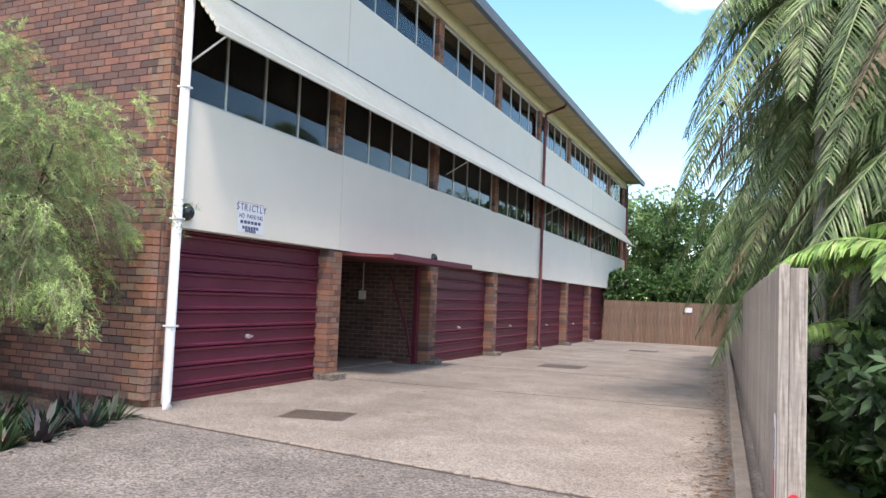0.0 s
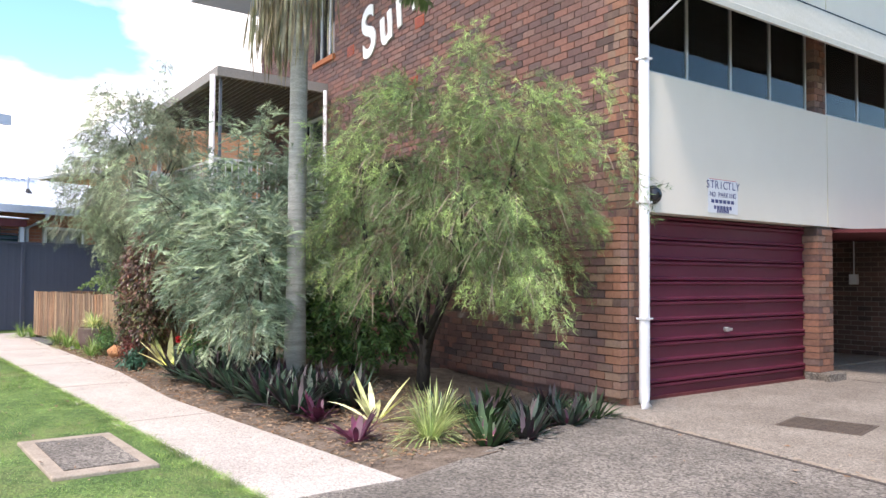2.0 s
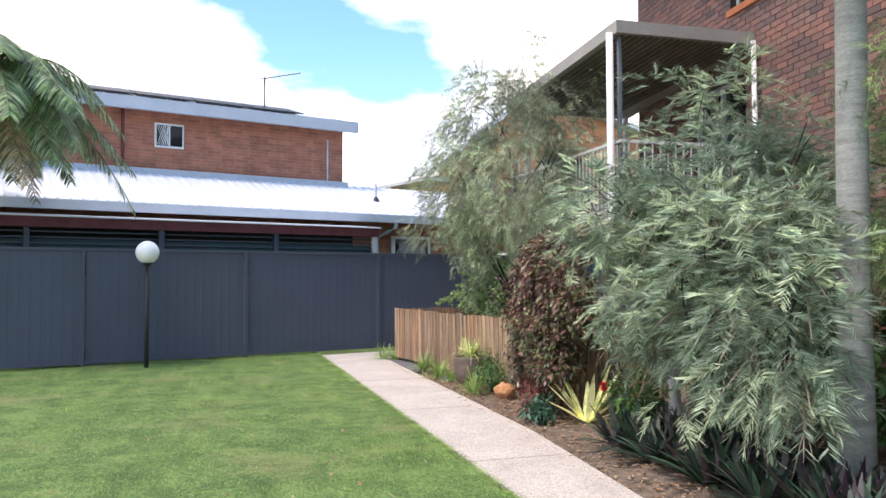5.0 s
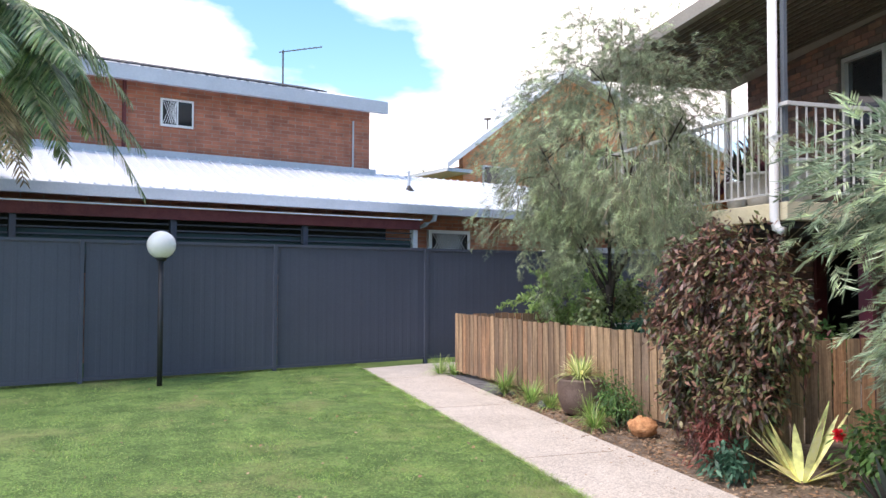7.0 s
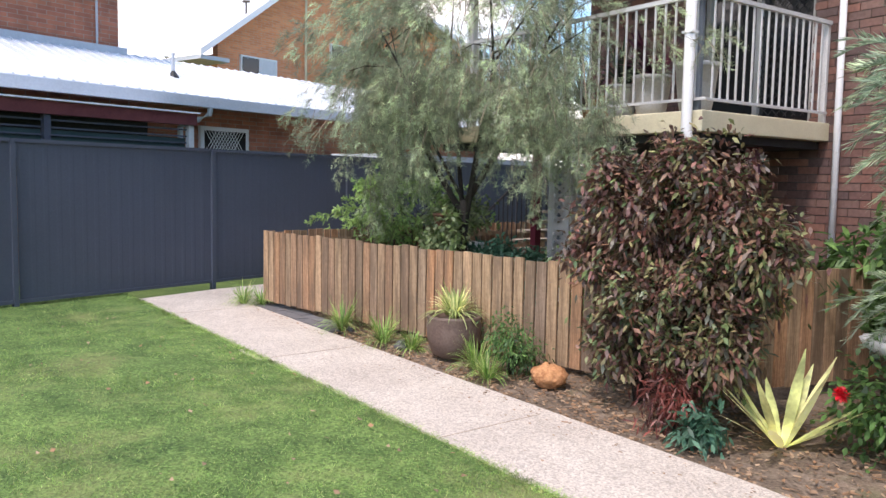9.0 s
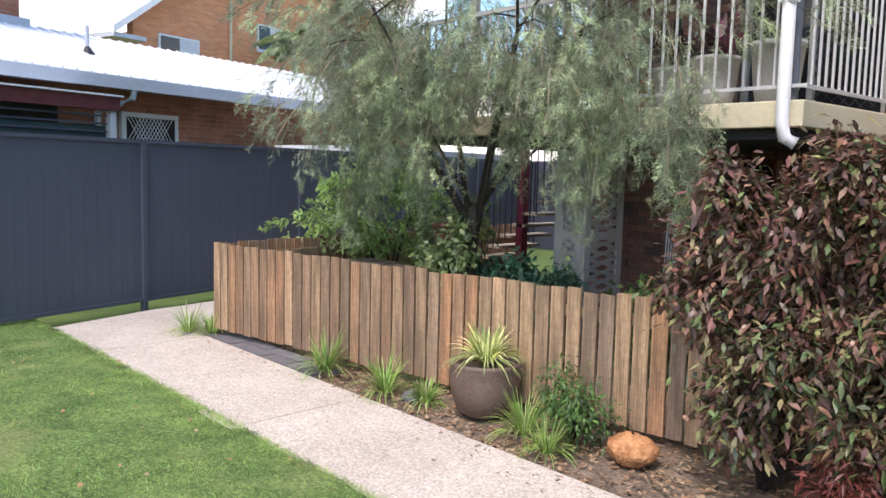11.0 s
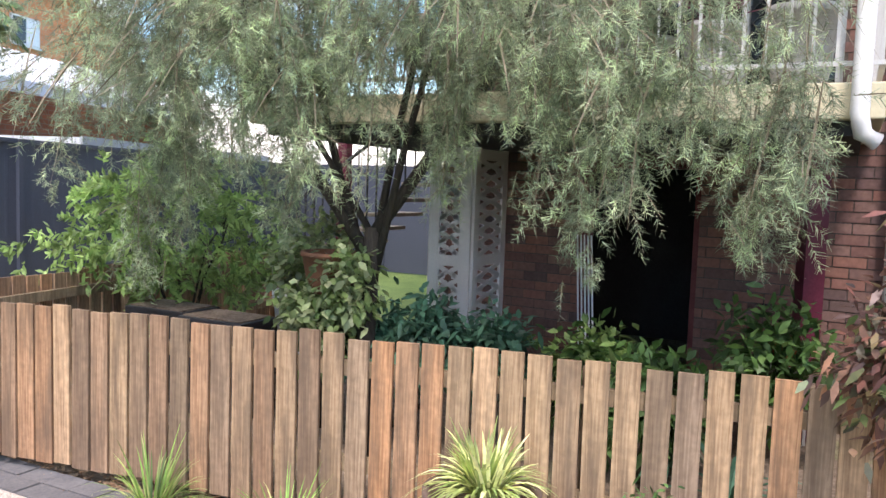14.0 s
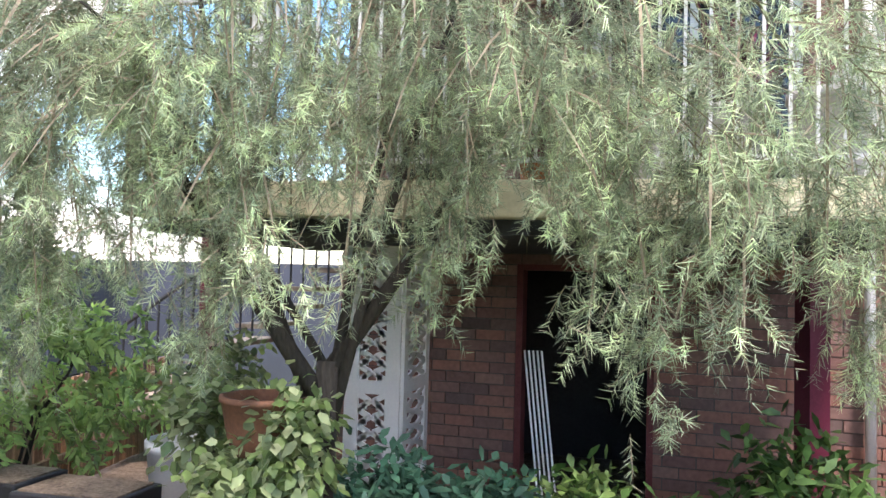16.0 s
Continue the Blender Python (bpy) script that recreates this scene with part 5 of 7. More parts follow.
# brown fence at the end of the driveway
bf = thing("end_fence", (-3, 34, 0), "brown timber paling fence at the end of the driveway", "fence", kind="structure")
pb = mesh_of("paling", Solid().box((-.072, -.01, 0), (.072, .01, 1.75)), M["paling_brown"])
for i in range(44):
    o = part("paling", pb, None, bf)
    o.location = (-6.0 + i * .15, 34.2 + (.02 if i % 2 else 0), drive_z(34) - .02)
part("rail", Solid().box((-6.05, 34.23, 1.2), (.6, 34.28, 1.29)), M["paling_brown"], bf)
alone("notice", Solid().box((-2.75, 34.16, 1.12), (-2.45, 34.17, 1.32)), M["white"], "small pale notice on the brown timber fence", "sign")

# rear yard fence
s = Solid()
rear = thing("rear_fence", (-20, 15, 0), "charcoal steel sheet fence across the rear yard", "fence", kind="structure")
part("sheet", Solid().box((-25.6, 15.0, -.1), (-17.7, 15.03, 2.1)), M["fence"], rear)
for i in range(4):
    part("fence_post", Solid().box((-25.2 + 2.4 * i, 14.95, -.1), (-25.13 + 2.4 * i, 14.999, 2.12)), M["fence"], rear)
# globe lamp
gl = thing("garden_lamp", (-19.05, -0.76, 0), "black garden lamp post with a white glass globe on the lawn", "lamp post")
part("pole", Solid().tube([(-19.05, -.76, -.05), (-19.05, -.76, 1.78)], .038, 14), M["black"], gl, smooth=True)
part("collar", Solid().lathe((-19.05, -.76, 1.76), [(.05, 0), (.085, .03), (.085, .06)]), M["black"], gl)
sp = Solid().lathe((-19.05, -.76, 1.985), [(.198 * math.sin(math.pi * (i + .4) / 14.8), -.198 * math.cos(math.pi * (i + .4) / 14.8)) for i in range(15)])
part("globe", sp, M["globe"], gl, smooth=True)

# inspection cover in the lawn
mh = thing("inspection_cover", (-7, 2, 0), "rectangular concrete inspection cover set in the lawn", "inspection cover")
part("surround", Solid().box((-7.65, 1.62, -.05), (-6.3, 2.30, .03)), M["kerb"], mh, bevel=.01)
part("lid", Solid().box((-7.5, 1.72, .0301), (-6.45, 2.20, .038)), M["concrete_rough"], mh)

# ---- neighbouring house ----
hs = thing("neighbour_house", (*off(4, 6), 0), "red brick two-storey house with pale low metal roofs behind the steel fence", "house", kind="structure")


def obox(t0, t1, n0, n1, z0, z1, s=None):
    s = s or Solid()
    return s.prism([off(t0, n0), off(t1, n0), off(t1, n1), off(t0, n1)], z0, z1)


T1 = 7.72
part("lower_wall", obox(-7, 18.6, 3.4, 8.0, -.1, 3.2), M["brick_red"], hs)
part("upper_wall", obox(-2.75, T1, 5.6, 12.0, 3.2, 5.90), M["brick_red"], hs)
s = Solid()
t0, t1 = -7.4, 19.0
s.add([(*off(t0, 2.75), 3.14), (*off(t1, 2.75), 3.14), (*off(t1, 5.59), 4.17), (*off(t0, 5.59), 4.17), (*off(t0, 2.75), 3.18), (*off(t1, 2.75), 3.18), (*off(t1, 5.59), 4.21), (*off(t0, 5.59), 4.21)], BOX_FACES)
part("lower_roof", s, M["roof_white"], hs)
s = Solid()
for i in range(109):
    u = t0 + .1 + i * .24
    s.add([(*off(u, 2.75), 3.18), (*off(u + .04, 2.75), 3.18), (*off(u + .04, 5.59), 4.21), (*off(u, 5.59), 4.21), (*off(u, 2.75), 3.205), (*off(u + .04, 2.75), 3.205), (*off(u + .04, 5.59), 4.235), (*off(u, 5.59), 4.235)], BOX_FACES)
part("roof_ribs", s, M["roof_white"], hs, kind="stuff")
part("roof_rear", obox(T1 + .05, t1, 5.6, 9.5, 3.9, 4.20), M["roof_white"], hs)
part("apron", obox(-2.9, T1 + .1, 5.44, 5.592, 4.0, 4.30), M["fascia"], hs)
part("lower_gutter", obox(t0, t1, 2.62, 2.748, 2.96, 3.15), M["fascia"], hs, "grey gutter")
part("lower_soffit", obox(t0, t1, 2.75, 3.39, 3.06, 3.10), M["gutter"], hs)
part("upper_gutter", obox(-3.1, T1 + .22, 5.02, 5.15, 5.68, 5.98), M["fascia"], hs, "grey-white fascia")
s = Solid().add([(*off(-3.1, 5.155), 5.91), (*off(T1 + .22, 5.155), 5.91), (*off(T1 + .22, 9), 7.02), (*off(-3.1, 9), 7.02), (*off(-3.1, 5.155), 5.97), (*off(T1 + .22, 5.155), 5.97), (*off(T1 + .22, 9), 7.08), (*off(-3.1, 9), 7.08)], BOX_FACES)
part("upper_roof", s, M["roof_white"], hs)
roof_z = lambda n_: 5.97 + (n_ - 5.155) * .2887
for i in range(4):
    a = .55 + i * 1.50
    z0, z1 = roof_z(5.55) + .05, roof_z(6.75) + .05
    s = Solid().add([(*off(a, 5.55), z0), (*off(a + 1.44, 5.55), z0), (*off(a + 1.44, 6.75), z1), (*off(a, 6.75), z1), (*off(a, 5.55), z0 + .035), (*off(a + 1.44, 5.55), z0 + .035), (*off(a + 1.44, 6.75), z1 + .035), (*off(a, 6.75), z1 + .035)], BOX_FACES)
    panel = part("solar_panel", s, M["black"], hs)
    for j in range(3):
        for n_ in (5.7, 6.5):
            part("panel_foot", obox(a + .2 + .5 * j, a + .26 + .5 * j, n_, n_ + .05, roof_z(n_) - .01, roof_z(n_) + .07), M["fascia"], panel)
an = Solid().tube([(*off(5.62, 6.3), 6.3), (*off(5.62, 6.3), 7.24)], .022, 6).tube([(*off(5.52, 6.3), 7.17), (*off(6.70, 6.3), 7.50)], .014, 5)
for i in range(7):
    c_ = Vector((*off(5.7 + i * .15, 6.3), 7.225 + i * .042))
    an.tube([c_ + Vector((-.12, -.05, 0)), c_ + Vector((.12, .05, 0))], .006, 4)
part("antenna", an, M["iron"], hs)
part("rain_pipe", Solid().tube([(*off(7.22, 5.55), 5.5), (*off(7.22, 5.55), 4.1)], .025, 6), M["fascia"], hs)
part("rain_pipe", Solid().tube([(*off(1.7, 5.55), 5.8), (*off(1.7, 5.55), 4.1)], .04, 6), M["maroon_dark"], hs)
# small upper window
hw = part("window", obox(2.46, 3.18, 5.52, 5.597, 4.86, 5.48), M["white"], hs)
part("pane", obox(2.50, 2.80, 5.51, 5.519, 4.91, 5.43), M["glass_dark"], hw)
part("pane", obox(2.84, 3.14, 5.51, 5.519, 4.91, 5.43), M["glass_dark"], hw)
s = Solid()
for i in range(6):
    for d_ in (1, -1):
        a0 = 2.50 + i * .05
        s.add([(*off(a0, 5.505), 4.92 if d_ > 0 else 5.42), (*off(a0 + .012, 5.505), 4.92 if d_ > 0 else 5.42), (*off(min(a0 + .2, 2.80), 5.505), 5.42 if d_ > 0 else 4.92), (*off(min(a0 + .188, 2.79), 5.505), 5.42 if d_ > 0 else 4.92)], [(0, 1, 2, 3)])
part("lattice", s, M["white"], hw)
# lower louvred openings behind the carport beam
part("carport_beam", obox(-7.2, 6.72, 1.55, 1.72, 2.52, 2.71), M["maroon_dark"], hs, "maroon beam")
s = Solid().add([(*off(-7.2, 1.50), 2.715), (*off(6.75, 1.50), 2.715), (*off(6.75, 3.39), 2.88), (*off(-7.2, 3.39), 2.88), (*off(-7.2, 1.50), 2.74), (*off(6.75, 1.50), 2.74), (*off(6.75, 3.39), 2.905), (*off(-7.2, 3.39), 2.905)], BOX_FACES)
part("carport_roof", s, M["roof_white"], hs)
# Near-black sheet on the solid wall paints the shade of the openings.
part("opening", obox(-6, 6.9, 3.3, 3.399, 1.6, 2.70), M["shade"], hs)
for k in range(5):
    a = -3.25 + k * 2.46
    part("carport_post", obox(a, a + .10, 1.6, 1.7, 0, 2.52), M["white_post" if k == 4 else "fence"], hs)
    if k < 4:
        part("shade_cloth", obox(a + .11, a + 2.45, 1.70, 1.705, 1.9, 2.30), M["cloth"], hs)
        for j in range(4):
            part("louvre", obox(a + .105, a + 2.455, 1.66, 1.69, 2.10 + .11 * j, 2.125 + .11 * j), M["fence"], hs)
part("gutter_outlet", Solid().tube([(*off(7.83, 2.66), 3.0), (*off(7.83, 2.70), 2.84), (*off(7.72, 2.9), 2.74), (*off(7.60, 3.3), 2.6), (*off(7.60, 3.3), 1.9)], .055, 8), M["fascia"], hs)
hw = part("window", obox(8.08, 9.28, 3.32, 3.397, 2.1, 2.66), M["white"], hs)
part("pane", obox(8.17, 9.19, 3.31, 3.319, 2.16, 2.58), M["glass_dark"], hw)
s = Solid()
for i in range(16):
    for d_ in (0, 1):
        a0, a1 = 8.17 + (i - 3) * .075, 8.17 + (i - 3) * .075 + .28
        if a0 >= 8.165 and a1 <= 9.19:
            s.add([(*off(a0, 3.305), 2.16 if d_ else 2.58), (*off(a0 + .016, 3.305), 2.16 if d_ else 2.58), (*off(a1 + .016, 3.305), 2.58 if d_ else 2.16), (*off(a1, 3.305), 2.58 if d_ else 2.16)], [(0, 1, 2, 3)])
part("lattice", s, M["white"], hw)
part("roof_vent", Solid().tube([(*off(8.0, 4.1), 3.6), (*off(8.0, 4.1), 4.12)], .035, 10), M["fascia"], hs)
part("vent_flashing", Solid().tube([(*off(8.0, 4.06), 3.60), (*off(8.0, 4.1), 3.76)], [.12, .04], 10), M["black"], hs)
side_roof = thing("low_roof", (*off(13, 1), 2.1), "low pale metal shed roof just behind the steel fence", "roof", kind="structure")
part("sheet", obox(10.6, 17, .45, 2.2, 2.10, 2.20), M["roof_white"], side_roof)
part("edge_trim", obox(10.55, 17, .40, .449, 2.06, 2.21), M["fascia"], side_roof)
part("shed_wall", obox(10.7, 16.9, .6, 2.1, -.1, 2.099), M["fence"], side_roof)
# farther orange brick house
oh = thing("far_house", (-40, 16, 0), "orange brick two-storey house with a pale gabled roof", "house", kind="structure")
def oh_box(t0, t1, n0, n1, z0, z1):
    return obox(t0, t1, n0, n1, z0, z1)
part("wall", oh_box(16.63, 34, 14, 20, 0, 6.1), M["brick_orange"], oh)
SL = .72
s = Solid()
eave, ridge, far_end = (15.35, 5.92), (22.0, 5.92 + 6.65 * SL), (34.6, 5.92 + 6.65 * SL - 12.6 * SL * .35)
top = [eave, ridge, far_end]
for (a0, za), (a1, zb_) in zip(top[:-1], top[1:]):
    s.add([(*off(a0, 13.3), za), (*off(a1, 13.3), zb_), (*off(a1, 21), zb_), (*off(a0, 21), za), (*off(a0, 13.3), za + .10), (*off(a1, 13.3), zb_ + .10), (*off(a1, 21), zb_ + .10), (*off(a0, 21), za + .10)], BOX_FACES)
part("roof", s, M["roof_white"], oh)
s = Solid()
for (a0, za), (a1, zb_) in zip(top[:-1], top[1:]):
    s.add([(*off(a0, 13.22), za - .12), (*off(a1, 13.22), zb_ - .12), (*off(a1, 13.295), zb_ - .12), (*off(a0, 13.295), za - .12), (*off(a0, 13.22), za + .12), (*off(a1, 13.22), zb_ + .12), (*off(a1, 13.295), zb_ + .12), (*off(a0, 13.295), za + .12)], BOX_FACES)
part("bargeboard", s, M["white"], oh)
part("eave_box", obox(15.4, 16.625, 13.31, 21, 5.72, 5.86), M["fascia"], oh)
s = Solid()
q = [(16.64, 6.1), (33.9, 6.1), (33.9, 7.6), (22.0, 10.6), (16.64, 6.8)]
n5 = len(q)
s.add([(*off(a, 14.01), z) for a, z in q] + [(*off(a, 14.3), z) for a, z in q], [tuple(range(n5)), tuple(range(2 * n5 - 1, n5 - 1, -1))] + [(i, (i + 1) % n5, n5 + (i + 1) % n5, n5 + i) for i in range(n5)])
part("gable_wall", s, M["brick_orange"], oh)
for a, b, z0, z1 in ((17.6, 19.35, 5.2, 6.2), (22.25, 23.6, 6.28, 7.3), (26.5, 28.0, 6.28, 7.3)):
    hw = part("window", oh_box(a, b, 13.9, 13.995, z0, z1), M["white"], oh)
    m_ = (a + b) / 2
    part("pane", oh_box(a + .07, m_ - .03, 13.88, 13.899, z0 + .07, z1 - .07), M["glass_dark"], hw)
    part("pane", oh_box(m_ + .03, b - .07, 13.88, 13.899, z0 + .07, z1 - .07), M["curtain"], hw)
    part("sill", oh_box(a - .05, b + .05, 13.84, 13.879, z0 - .07, z0), M["white"], hw)
part("rain_pipe", Solid().tube([(*off(20.85, 13.9), 8.8), (*off(20.85, 13.9), 4.0)], .05, 8), M["cream_trim"], oh)
part("roof_mast", Solid().tube([(*off(17.6, 13.6), 7.4), (*off(17.6, 13.6), 8.1)], .035, 6).tube([(*off(17.45, 13.6), 8.05), (*off(17.75, 13.6), 8.1)], .05, 6), M["iron"], oh)

# ---- plants ----
def brush_bush(name, centre, radii, count, seed, mat, trunk_at, label, category, leaves=20, leaf=.085, width=.007, length=.34, droop=.55, low=-.75, r0=.06, forks=7, split=.6, spread=.6, lit_tip=None, fan=0.0, bend=.12, clump=1, size=.11, stalk=0.0):
    t = thing(name, trunk_at, label, category)
    c = Vector(centre)
    rr = random.Random(seed)
    ends = []
    for i in range(forks):
        a = 2 * math.pi * i / forks + rr.uniform(-.3, .3)
        ends.append((c.x + radii[0] * .62 * math.cos(a), c.y + radii[1] * .62 * math.sin(a), c.z + radii[2] * rr.uniform(-.1, .65)))
    limbs(t, (trunk_at, (trunk_at[0] + .06, trunk_at[1], trunk_at[2] + split)), ends, r0, M["bark"], seed)
    p, d = lobes(centre, radii, count, seed, low, clump, size)
    rows = unit(d * np.array([1, 1, .6]))
    if lit_tip is None:
        sprigs("crown", p, rows, length, leaves, leaf, width, mat, t, droop, spread, seed, False, fan, bend, stalk)
    else:
        # Some outer clumps take the paler copy, as light painted on the crown.
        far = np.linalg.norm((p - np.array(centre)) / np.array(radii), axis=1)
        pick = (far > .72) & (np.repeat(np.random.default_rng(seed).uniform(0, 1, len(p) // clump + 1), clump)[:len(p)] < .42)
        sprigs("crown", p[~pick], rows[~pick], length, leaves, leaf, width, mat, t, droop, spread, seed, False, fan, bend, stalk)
        sprigs("crown_tip", p[pick] + rows[pick] * .04, rows[pick], length * .9, leaves, leaf, width, lit_tip, t, droop, spread, seed + 1, False, fan, bend, stalk)
    # bare twigs under the leaves
    q, e = p[::5], rows[::5]
    side = unit(np.cross(e, np.array([0.1, 0.2, 1.0])))
    blades("bare_twig", q - e * .25, unit(e + np.array([0, 0, -.3])), side, .55, .012, M["twig"], .25, 3, t)
    return t


brush_bush("bottlebrush_bush", (-7.95, 5.8, 2.2), (2.35, 1.3, 1.6), 6400, 11, M["bottlebrush"], (-8.5, 6.05, -.05), "dense green bottlebrush bush with drooping feathery twigs beside the brick wall", "bush", 32, .064, .0115, .24, .42, -.6, .075, 8, .7, .55, M["bottlebrush_lit_tip"], .3, .03, 8, .13, .006)
brush_bush("grevillea_bush", (-10.85, 5.05, 1.85), (1.2, 1.3, 1.6), 3600, 23, M["grevillea"], (-11.0, 5.2, 0), "grey-green fine-leaved bush beside the path", "bush", 32, .10, .0065, .20, .10, -.6, .05, 7, .5, .5, M["grevillea_lit_tip"], .85, .05, 6, .13)
brush_bush("grevillea_bush", (-9.55, 4.2, 1.4), (1.0, .6, 1.0), 1150, 29, M["grevillea"], (-9.9, 4.6, 0), "bright grey-green bush with fans of needle leaves before the palm", "bush", 32, .11, .0075, .21, .10, -.75, .04, 6, .4, .5, M["grevillea_lit_tip"], .85, .05, 6, .13)
brush_bush("grevillea_bush", (-11.0, 4.05, 2.1), (.62, .65, .5), 520, 31, M["grevillea"], (-11.2, 4.9, 0), "grey-green bush with arching needle-leaved branches over the bed", "bush", 32, .10, .0065, .20, .10, -.6, .03, 6, 1.3, .5, M["grevillea_lit_tip"], .85, .05, 6, .13)
wt = brush_bush("weeping_bottlebrush", (-16.9, 5.1, 3.5), (2.65, 1.3, 1.8), 6600, 37, M["weeping"], (-16.78, 5.0, 0), "weeping olive-green bottlebrush tree behind the picket fence", "tree", 44, .058, .0105, .20, .30, -.6, .062, 6, 1.45, .58, M["weeping_lit_tip"], .3, .03, 8, .15, .007)
rng = np.random.default_rng(71)
P_, D_, LEN_, LIT_TIP_ = [], [], [], []
for cx, cy, cz_, n, low_ in ((-15.6, 4.9, 2.6, 11, .75), (-15.0, 4.8, 2.5, 17, 1.15), (-14.55, 4.8, 2.35, 10, .95), (-16.3, 4.7, 2.6, 18, .6), (-17.2, 4.7, 2.5, 20, .75), (-18.4, 5.0, 2.4, 20, .95), (-17.8, 4.8, 2.9, 22, .9), (-19.0, 5.1, 2.7, 18, .9), (-16.8, 4.6, 2.9, 14, .6)):
    for i in range(n):
        x, y, z = cx + rng.normal(0, .3), cy + rng.normal(0, .22), cz_ + rng.normal(0, .22)
        reach, lean_ = low_ * rng.uniform(.2, 1.0), rng.normal(0, .3, 2)
        steps = int(reach / .06) + 2
        for q in range(steps):
            f = q / steps
            for _ in range(3):
                P_.append((x + lean_[0] * f * .5 + rng.normal(0, .05 + .03 * (1 - f)), y + lean_[1] * f * .4 + rng.normal(0, .05), z - reach * f + rng.normal(0, .03)))
                D_.append((rng.normal(0, .8), rng.normal(0, .8), rng.normal(-.1, .3)))
                LIT_TIP_.append(rng.uniform() < .22 + .4 * (f > .75))
        blades("hanging_twig", np.array([(x, y, z)]), unit(np.array([(lean_[0] * .5, lean_[1] * .5, -1.0)])), np.array([(1.0, 0, 0)]), reach * 1.05, .011, M["twig"], 0, 3, wt)
P_, D_, LIT_TIP_ = np.array(P_), unit(np.array(D_)), np.array(LIT_TIP_)
# Hanging sprays likewise: painted light in the paler copy, mostly near the ends.
sprigs("hanging_spray", P_[~LIT_TIP_], D_[~LIT_TIP_], .16, 36, .055, .0105, M["weeping"], wt, .55, .58, 77, stalk=.006, bend=.03)
sprigs("hanging_tip", P_[LIT_TIP_], D_[LIT_TIP_], .13, 34, .052, .0105, M["weeping_lit_tip"], wt, .45, .58, 78, stalk=.006, bend=.03)
brush_bush("garden_shrub", (-19.2, 5.8, 1.3), (1.0, .9, .65), 620, 41, M["lime"], (-19.2, 5.8, 0), "light green leafy shrub behind the picket fence", "bush", 16, .08, .03, .2, .1, -.8, .03, 5, .3)
brush_bush("garden_shrub", (-9.9, 5.9, .75), (1.3, .7, .55), 600, 43, M["green"], (-9.9, 5.9, 0), "dark green low shrub under the bushes", "bush", 14, .09, .03, .2, .2, -.8, .03, 5, .2)
brush_bush("garden_shrub", (-12.0, 6.0, 1.0), (.6, .8, .8), 420, 44, M["green"], (-12.0, 6.0, 0), "green leafy shrub beside the brick wall", "bush", 14, .10, .03, .2, .2, -.8, .03, 5, .2)


def leaf_bush(name, blobs, mat, base, label, category, seed, leaf=.085, width=.045, per=420):
    t = thing(name, base, label, category)
    rng = np.random.default_rng(seed)
    s = Solid()
    for bi, blob in enumerate(blobs):
        c, r = blob[:2]
        p, d = lobes(c, r, per, seed + bi * 7, -.95, 5 if per > 200 else 1, .05)
        s.tube([base, Vector(base).lerp(Vector(c), .5) + Vector((.05, 0, .05)), c], [.022, .016, .008], 6)
        k = np.repeat(np.arange(len(p)), 7)
        root = p[k] + rng.normal(0, .06, (len(k), 3))
        way = unit(d[k] * .7 + rng.normal(0, .6, (len(k), 3)) + np.array([0, 0, -.35]))
        side = unit(np.cross(way, rng.normal(0, .4, (len(k), 3)) + np.array([0, 0, 1])))
        size = leaf * rng.uniform(.6, 1.25, len(k))
        other = rng.uniform(0, 1, len(k)) < (.6 if len(blob) > 2 else .28)
        second = blob[2] if len(blob) > 2 else {"copperleaf_bush": M["copper_green"]}.get(name)
        if second is None:
            other[:] = False
        for own, m_ in ((~other, mat), (other, second)):
            if own.any():
                blades("foliage", root[own], way[own], side[own], size[own], width, m_, .25, 2, t)
    part("stem", s, M["bark"], t, smooth=True)
    return t


CG = M["copper_green"]
leaf_bush("copperleaf_bush", [((-13.8, 4.2, 1.15), (.28, .26, .42)), ((-13.3, 4.15, 1.4), (.34, .30, .42)), ((-12.8, 4.2, 1.5), (.32, .28, .38)), ((-12.8, 4.2, 1.0), (.34, .28, .38), CG), ((-13.3, 4.05, .75), (.40, .26, .36), CG), ((-12.5, 4.25, 1.2), (.22, .2, .34), CG), ((-13.75, 4.2, 1.6), (.13, .13, .28)), ((-12.65, 4.1, .62), (.16, .18, .3), CG), ((-13.1, 4.15, 1.78), (.14, .14, .18)), ((-13.55, 4.05, .5), (.18, .14, .24), CG), ((-12.9, 4.1, .5), (.2, .16, .2), CG)],
          M["copper"], (-13.5, 4.25, 0), "dark bronze and red copperleaf bush leaning over the picket fence", "bush", 51, .068, .030, 390)
leaf_bush("broadleaf_shrub", [((-16.5, 5.3, .72), (.26, .22, .22)), ((-16.12, 5.4, .66), (.26, .22, .18)), ((-16.85, 5.2, .7), (.18, .2, .2))], M["blue_green"], (-16.9, 5.6, 0), "dark blue-green broad-leaved shrub behind the picket fence", "bush", 57, .09, .04, 260)
leaf_bush("broadleaf_shrub", [((-15.7, 6.3, .45), (.45, .3, .28), M["lime"]), ((-14.5, 6.4, .6), (.35, .35, .4)), ((-15.1, 5.6, .5), (.4, .3, .25))], M["green"], (-15.2, 6.5, 0), "green garden shrub before the brick wall", "bush", 58, .11, .05, 200)
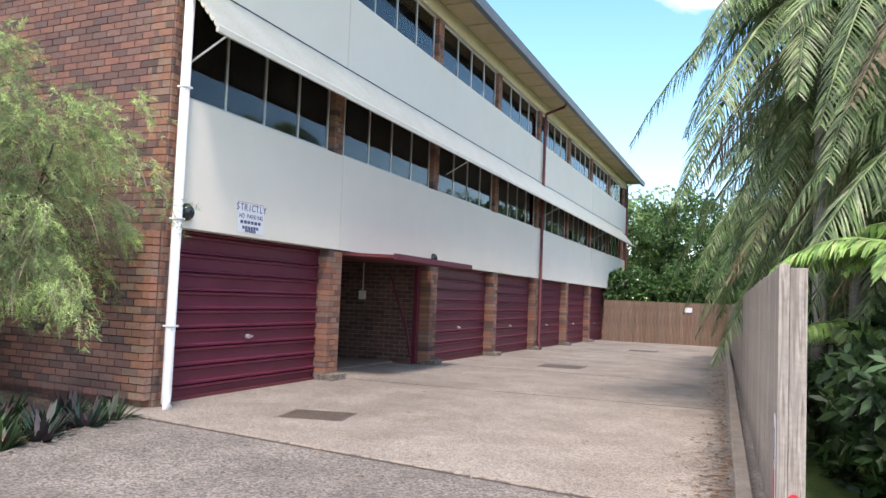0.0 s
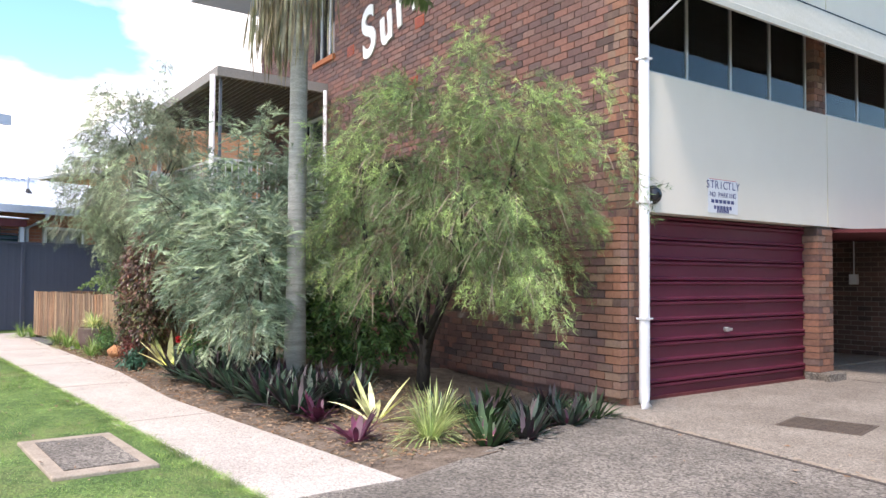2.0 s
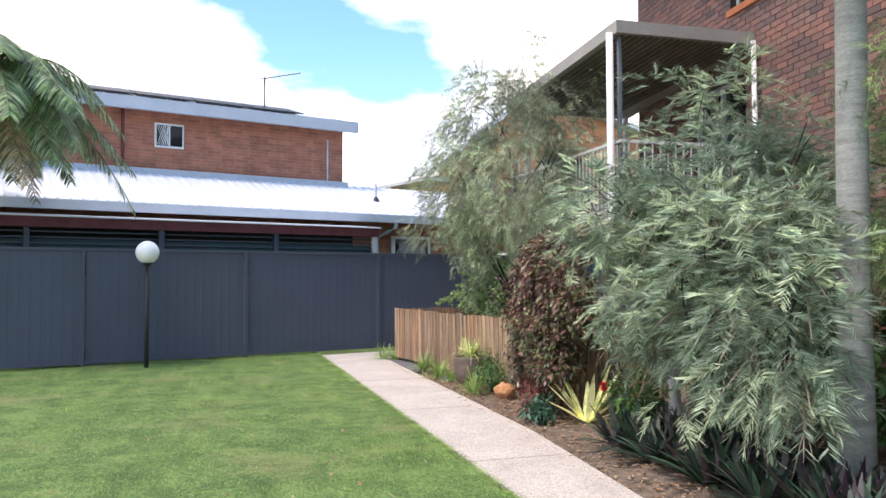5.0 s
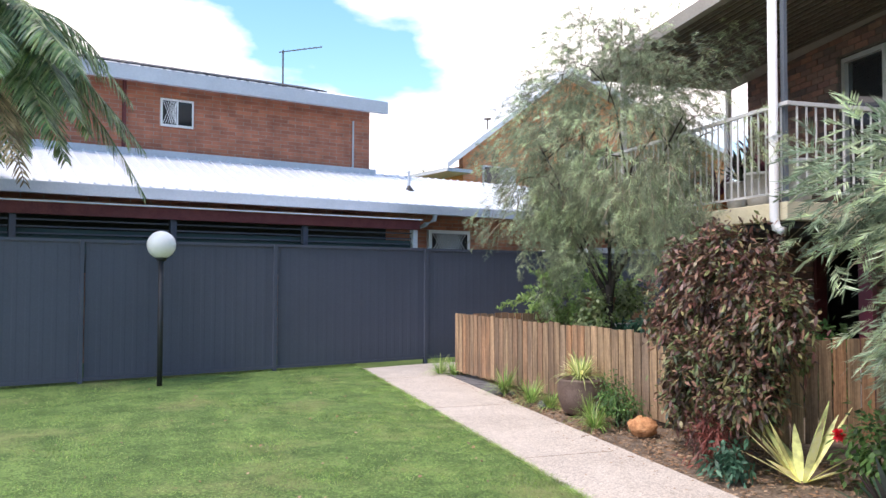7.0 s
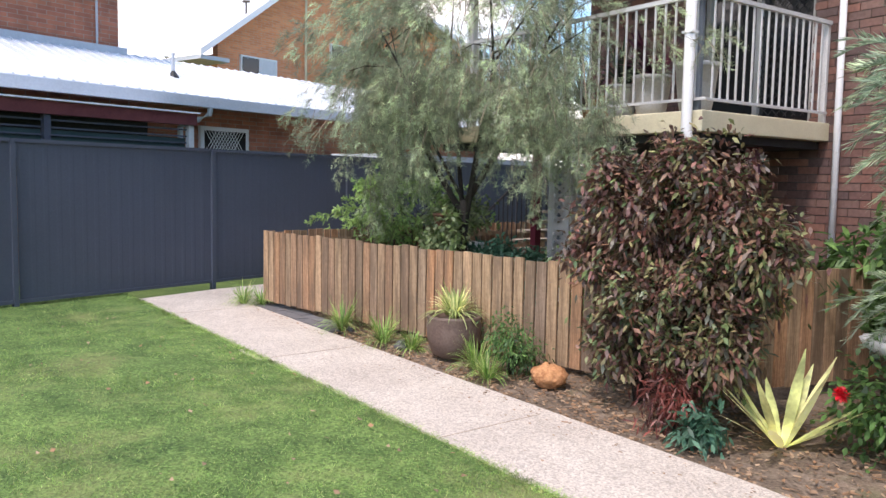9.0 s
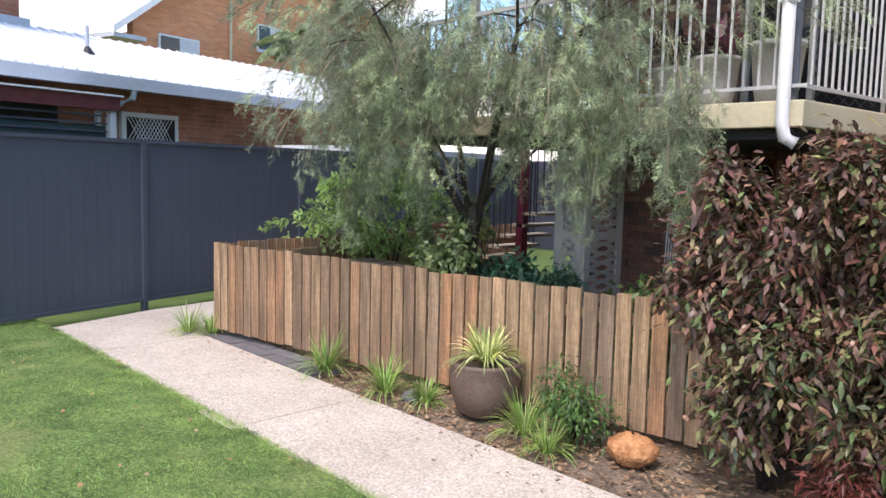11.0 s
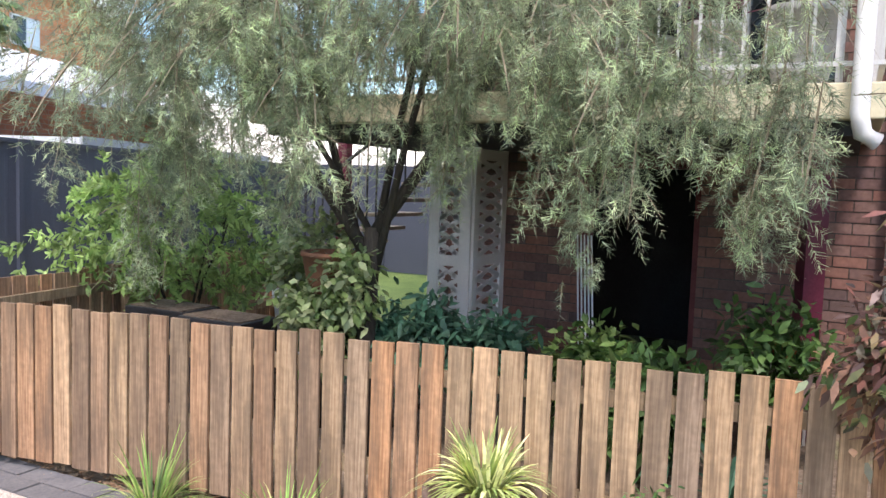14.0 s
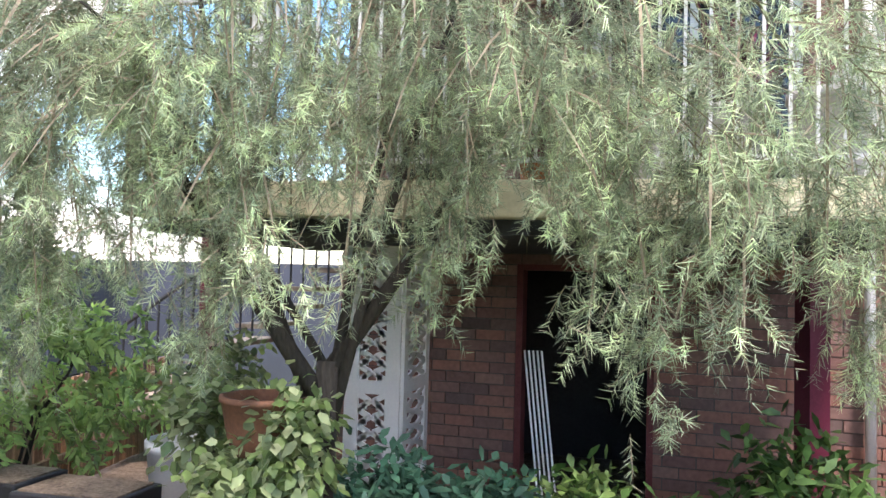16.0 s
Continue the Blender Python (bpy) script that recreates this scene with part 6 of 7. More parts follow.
leaf_bush("creeper", [((-16.82, 4.88, 1.12), (.12, .12, .24), M["creeper"]), ((-17.1, 4.85, .9), (.14, .12, .15), M["creeper"]), ((-16.95, 4.9, .75), (.18, .14, .15), M["creeper"]), ((-17.35, 5.1, 1.1), (.2, .2, .24)), ((-17.7, 5.8, 1.25), (.3, .25, .3))], M["creeper"], (-17.3, 5.3, 0), "round-leaved creeper in a pot behind the picket fence", "plant", 59, .06, .05, 120)
leaf_bush("tall_shrub", [((-12.3, 6.6, 1.2), (.45, .5, .6)), ((-12.9, 6.3, .9), (.4, .4, .4))], M["green"], (-12.5, 6.6, 0), "green broad-leaved plant beside the brick wall", "bush", 60, .17, .055, 130)
leaf_bush("ferny_plant", [((-14.75, 4.0, .32), (.15, .12, .2)), ((-14.6, 4.02, .2), (.15, .12, .14))], M["green"], (-14.7, 4.0, 0), "green ferny plant before the picket fence", "plant", 61, .045, .016, 130)
leaf_bush("seedling", [((-12.62, 3.86, .1), (.12, .12, .08))], M["blue_green"], (-12.62, 3.86, 0), "small dark green seedling in the garden bed", "plant", 62, .08, .03, 60)
leaf_bush("dried_plant", [((-12.9, 3.9, .22), (.19, .13, .2))], M["red_twig"], (-12.9, 3.92, 0), "dried dark red drooping plant in the garden bed", "plant", 63, .08, .014, 160)
leaf_bush("flowering_plant", [((-11.8, 4.55, .3), (.35, .3, .3))], M["green"], (-11.8, 4.6, 0), "green flowering plant with a red bloom", "plant", 64, .06, .035, 180)
fl = thing("red_flower", (-11.95, 4.27, .42), "single red bloom above green leaves", "flower")
rng = np.random.default_rng(9)
w = unit(rng.normal(0, 1, (60, 3)) + np.array([0, 0, .5]))
blades("petals", np.tile([[-11.95, 4.27, .42]], (60, 1)), w, unit(np.cross(w, [0.1, 0, 1])), .055, .035, M["flower"], .1, 2, fl)


def rosette(name, at, count, length, width, mat, label, category, lean=.75, bend=.35, seed=1, mat2=None, segs=5):
    t = thing(name, at, label, category)
    rng = np.random.default_rng(seed)
    a = rng.uniform(0, 2 * math.pi, count)
    up = rng.uniform(.25, 1.0, count)
    way = unit(np.stack([np.cos(a) * lean * (1.15 - up * .6), np.sin(a) * lean * (1.15 - up * .6), up + .25 * min(bend, 1)], 1))
    side = unit(np.cross(way, np.array([0, 0, 1.0])))
    root = np.array(at) + np.stack([np.cos(a), np.sin(a), a * 0], 1) * .03
    size = length * rng.uniform(.65, 1.1, count)
    if name in ("agave", "bromeliad"):
        for i in range(count):
            blades("leaf", root[i:i + 1], way[i:i + 1], side[i:i + 1], size[i:i + 1], width, mat, bend * (1.25 - up[i:i + 1]), segs, t)
        return t
    blades("leaves", root, way, side, size, width, mat, bend * (1.25 - up), segs, t)
    if mat2:
        blades("leaf_centres", root + np.array([0, 0, .004]) - np.array([0, 0.004, 0]), way, side, length * rng.uniform(.55, .9, count), width * .35, mat2, bend * (1.25 - up), segs, t)
    return t


rosette("agave", (-12.3, 4.25, 0), 17, .66, .078, M["variegated"], "variegated yellow-green agave in the garden bed", "plant", .75, .1, 2)
rosette("agave", (-7.0, 4.45, -.02), 13, .60, .060, M["variegated"], "variegated green and cream agave in the garden bed", "plant", .95, .35, 3)
rosette("bromeliad", (-7.35, 4.05, -.02), 26, .32, .05, M["purple"], "small purple bromeliad in the garden bed", "plant", .8, .35, 4)
rosette("bromeliad", (-6.35, 3.88, -.02), 30, .36, .05, M["purple"], "small purple bromeliad in the garden bed", "plant", .8, .35, 8)
rosette("grass_tuft", (-6.05, 4.4, -.02), 190, .60, .010, M["spider"], "light green strappy grass tuft in the garden bed", "plant", .75, .6, 5)
rosette("grass_tuft", (-6.5, 4.8, -.02), 150, .55, .010, M["spider"], "light green strappy grass tuft in the garden bed", "plant", .75, .6, 15)
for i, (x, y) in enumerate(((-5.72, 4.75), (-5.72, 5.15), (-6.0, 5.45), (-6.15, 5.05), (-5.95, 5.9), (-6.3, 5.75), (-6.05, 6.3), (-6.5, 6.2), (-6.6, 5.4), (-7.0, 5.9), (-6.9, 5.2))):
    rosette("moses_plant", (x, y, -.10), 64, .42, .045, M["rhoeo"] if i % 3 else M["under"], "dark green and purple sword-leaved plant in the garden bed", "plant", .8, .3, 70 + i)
    rosette("moses_shoot", (x, y, -.08), 12, .2, .05, M["purple"], "purple heart of a sword-leaved plant", "plant", .6, .2, 60 + i)
for i in range(40):
    x, y = -11.9 + (i % 20) * .235 + .07 * (i % 2), 3.98 + .42 * (i // 20) + .12 * (i % 3)
    if x > -7.5 or x < -11.2:
        continue
    rosette("moses_plant", (x, y, 0), 52, .50, .05, M["rhoeo"], "dark green sword-leaved plant in the garden bed", "plant", .85, .3, 90 + i)
for i, (x, y, r) in enumerate(((-19.45, 3.45, .38), (-17.15, 3.68, .42), (-16.35, 3.72, .40), (-14.98, 3.86, .34), (-15.95, 3.80, .24), (-14.65, 3.72, .24), (-19.25, 3.62, .3))):
    rosette("grass_tuft", (x, y, 0), 150, r * 1.3, .008, M["grass"], "thin green grass tuft along the picket fence", "plant", .65, .8, 120 + i)
for i, (x, y, l_) in enumerate(((-15.0, 5.6, .7), (-14.6, 5.2, .6))):
    rosette("spider_lily", (x, y, .1), 26, l_, .035, M["blue_green"], "arching pale green lily behind the picket fence", "plant", .6, .7, 140 + i)
rosette("leafy_plant", (-18.7, 5.0, .3), 14, .5, .12, M["lime"], "bright broad-leaved plant behind the picket fence", "plant", .6, .5, 150)
rosette("leafy_plant", (-15.3, 5.9, .35), 10, .45, .13, M["lime"], "bright broad-leaved plant behind the picket fence", "plant", .7, .5, 151)

# potted spider plant
pp = thing("plant_pot", (-15.47, 3.96, 0), "round brown glazed pot before the picket fence", "pot")
part("bowl", Solid().lathe((-15.47, 3.96, 0), [(.13, 0), (.20, .04), (.245, .16), (.262, .30), (.255, .36), (.262, .38), (.262, .405), (.235, .405), (.225, .35)], 32), M["pot"], pp, smooth=True)
part("soil", Solid().lathe((-15.47, 3.96, .32), [(.22, 0), (.2, .03), (.02, .04)], 16), M["soil"], pp)
rosette("spider_plant", (-15.47, 3.96, .38), 210, .42, .014, M["spider"], "bushy variegated spider plant in the brown pot", "plant", .62, .75, 160)
rosette("spider_plant", (-15.42, 3.93, .40), 40, .44, .018, M["variegated"], "yellow spider plant shoots in the brown pot", "plant", .6, .7, 161)

rk = thing("rock", (-14.25, 4.0, 0), "orange pitted garden rock beside the picket fence", "rock")
s = Solid()
for i in range(13):
    for k in range(22):
        a, b = math.pi * (i + .3) / 12.8, 2 * math.pi * k / 22
        d = Vector((math.sin(a) * math.cos(b), math.sin(a) * math.sin(b), math.cos(a)))
        r = 1 + .22 * noise.noise(d * 2.2) + .12 * noise.noise(d * 7)
        s.v.append((-14.22 + .16 * d.x * r, 4.02 + .13 * d.y * r, .08 + .10 * d.z * r))
for i in range(12):
    for k in range(22):
        s.f.append((i * 22 + k, (i + 1) * 22 + k, (i + 1) * 22 + (k + 1) % 22, i * 22 + (k + 1) % 22))
part("stone", s, M["rock"], rk, smooth=True)
for x, y, r in ((-16.1, 3.8, .09), (-13.0, 4.1, .06), (-18.95, 3.9, .06)):
    alone("stone", Solid().lathe((x, y, -.02), [(r, 0), (r * 1.05, r * .4), (r * .7, r * .85), (r * .2, r)], 9), M["slate"], "small grey garden stone in the bed", "stone", smooth=True)

bb = thing("bird_bath", (-11.97, 5.1, 0), "white fluted concrete bird bath in the garden bed", "bird bath")
bx, by = -11.97, 5.1
part("pedestal", Solid().lathe((bx, by, 0), [(.16, 0), (.16, .05), (.10, .10), (.065, .2), (.06, .38), (.09, .47), (.07, .52)], 20), M["white"], bb, smooth=True)
s, n_ = Solid(), 48
prof = [(.07, .52), (.16, .55), (.24, .60), (.27, .66), (.245, .665), (.2, .61), (.02, .59)]
for r, h in prof:
    for k in range(n_):
        f_ = 1 + .035 * math.cos(k * math.pi * 2 / 4) * (r > .2)
        s.v.append((bx + r * f_ * math.cos(2 * math.pi * k / n_), by + r * f_ * math.sin(2 * math.pi * k / n_), h))
for i in range(len(prof) - 1):
    for k in range(n_):
        s.f.append((i * n_ + k, i * n_ + (k + 1) % n_, (i + 1) * n_ + (k + 1) % n_, (i + 1) * n_ + k))
part("basin", s, M["white"], bb, smooth=True)


def round_pot(x, y, z, r, h, mat, label, name="plant_pot"):
    t = thing(name, (x, y, z), label, "pot")
    part("bowl", Solid().lathe((x, y, z), [(r * .7, 0), (r * .85, h * .3), (r, h * .9), (r * 1.05, h * .9), (r * 1.05, h), (r * .9, h), (r * .85, h * .8)], 24), mat, t, smooth=True)
    part("soil", Solid().lathe((x, y, z + h * .76), [(r * .84, 0), (r * .5, .01), (.01, .015)], 16), M["soil"], t)


round_pot(-15.35, 6.0, 2.33, .17, .36, M["pot_grey"], "tall pale grey pot on the balcony")
round_pot(-14.95, 6.0, 2.33, .19, .42, M["pot_grey"], "ribbed pale grey pot on the balcony")
round_pot(-14.45, 6.05, 2.33, .2, .5, M["pot_grey"], "large ribbed grey pot on the balcony")
round_pot(-16.6, 6.0, 2.33, .22, .26, M["black"], "low black pot on the balcony")
for i, (x, z, l_) in enumerate(((-16.6, 2.6, .6), (-15.9, 2.5, .6), (-15.35, 2.7, .5), (-14.95, 2.75, .6), (-16.9, 2.5, .5))):
    rosette("balcony_plant", (x, 6.05, z), 46, l_, .06, M["purple"] if i % 2 else M["rhoeo"], "dark purple-leaved plant in a pot on the balcony", "plant", .6, .4, 170 + i)
round_pot(-15.9, 6.2, 2.33, .18, .3, M["terracotta"], "terracotta pot on the balcony")
round_pot(-14.45, 6.9, .55, .13, .16, M["terracotta"], "terracotta pot on a white stand under the balcony")
stnd = thing("plant_stand", (-14.45, 6.9, .1), "small white metal plant stand under the balcony", "plant stand")
part("top", Solid().box((-14.62, 6.73, .52), (-14.28, 7.07, .548)), M["white"], stnd)
for dx in (-.15, .13):
    for dy in (-.15, .13):
        part("leg", Solid().box((-14.45 + dx, 6.9 + dy, 0), (-14.43 + dx, 6.92 + dy, .52)), M["white"], stnd)
for x, y in ((-18.75, 5.35), (-18.1, 5.25)):
    t = thing("planter_box", (x, y, 0), "black rectangular planter box behind the picket fence", "planter")
    part("box", Solid().box((x - .3, y - .2, .3), (x + .3, y + .2, .72)), M["black"], t, bevel=.01)
    part("soil", Solid().box((x - .27, y - .17, .7205), (x + .27, y + .17, .73)), M["soil"], t)
    part("stand", Solid().box((x - .28, y - .18, 0), (x + .28, y + .18, .2995)), M["black"], t)
round_pot(-17.95, 5.95, .3, .24, .55, M["white"], "white pot behind the picket fence")
alone("pot_plinth", Solid().box((-18.15, 5.75, 0), (-17.75, 6.15, .298)), M["kerb"], "concrete block under the white pot", "plinth")
hp = round_pot(-17.02, 5.02, 1.02, .2, .26, M["rust_pot"], "brown hanging pot with creeper")
cl = thing("clothes_frame", (-15.9, 6.9, 0), "folded white wire clothes airer leaning by the doorway", "clothes airer")
for i in range(5):
    part("tube", Solid().tube([(-15.95 + .03 * i, 6.9, 0.05), (-16.15 + .03 * i, 7.3, 1.35)], .008, 6), M["white"], cl)
part("cross_tube", Solid().tube([(-15.97, 6.92, .15), (-15.80, 6.92, .15)], .008, 6), M["white"], cl)

# bark chips on the bed
cs = Solid()
rng = random.Random(8)
for i in range(9000):
    x = rng.uniform(-19.2, -5.6)
    y = rng.uniform(3.38, 3.9 + max(0, min(1.0, (x + 19.4) * .16)) if x < -12.6 else 6.0)
    if x > -6.8 and y > 5.0 + 0:
        continue
    if x > -5.2 - .24 * (y - 3.5):
        continue
    z = bed_z(x, y) + rng.uniform(-.028, .0)
    l_, w_, a = rng.uniform(.008, .03), rng.uniform(.004, .012), rng.uniform(0, 6.28)
    c_, s_ = math.cos(a), math.sin(a)
    q = [(-l_, -w_), (l_, -w_ * .6), (l_ * .8, w_), (-l_ * .9, w_ * .7)]
    tz = [rng.uniform(0, .014) for _ in q]
    top = [(x + u * c_ - v * s_, y + u * s_ + v * c_, z + .004 + h) for (u, v), h in zip(q, tz)]
    cs.add(top + [(px2, py2, pz2 - .004) for px2, py2, pz2 in top], [(0, 1, 2, 3), (0, 4, 5, 1), (1, 5, 6, 2), (2, 6, 7, 3), (3, 7, 4, 0)])
tagged(part("bark_chips", cs, M["chips"]), "scattered bark chips and dry leaves on the garden bed", "mulch", "", "stuff")
cs = Solid()
for i in range(1700):
    y = 5.3 + 24 * rng.random() ** 1.5
    x = fence_x(y) - .27 - abs(rng.gauss(0, .16)) if rng.random() < .92 else rng.uniform(-5, -1)
    a, l_ = rng.uniform(0, 6.28), rng.uniform(.012, .035)
    z = drive_z(y) + .003
    pts = [(x + l_ * math.cos(a + b), y + l_ * .6 * math.sin(a + b), z + rng.uniform(0, .012)) for b in (0, 1.6, 3.1, 4.7)]
    cs.add(pts, [(0, 1, 2, 3)])
tagged(part("fallen_leaves", cs, M["chips"]), "dry fallen leaves along the driveway kerb", "leaves", "", "stuff")


cs = Solid()
for i in range(260):
    x, y = rng.uniform(-19, -5.3), 2.4 - abs(rng.gauss(0, 2.2))
    a, l_ = rng.uniform(0, 6.28), rng.uniform(.012, .035)
    pts = [(x + l_ * math.cos(a + b), y + l_ * .5 * math.sin(a + b), .035 + rng.uniform(0, .02)) for b in (0, 1.6, 3.1, 4.7)]
    cs.add(pts, [(0, 1, 2, 3)])
for i in range(300):
    x, y = rng.uniform(-19, -5.3), 3.45 - abs(rng.gauss(0, .25))
    a, l_ = rng.uniform(0, 6.28), rng.uniform(.006, .018)
    pts = [(x + l_ * math.cos(a + b), y + l_ * .5 * math.sin(a + b), .004 + rng.uniform(0, .006)) for b in (0, 1.6, 3.1, 4.7)]
    cs.add(pts, [(0, 1, 2, 3)])
tagged(part("lawn_leaves", cs, M["chips"]), "dry fallen leaves on lawn and path", "leaves", "", "stuff")


# ---- palms ----
def frond(t, base, aim, length, droop, mat, seed, name="frond", leaflets=96, leaf=.55, width=.032):
    """A feather palm leaf: a bent stalk and leaflets on both sides that hang."""
    rng = np.random.default_rng(seed)
    aim = np.array(Vector(aim).normalized())
    tt = np.linspace(0, 1, 9)
    c = np.array(base) + aim * length * tt[:, None] + np.array([0, 0, -1.0]) * droop * length * (tt[:, None] ** 2.1)
    f = part(name, Solid().tube([tuple(q) for q in c], [.022 * (1 - .8 * q) + .003 for q in tt], 5), mat, t, smooth=True)
    u = np.linspace(.14, .99, leaflets)
    k = np.clip((u * 8).astype(int), 0, 7)
    fr2 = (u * 8 - k)[:, None]
    root = c[k] * (1 - fr2) + c[k + 1] * fr2
    d = unit(c[k + 1] - c[k])
    sd = unit(np.cross(d, np.array([0, 0, 1.0])))
    R, W, S, L_ = [], [], [], []
    for sg_ in (1, -1):
        w = unit(sd * sg_ * .85 + d * .55 + np.array([0, 0, -.22]) + rng.normal(0, .10, (leaflets, 3)))
        R.append(root)
        W.append(w)
        S.append(unit(np.cross(w, np.cross(d, sd * sg_) + rng.normal(0, .15, (leaflets, 3)))))
        L_.append(leaf * (np.sin(math.pi * (u * .80 + .17)) * .85 + .15))
    blades("feather", np.concatenate(R), np.concatenate(W), np.concatenate(S), np.concatenate(L_), width, mat, .38, 4, f)
    return f


def palm(x, y, z, h, r, fronds, length, mat, label, seed, up=.7, leaf=.55, dead=0, lean=(0, 0), name="palm", width=.042, low=-.2, sag=1.0):
    t = thing(name, (x, y, z), label, "palm")
    rr = random.Random(seed)
    pts = [(x + lean[0] * q * q, y + lean[1] * q * q, z + h * q) for q in (0, .33, .66, 1)]
    part("trunk", Solid().tube(pts, [r * 1.25, r, r * .95, r * .85], 14), M["palm_bark"], t, smooth=True)
    top = pts[-1]
    part("crownshaft", Solid().tube([top, (top[0], top[1], top[2] + .55)], [r * 1.0, r * .55], 12), M["green"], t, smooth=True)
    for i in range(fronds):
        a = i * 2.4 + rr.uniform(-.3, .3)
        e = up * (1 - i / fronds) * 1.5 + low + rr.uniform(-.1, .1)
        frond(t, (top[0], top[1], top[2] + .5), (math.cos(a), math.sin(a), e), length * rr.uniform(.85, 1.1), rr.uniform(.42, .7) * sag, mat, seed * 50 + i, leaf=leaf, width=width)
    for i in range(dead):
        a = rr.uniform(0, 6.28)
        frond(t, (top[0], top[1], top[2] + .3), (math.cos(a), math.sin(a), -.7), length * .8, .5, M["dead"], seed * 70 + i, "dry_frond", 34, leaf * .8)
    return t


pb_ = palm(-8.95, 4.6, -.05, 4.9, .105, 9, 2.3, M["palm"], "slender grey-trunked palm in the garden bed with hanging seed strands", 1, .9, .5, lean=(.12, -.05))
rng = np.random.default_rng(77)
for cx, cy in ((-9.35, 4.55), (-8.35, 4.35), (-9.1, 4.3)):
    n = 95
    root = np.stack([rng.normal(cx, .16, n), rng.normal(cy, .14, n), rng.uniform(4.15, 4.85, n)], 1)
    w = unit(np.stack([rng.normal(0, .06, n), rng.normal(0, .06, n), -np.ones(n)], 1))
    blades("seed_strand", root, w, unit(np.cross(w, rng.normal(0, 1, (n, 3)))), rng.uniform(.35, .75, n), .028, M["seed"], 0, 3, pb_)
    part("stalk", Solid().tube([(-8.85, 4.55, 4.75), (cx, cy, 4.95), (cx, cy, 4.6)], .015, 6), M["seed"], pb_)
palm(-19.75, -3.45, 0, 4.7, .13, 34, 2.3, M["palm"], "green palm with arching fronds by the steel fence", 2, .75, .6, 2, width=.03, low=-.3, sag=1.35)
# palms and ferns behind the paling fence
for i, (x, y, h, ln, dd) in enumerate(((0.75, 11.2, 5.0, 2.7, 1), (1.5, 13.4, 6.0, 2.8, 1), (2.0, 9.8, 5.3, 2.6, 0), (1.3, 12.5, 3.9, 3.0, 3), (0.9, 17.5, 4.2, 3.0, 3), (3.2, 11.0, 5.2, 3.2, 3), (2.4, 15.0, 6.2, 3.2, 3), (0.6, 23.0, 3.4, 2.8, 2), (2.1, 9.4, 3.0, 2.6, 0), (4.6, 13.5, 6.8, 3.4, 2), (1.2, 14.5, 2.4, 2.6, 1), (3.2, 8.8, 4.4, 2.8, 2), (1.3, 20.0, 5.6, 2.8, 2), (2.6, 12.2, 2.2, 2.6, 0), (1.9, 10.6, 4.6, 2.7, 2), (1.6, 16.2, 5.2, 3.0, 1))):
    palm(x, y, -.12, h, .09, 24, ln * .92, M["palm"], "tall green golden-cane palm behind the paling fence", 10 + i, 1.15, .5, dd + 2, width=.02, sag=1.9)
for i, (x, y, z, l_) in enumerate(((1.45, 7.7, 1.7, 1.8), (2.0, 8.9, 1.9, 1.9), (1.1, 9.8, 1.0, 1.4), (1.9, 7.0, .3, 1.5))):
    t = thing("tree_fern", (x, y, -.1), "bright green tree fern leaning over the paling fence", "fern")
    part("trunk", Solid().tube([(x, y, -.1), (x + .05, y, z)], [.11, .08], 10), M["bark"], t, smooth=True)
    rr = random.Random(i)
    for k in range(11):
        a = k * 2.4 + i
        frond(t, (x + .05, y, z), (math.cos(a), math.sin(a), .7 + rr.uniform(-.1, .25)), l_, .62, M["fern"], 900 + i * 20 + k, leaflets=66, leaf=.30, width=.034)
# Undergrowth whose leaf colour carries the shade between the palms.
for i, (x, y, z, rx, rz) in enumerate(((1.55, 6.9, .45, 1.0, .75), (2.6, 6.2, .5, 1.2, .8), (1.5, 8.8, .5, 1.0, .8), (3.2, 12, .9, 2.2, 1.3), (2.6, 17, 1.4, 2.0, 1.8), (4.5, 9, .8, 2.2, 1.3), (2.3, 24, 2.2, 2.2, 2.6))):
    brush_bush("garden_shrub", (x, y, z), (rx * .85, 2.2, rz), 1500, 200 + i, M["under"], (x, y, -.1), "green undergrowth behind the paling fence, darkened in colour for shade", "bush", 12, .16, .06, .25, .3, -.9, .05, 5, .4)
for i, (x, y) in enumerate(((-5.6, 36.2), (-3.2, 36.6), (-0.8, 36.0), (1.4, 33.0))):
    brush_bush("garden_shrub", (x, y, 1.6), (1.9, 1.0, 1.7), 1500, 240 + i, M["green"], (x, y, -.12), "dark green bush beyond the end fence", "bush", 12, .18, .07, .25, .3, -.95, .05, 5, .4)
# trees at the end of the driveway
def tree(x, y, h, r, seed, mat, label, count=3200, leaf=.16, width=.075):
    return brush_bush("tree", (x, y, h * .62), (r, r, h * .38), count, seed, mat, (x, y, -.2), label, "tree", 12, leaf, width, .4, .3, -.8, .16, 9, h * .25)


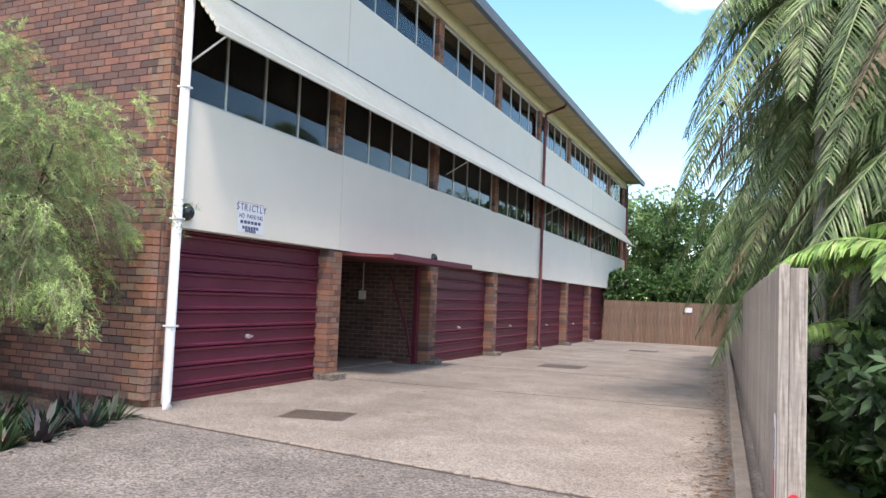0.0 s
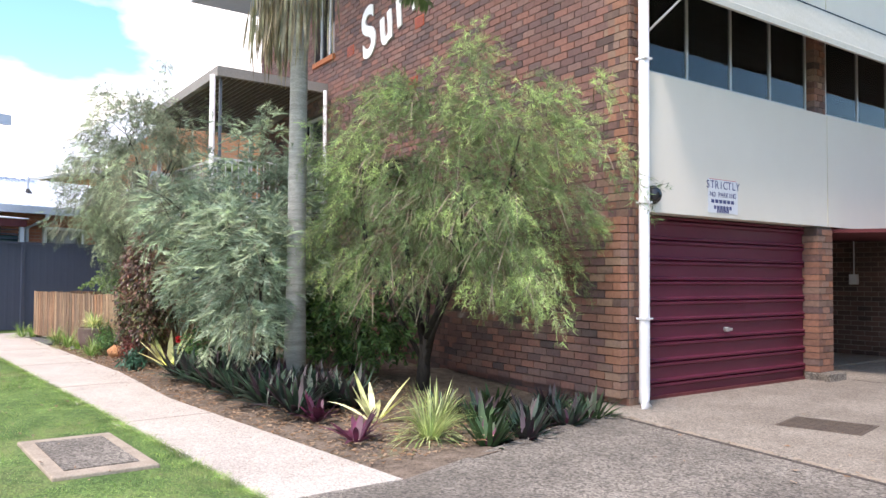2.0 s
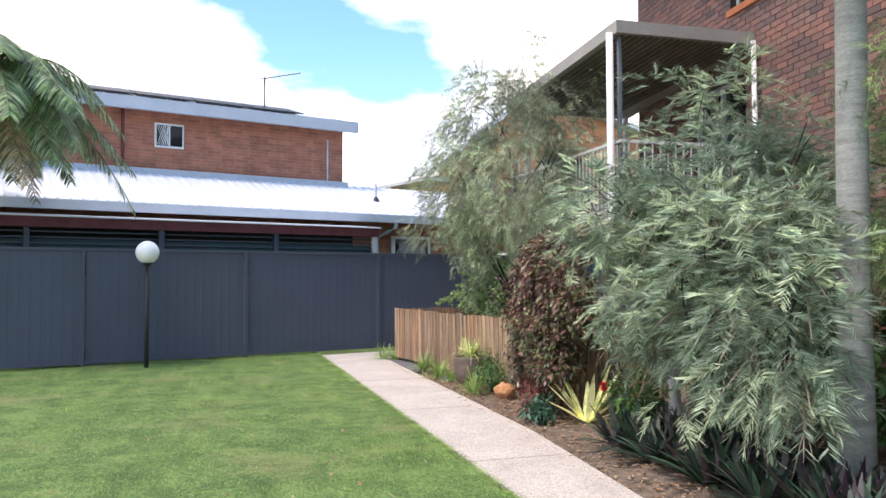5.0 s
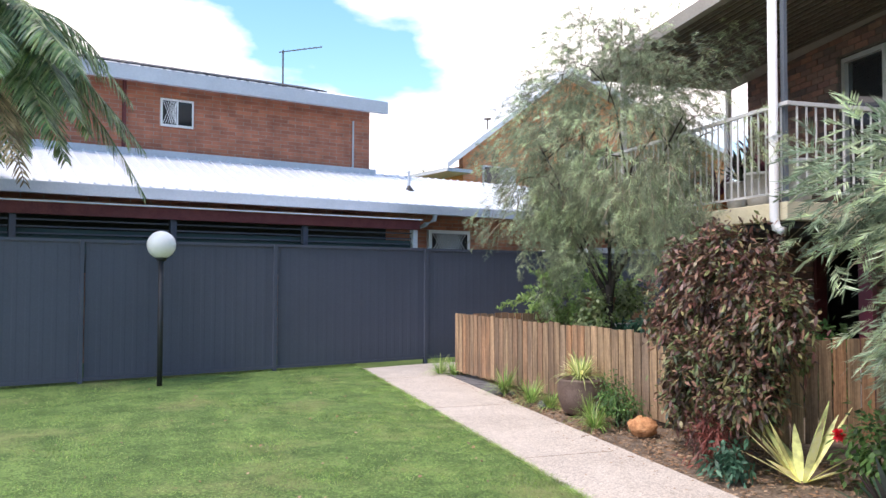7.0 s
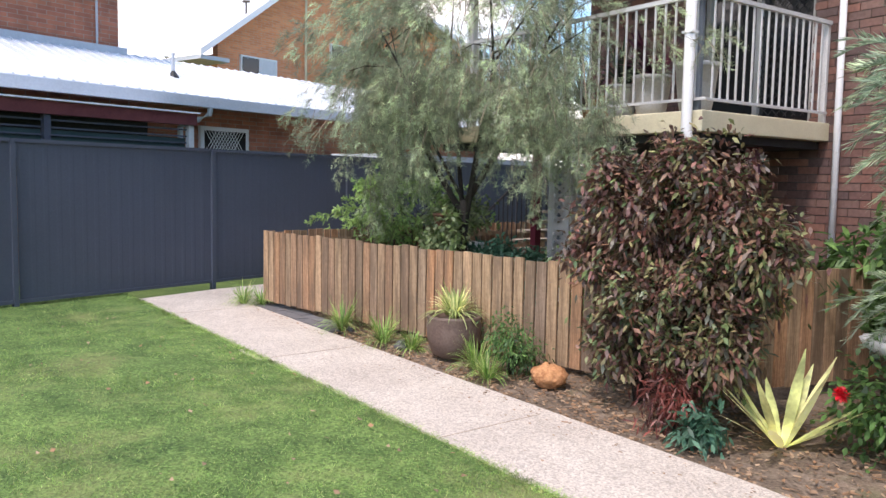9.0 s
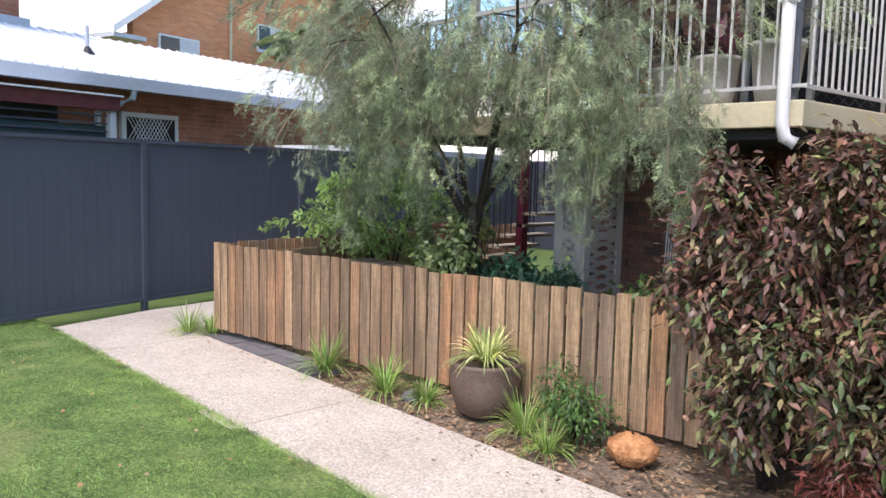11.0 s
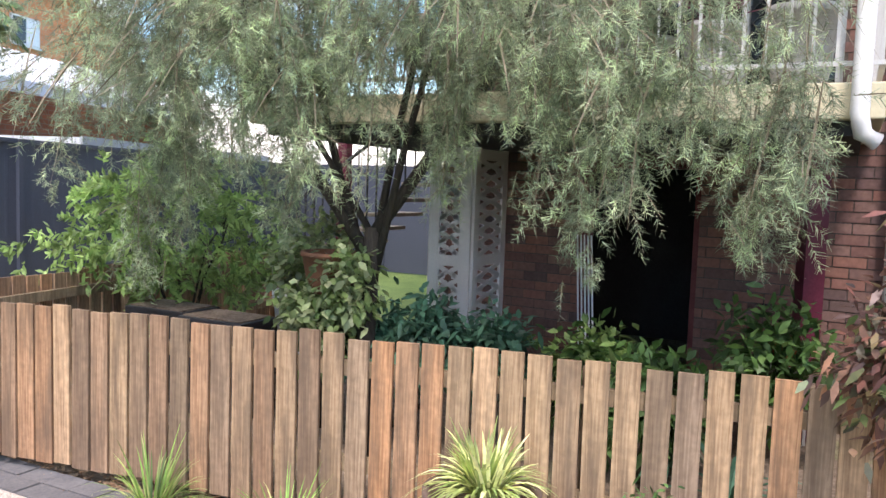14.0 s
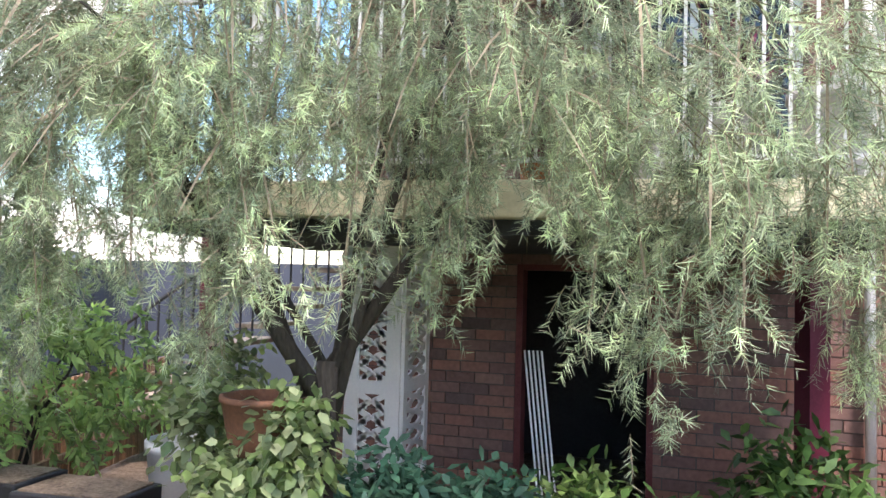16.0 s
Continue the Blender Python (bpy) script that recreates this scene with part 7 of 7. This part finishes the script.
tree(-3.5, 43, 7.5, 3.6, 301, M["green"], "leafy dark green tree beyond the end fence")
tree(-7.5, 46, 8.5, 3.6, 302, M["lime"], "light green tree beyond the end fence")
tree(0.6, 39.5, 7.0, 3.0, 303, M["green"], "leafy dark green tree beyond the end fence")
tree(-1.2, 37.3, 3.6, 2.2, 304, M["green"], "leafy dark green tree beyond the end fence")
tree(-42, 10, 6.2, 2.4, 305, M["green"], "small round green tree behind the houses", 700)
tree(-46, 3, 5.5, 2.6, 306, M["green"], "small round green tree behind the houses", 500)
palm(-37.5, 15.5, 0, 6.0, .15, 12, 1.8, M["palm"], "distant palm behind the houses", 40, .8, .5)

# ---- brickwork of the front wall, last ----
COURSE, BRICK = .086, .240
rng = random.Random(21)
shared = {}


def one_brick(length, mat):
    key = (round(length, 3), mat)
    if key not in shared:
        h, dpt = COURSE - .010, .10
        shared[key] = mesh_of("brick", Solid().box((0, -dpt, 0), (length, 0, h)), M[mat])
    return shared[key]


far = {"brick": Solid(), "brick_q": Solid()}
rows_ = int((TOPZ + .26) / COURSE)
made_parts = 0
rot = Matrix.Rotation(math.atan2(U.y, U.x), 4, "Z")
for r in range(rows_):
    z = -.26 + r * COURSE
    if z + COURSE > TOPZ:
        break
    u = -.0 if r % 2 == 0 else -.12
    while u < WLEN:
        u0, u1 = max(u, 0.0), min(u + BRICK - .010, WLEN)
        u += BRICK
        hits = [h for h in HOLES if u1 > h[0] and u0 < h[1] and z + COURSE * .5 > h[2] and z + COURSE * .5 < h[3]]
        for h in hits:
            if u0 < h[0]:
                u1 = min(u1, h[0])
            elif u1 > h[1]:
                u0 = max(u0, h[1])
            else:
                u1 = u0
        if u1 - u0 < .03:
            continue
        mat = "brick_q" if u0 < .13 or (u0 < .30 and r % 3 == 0) else "brick"
        nj = rng.uniform(-.002, .003)
        if made_parts < 300 and u0 < 3.2 and .0 < z < 2.2:
            o = part("brick", one_brick(u1 - u0, mat), None, front)
            c = gable_point(u0, nj, z)
            o.matrix_basis = Matrix.Translation(c) @ rot @ Matrix.Diagonal((1, -1, 1, 1))
            o.matrix_parent_inverse = Matrix.Translation(front.location).inverted()
            made_parts += 1
        else:
            gable_slab(far[mat], u0, u1, nj, nj - .10, z, z + COURSE - .010)
# corner return beside the downpipe
s = Solid()
brick_block(s, (-6.50, 7.065, -.26), (-6.194, 7.195, TOPZ), seed=99)
part("corner_bricks", s, M["brick_q"], front, kind="stuff")
part("bricks", far["brick"], M["brick"], front, kind="stuff")
part("corner_bricks", far["brick_q"], M["brick_q"], front, kind="stuff")
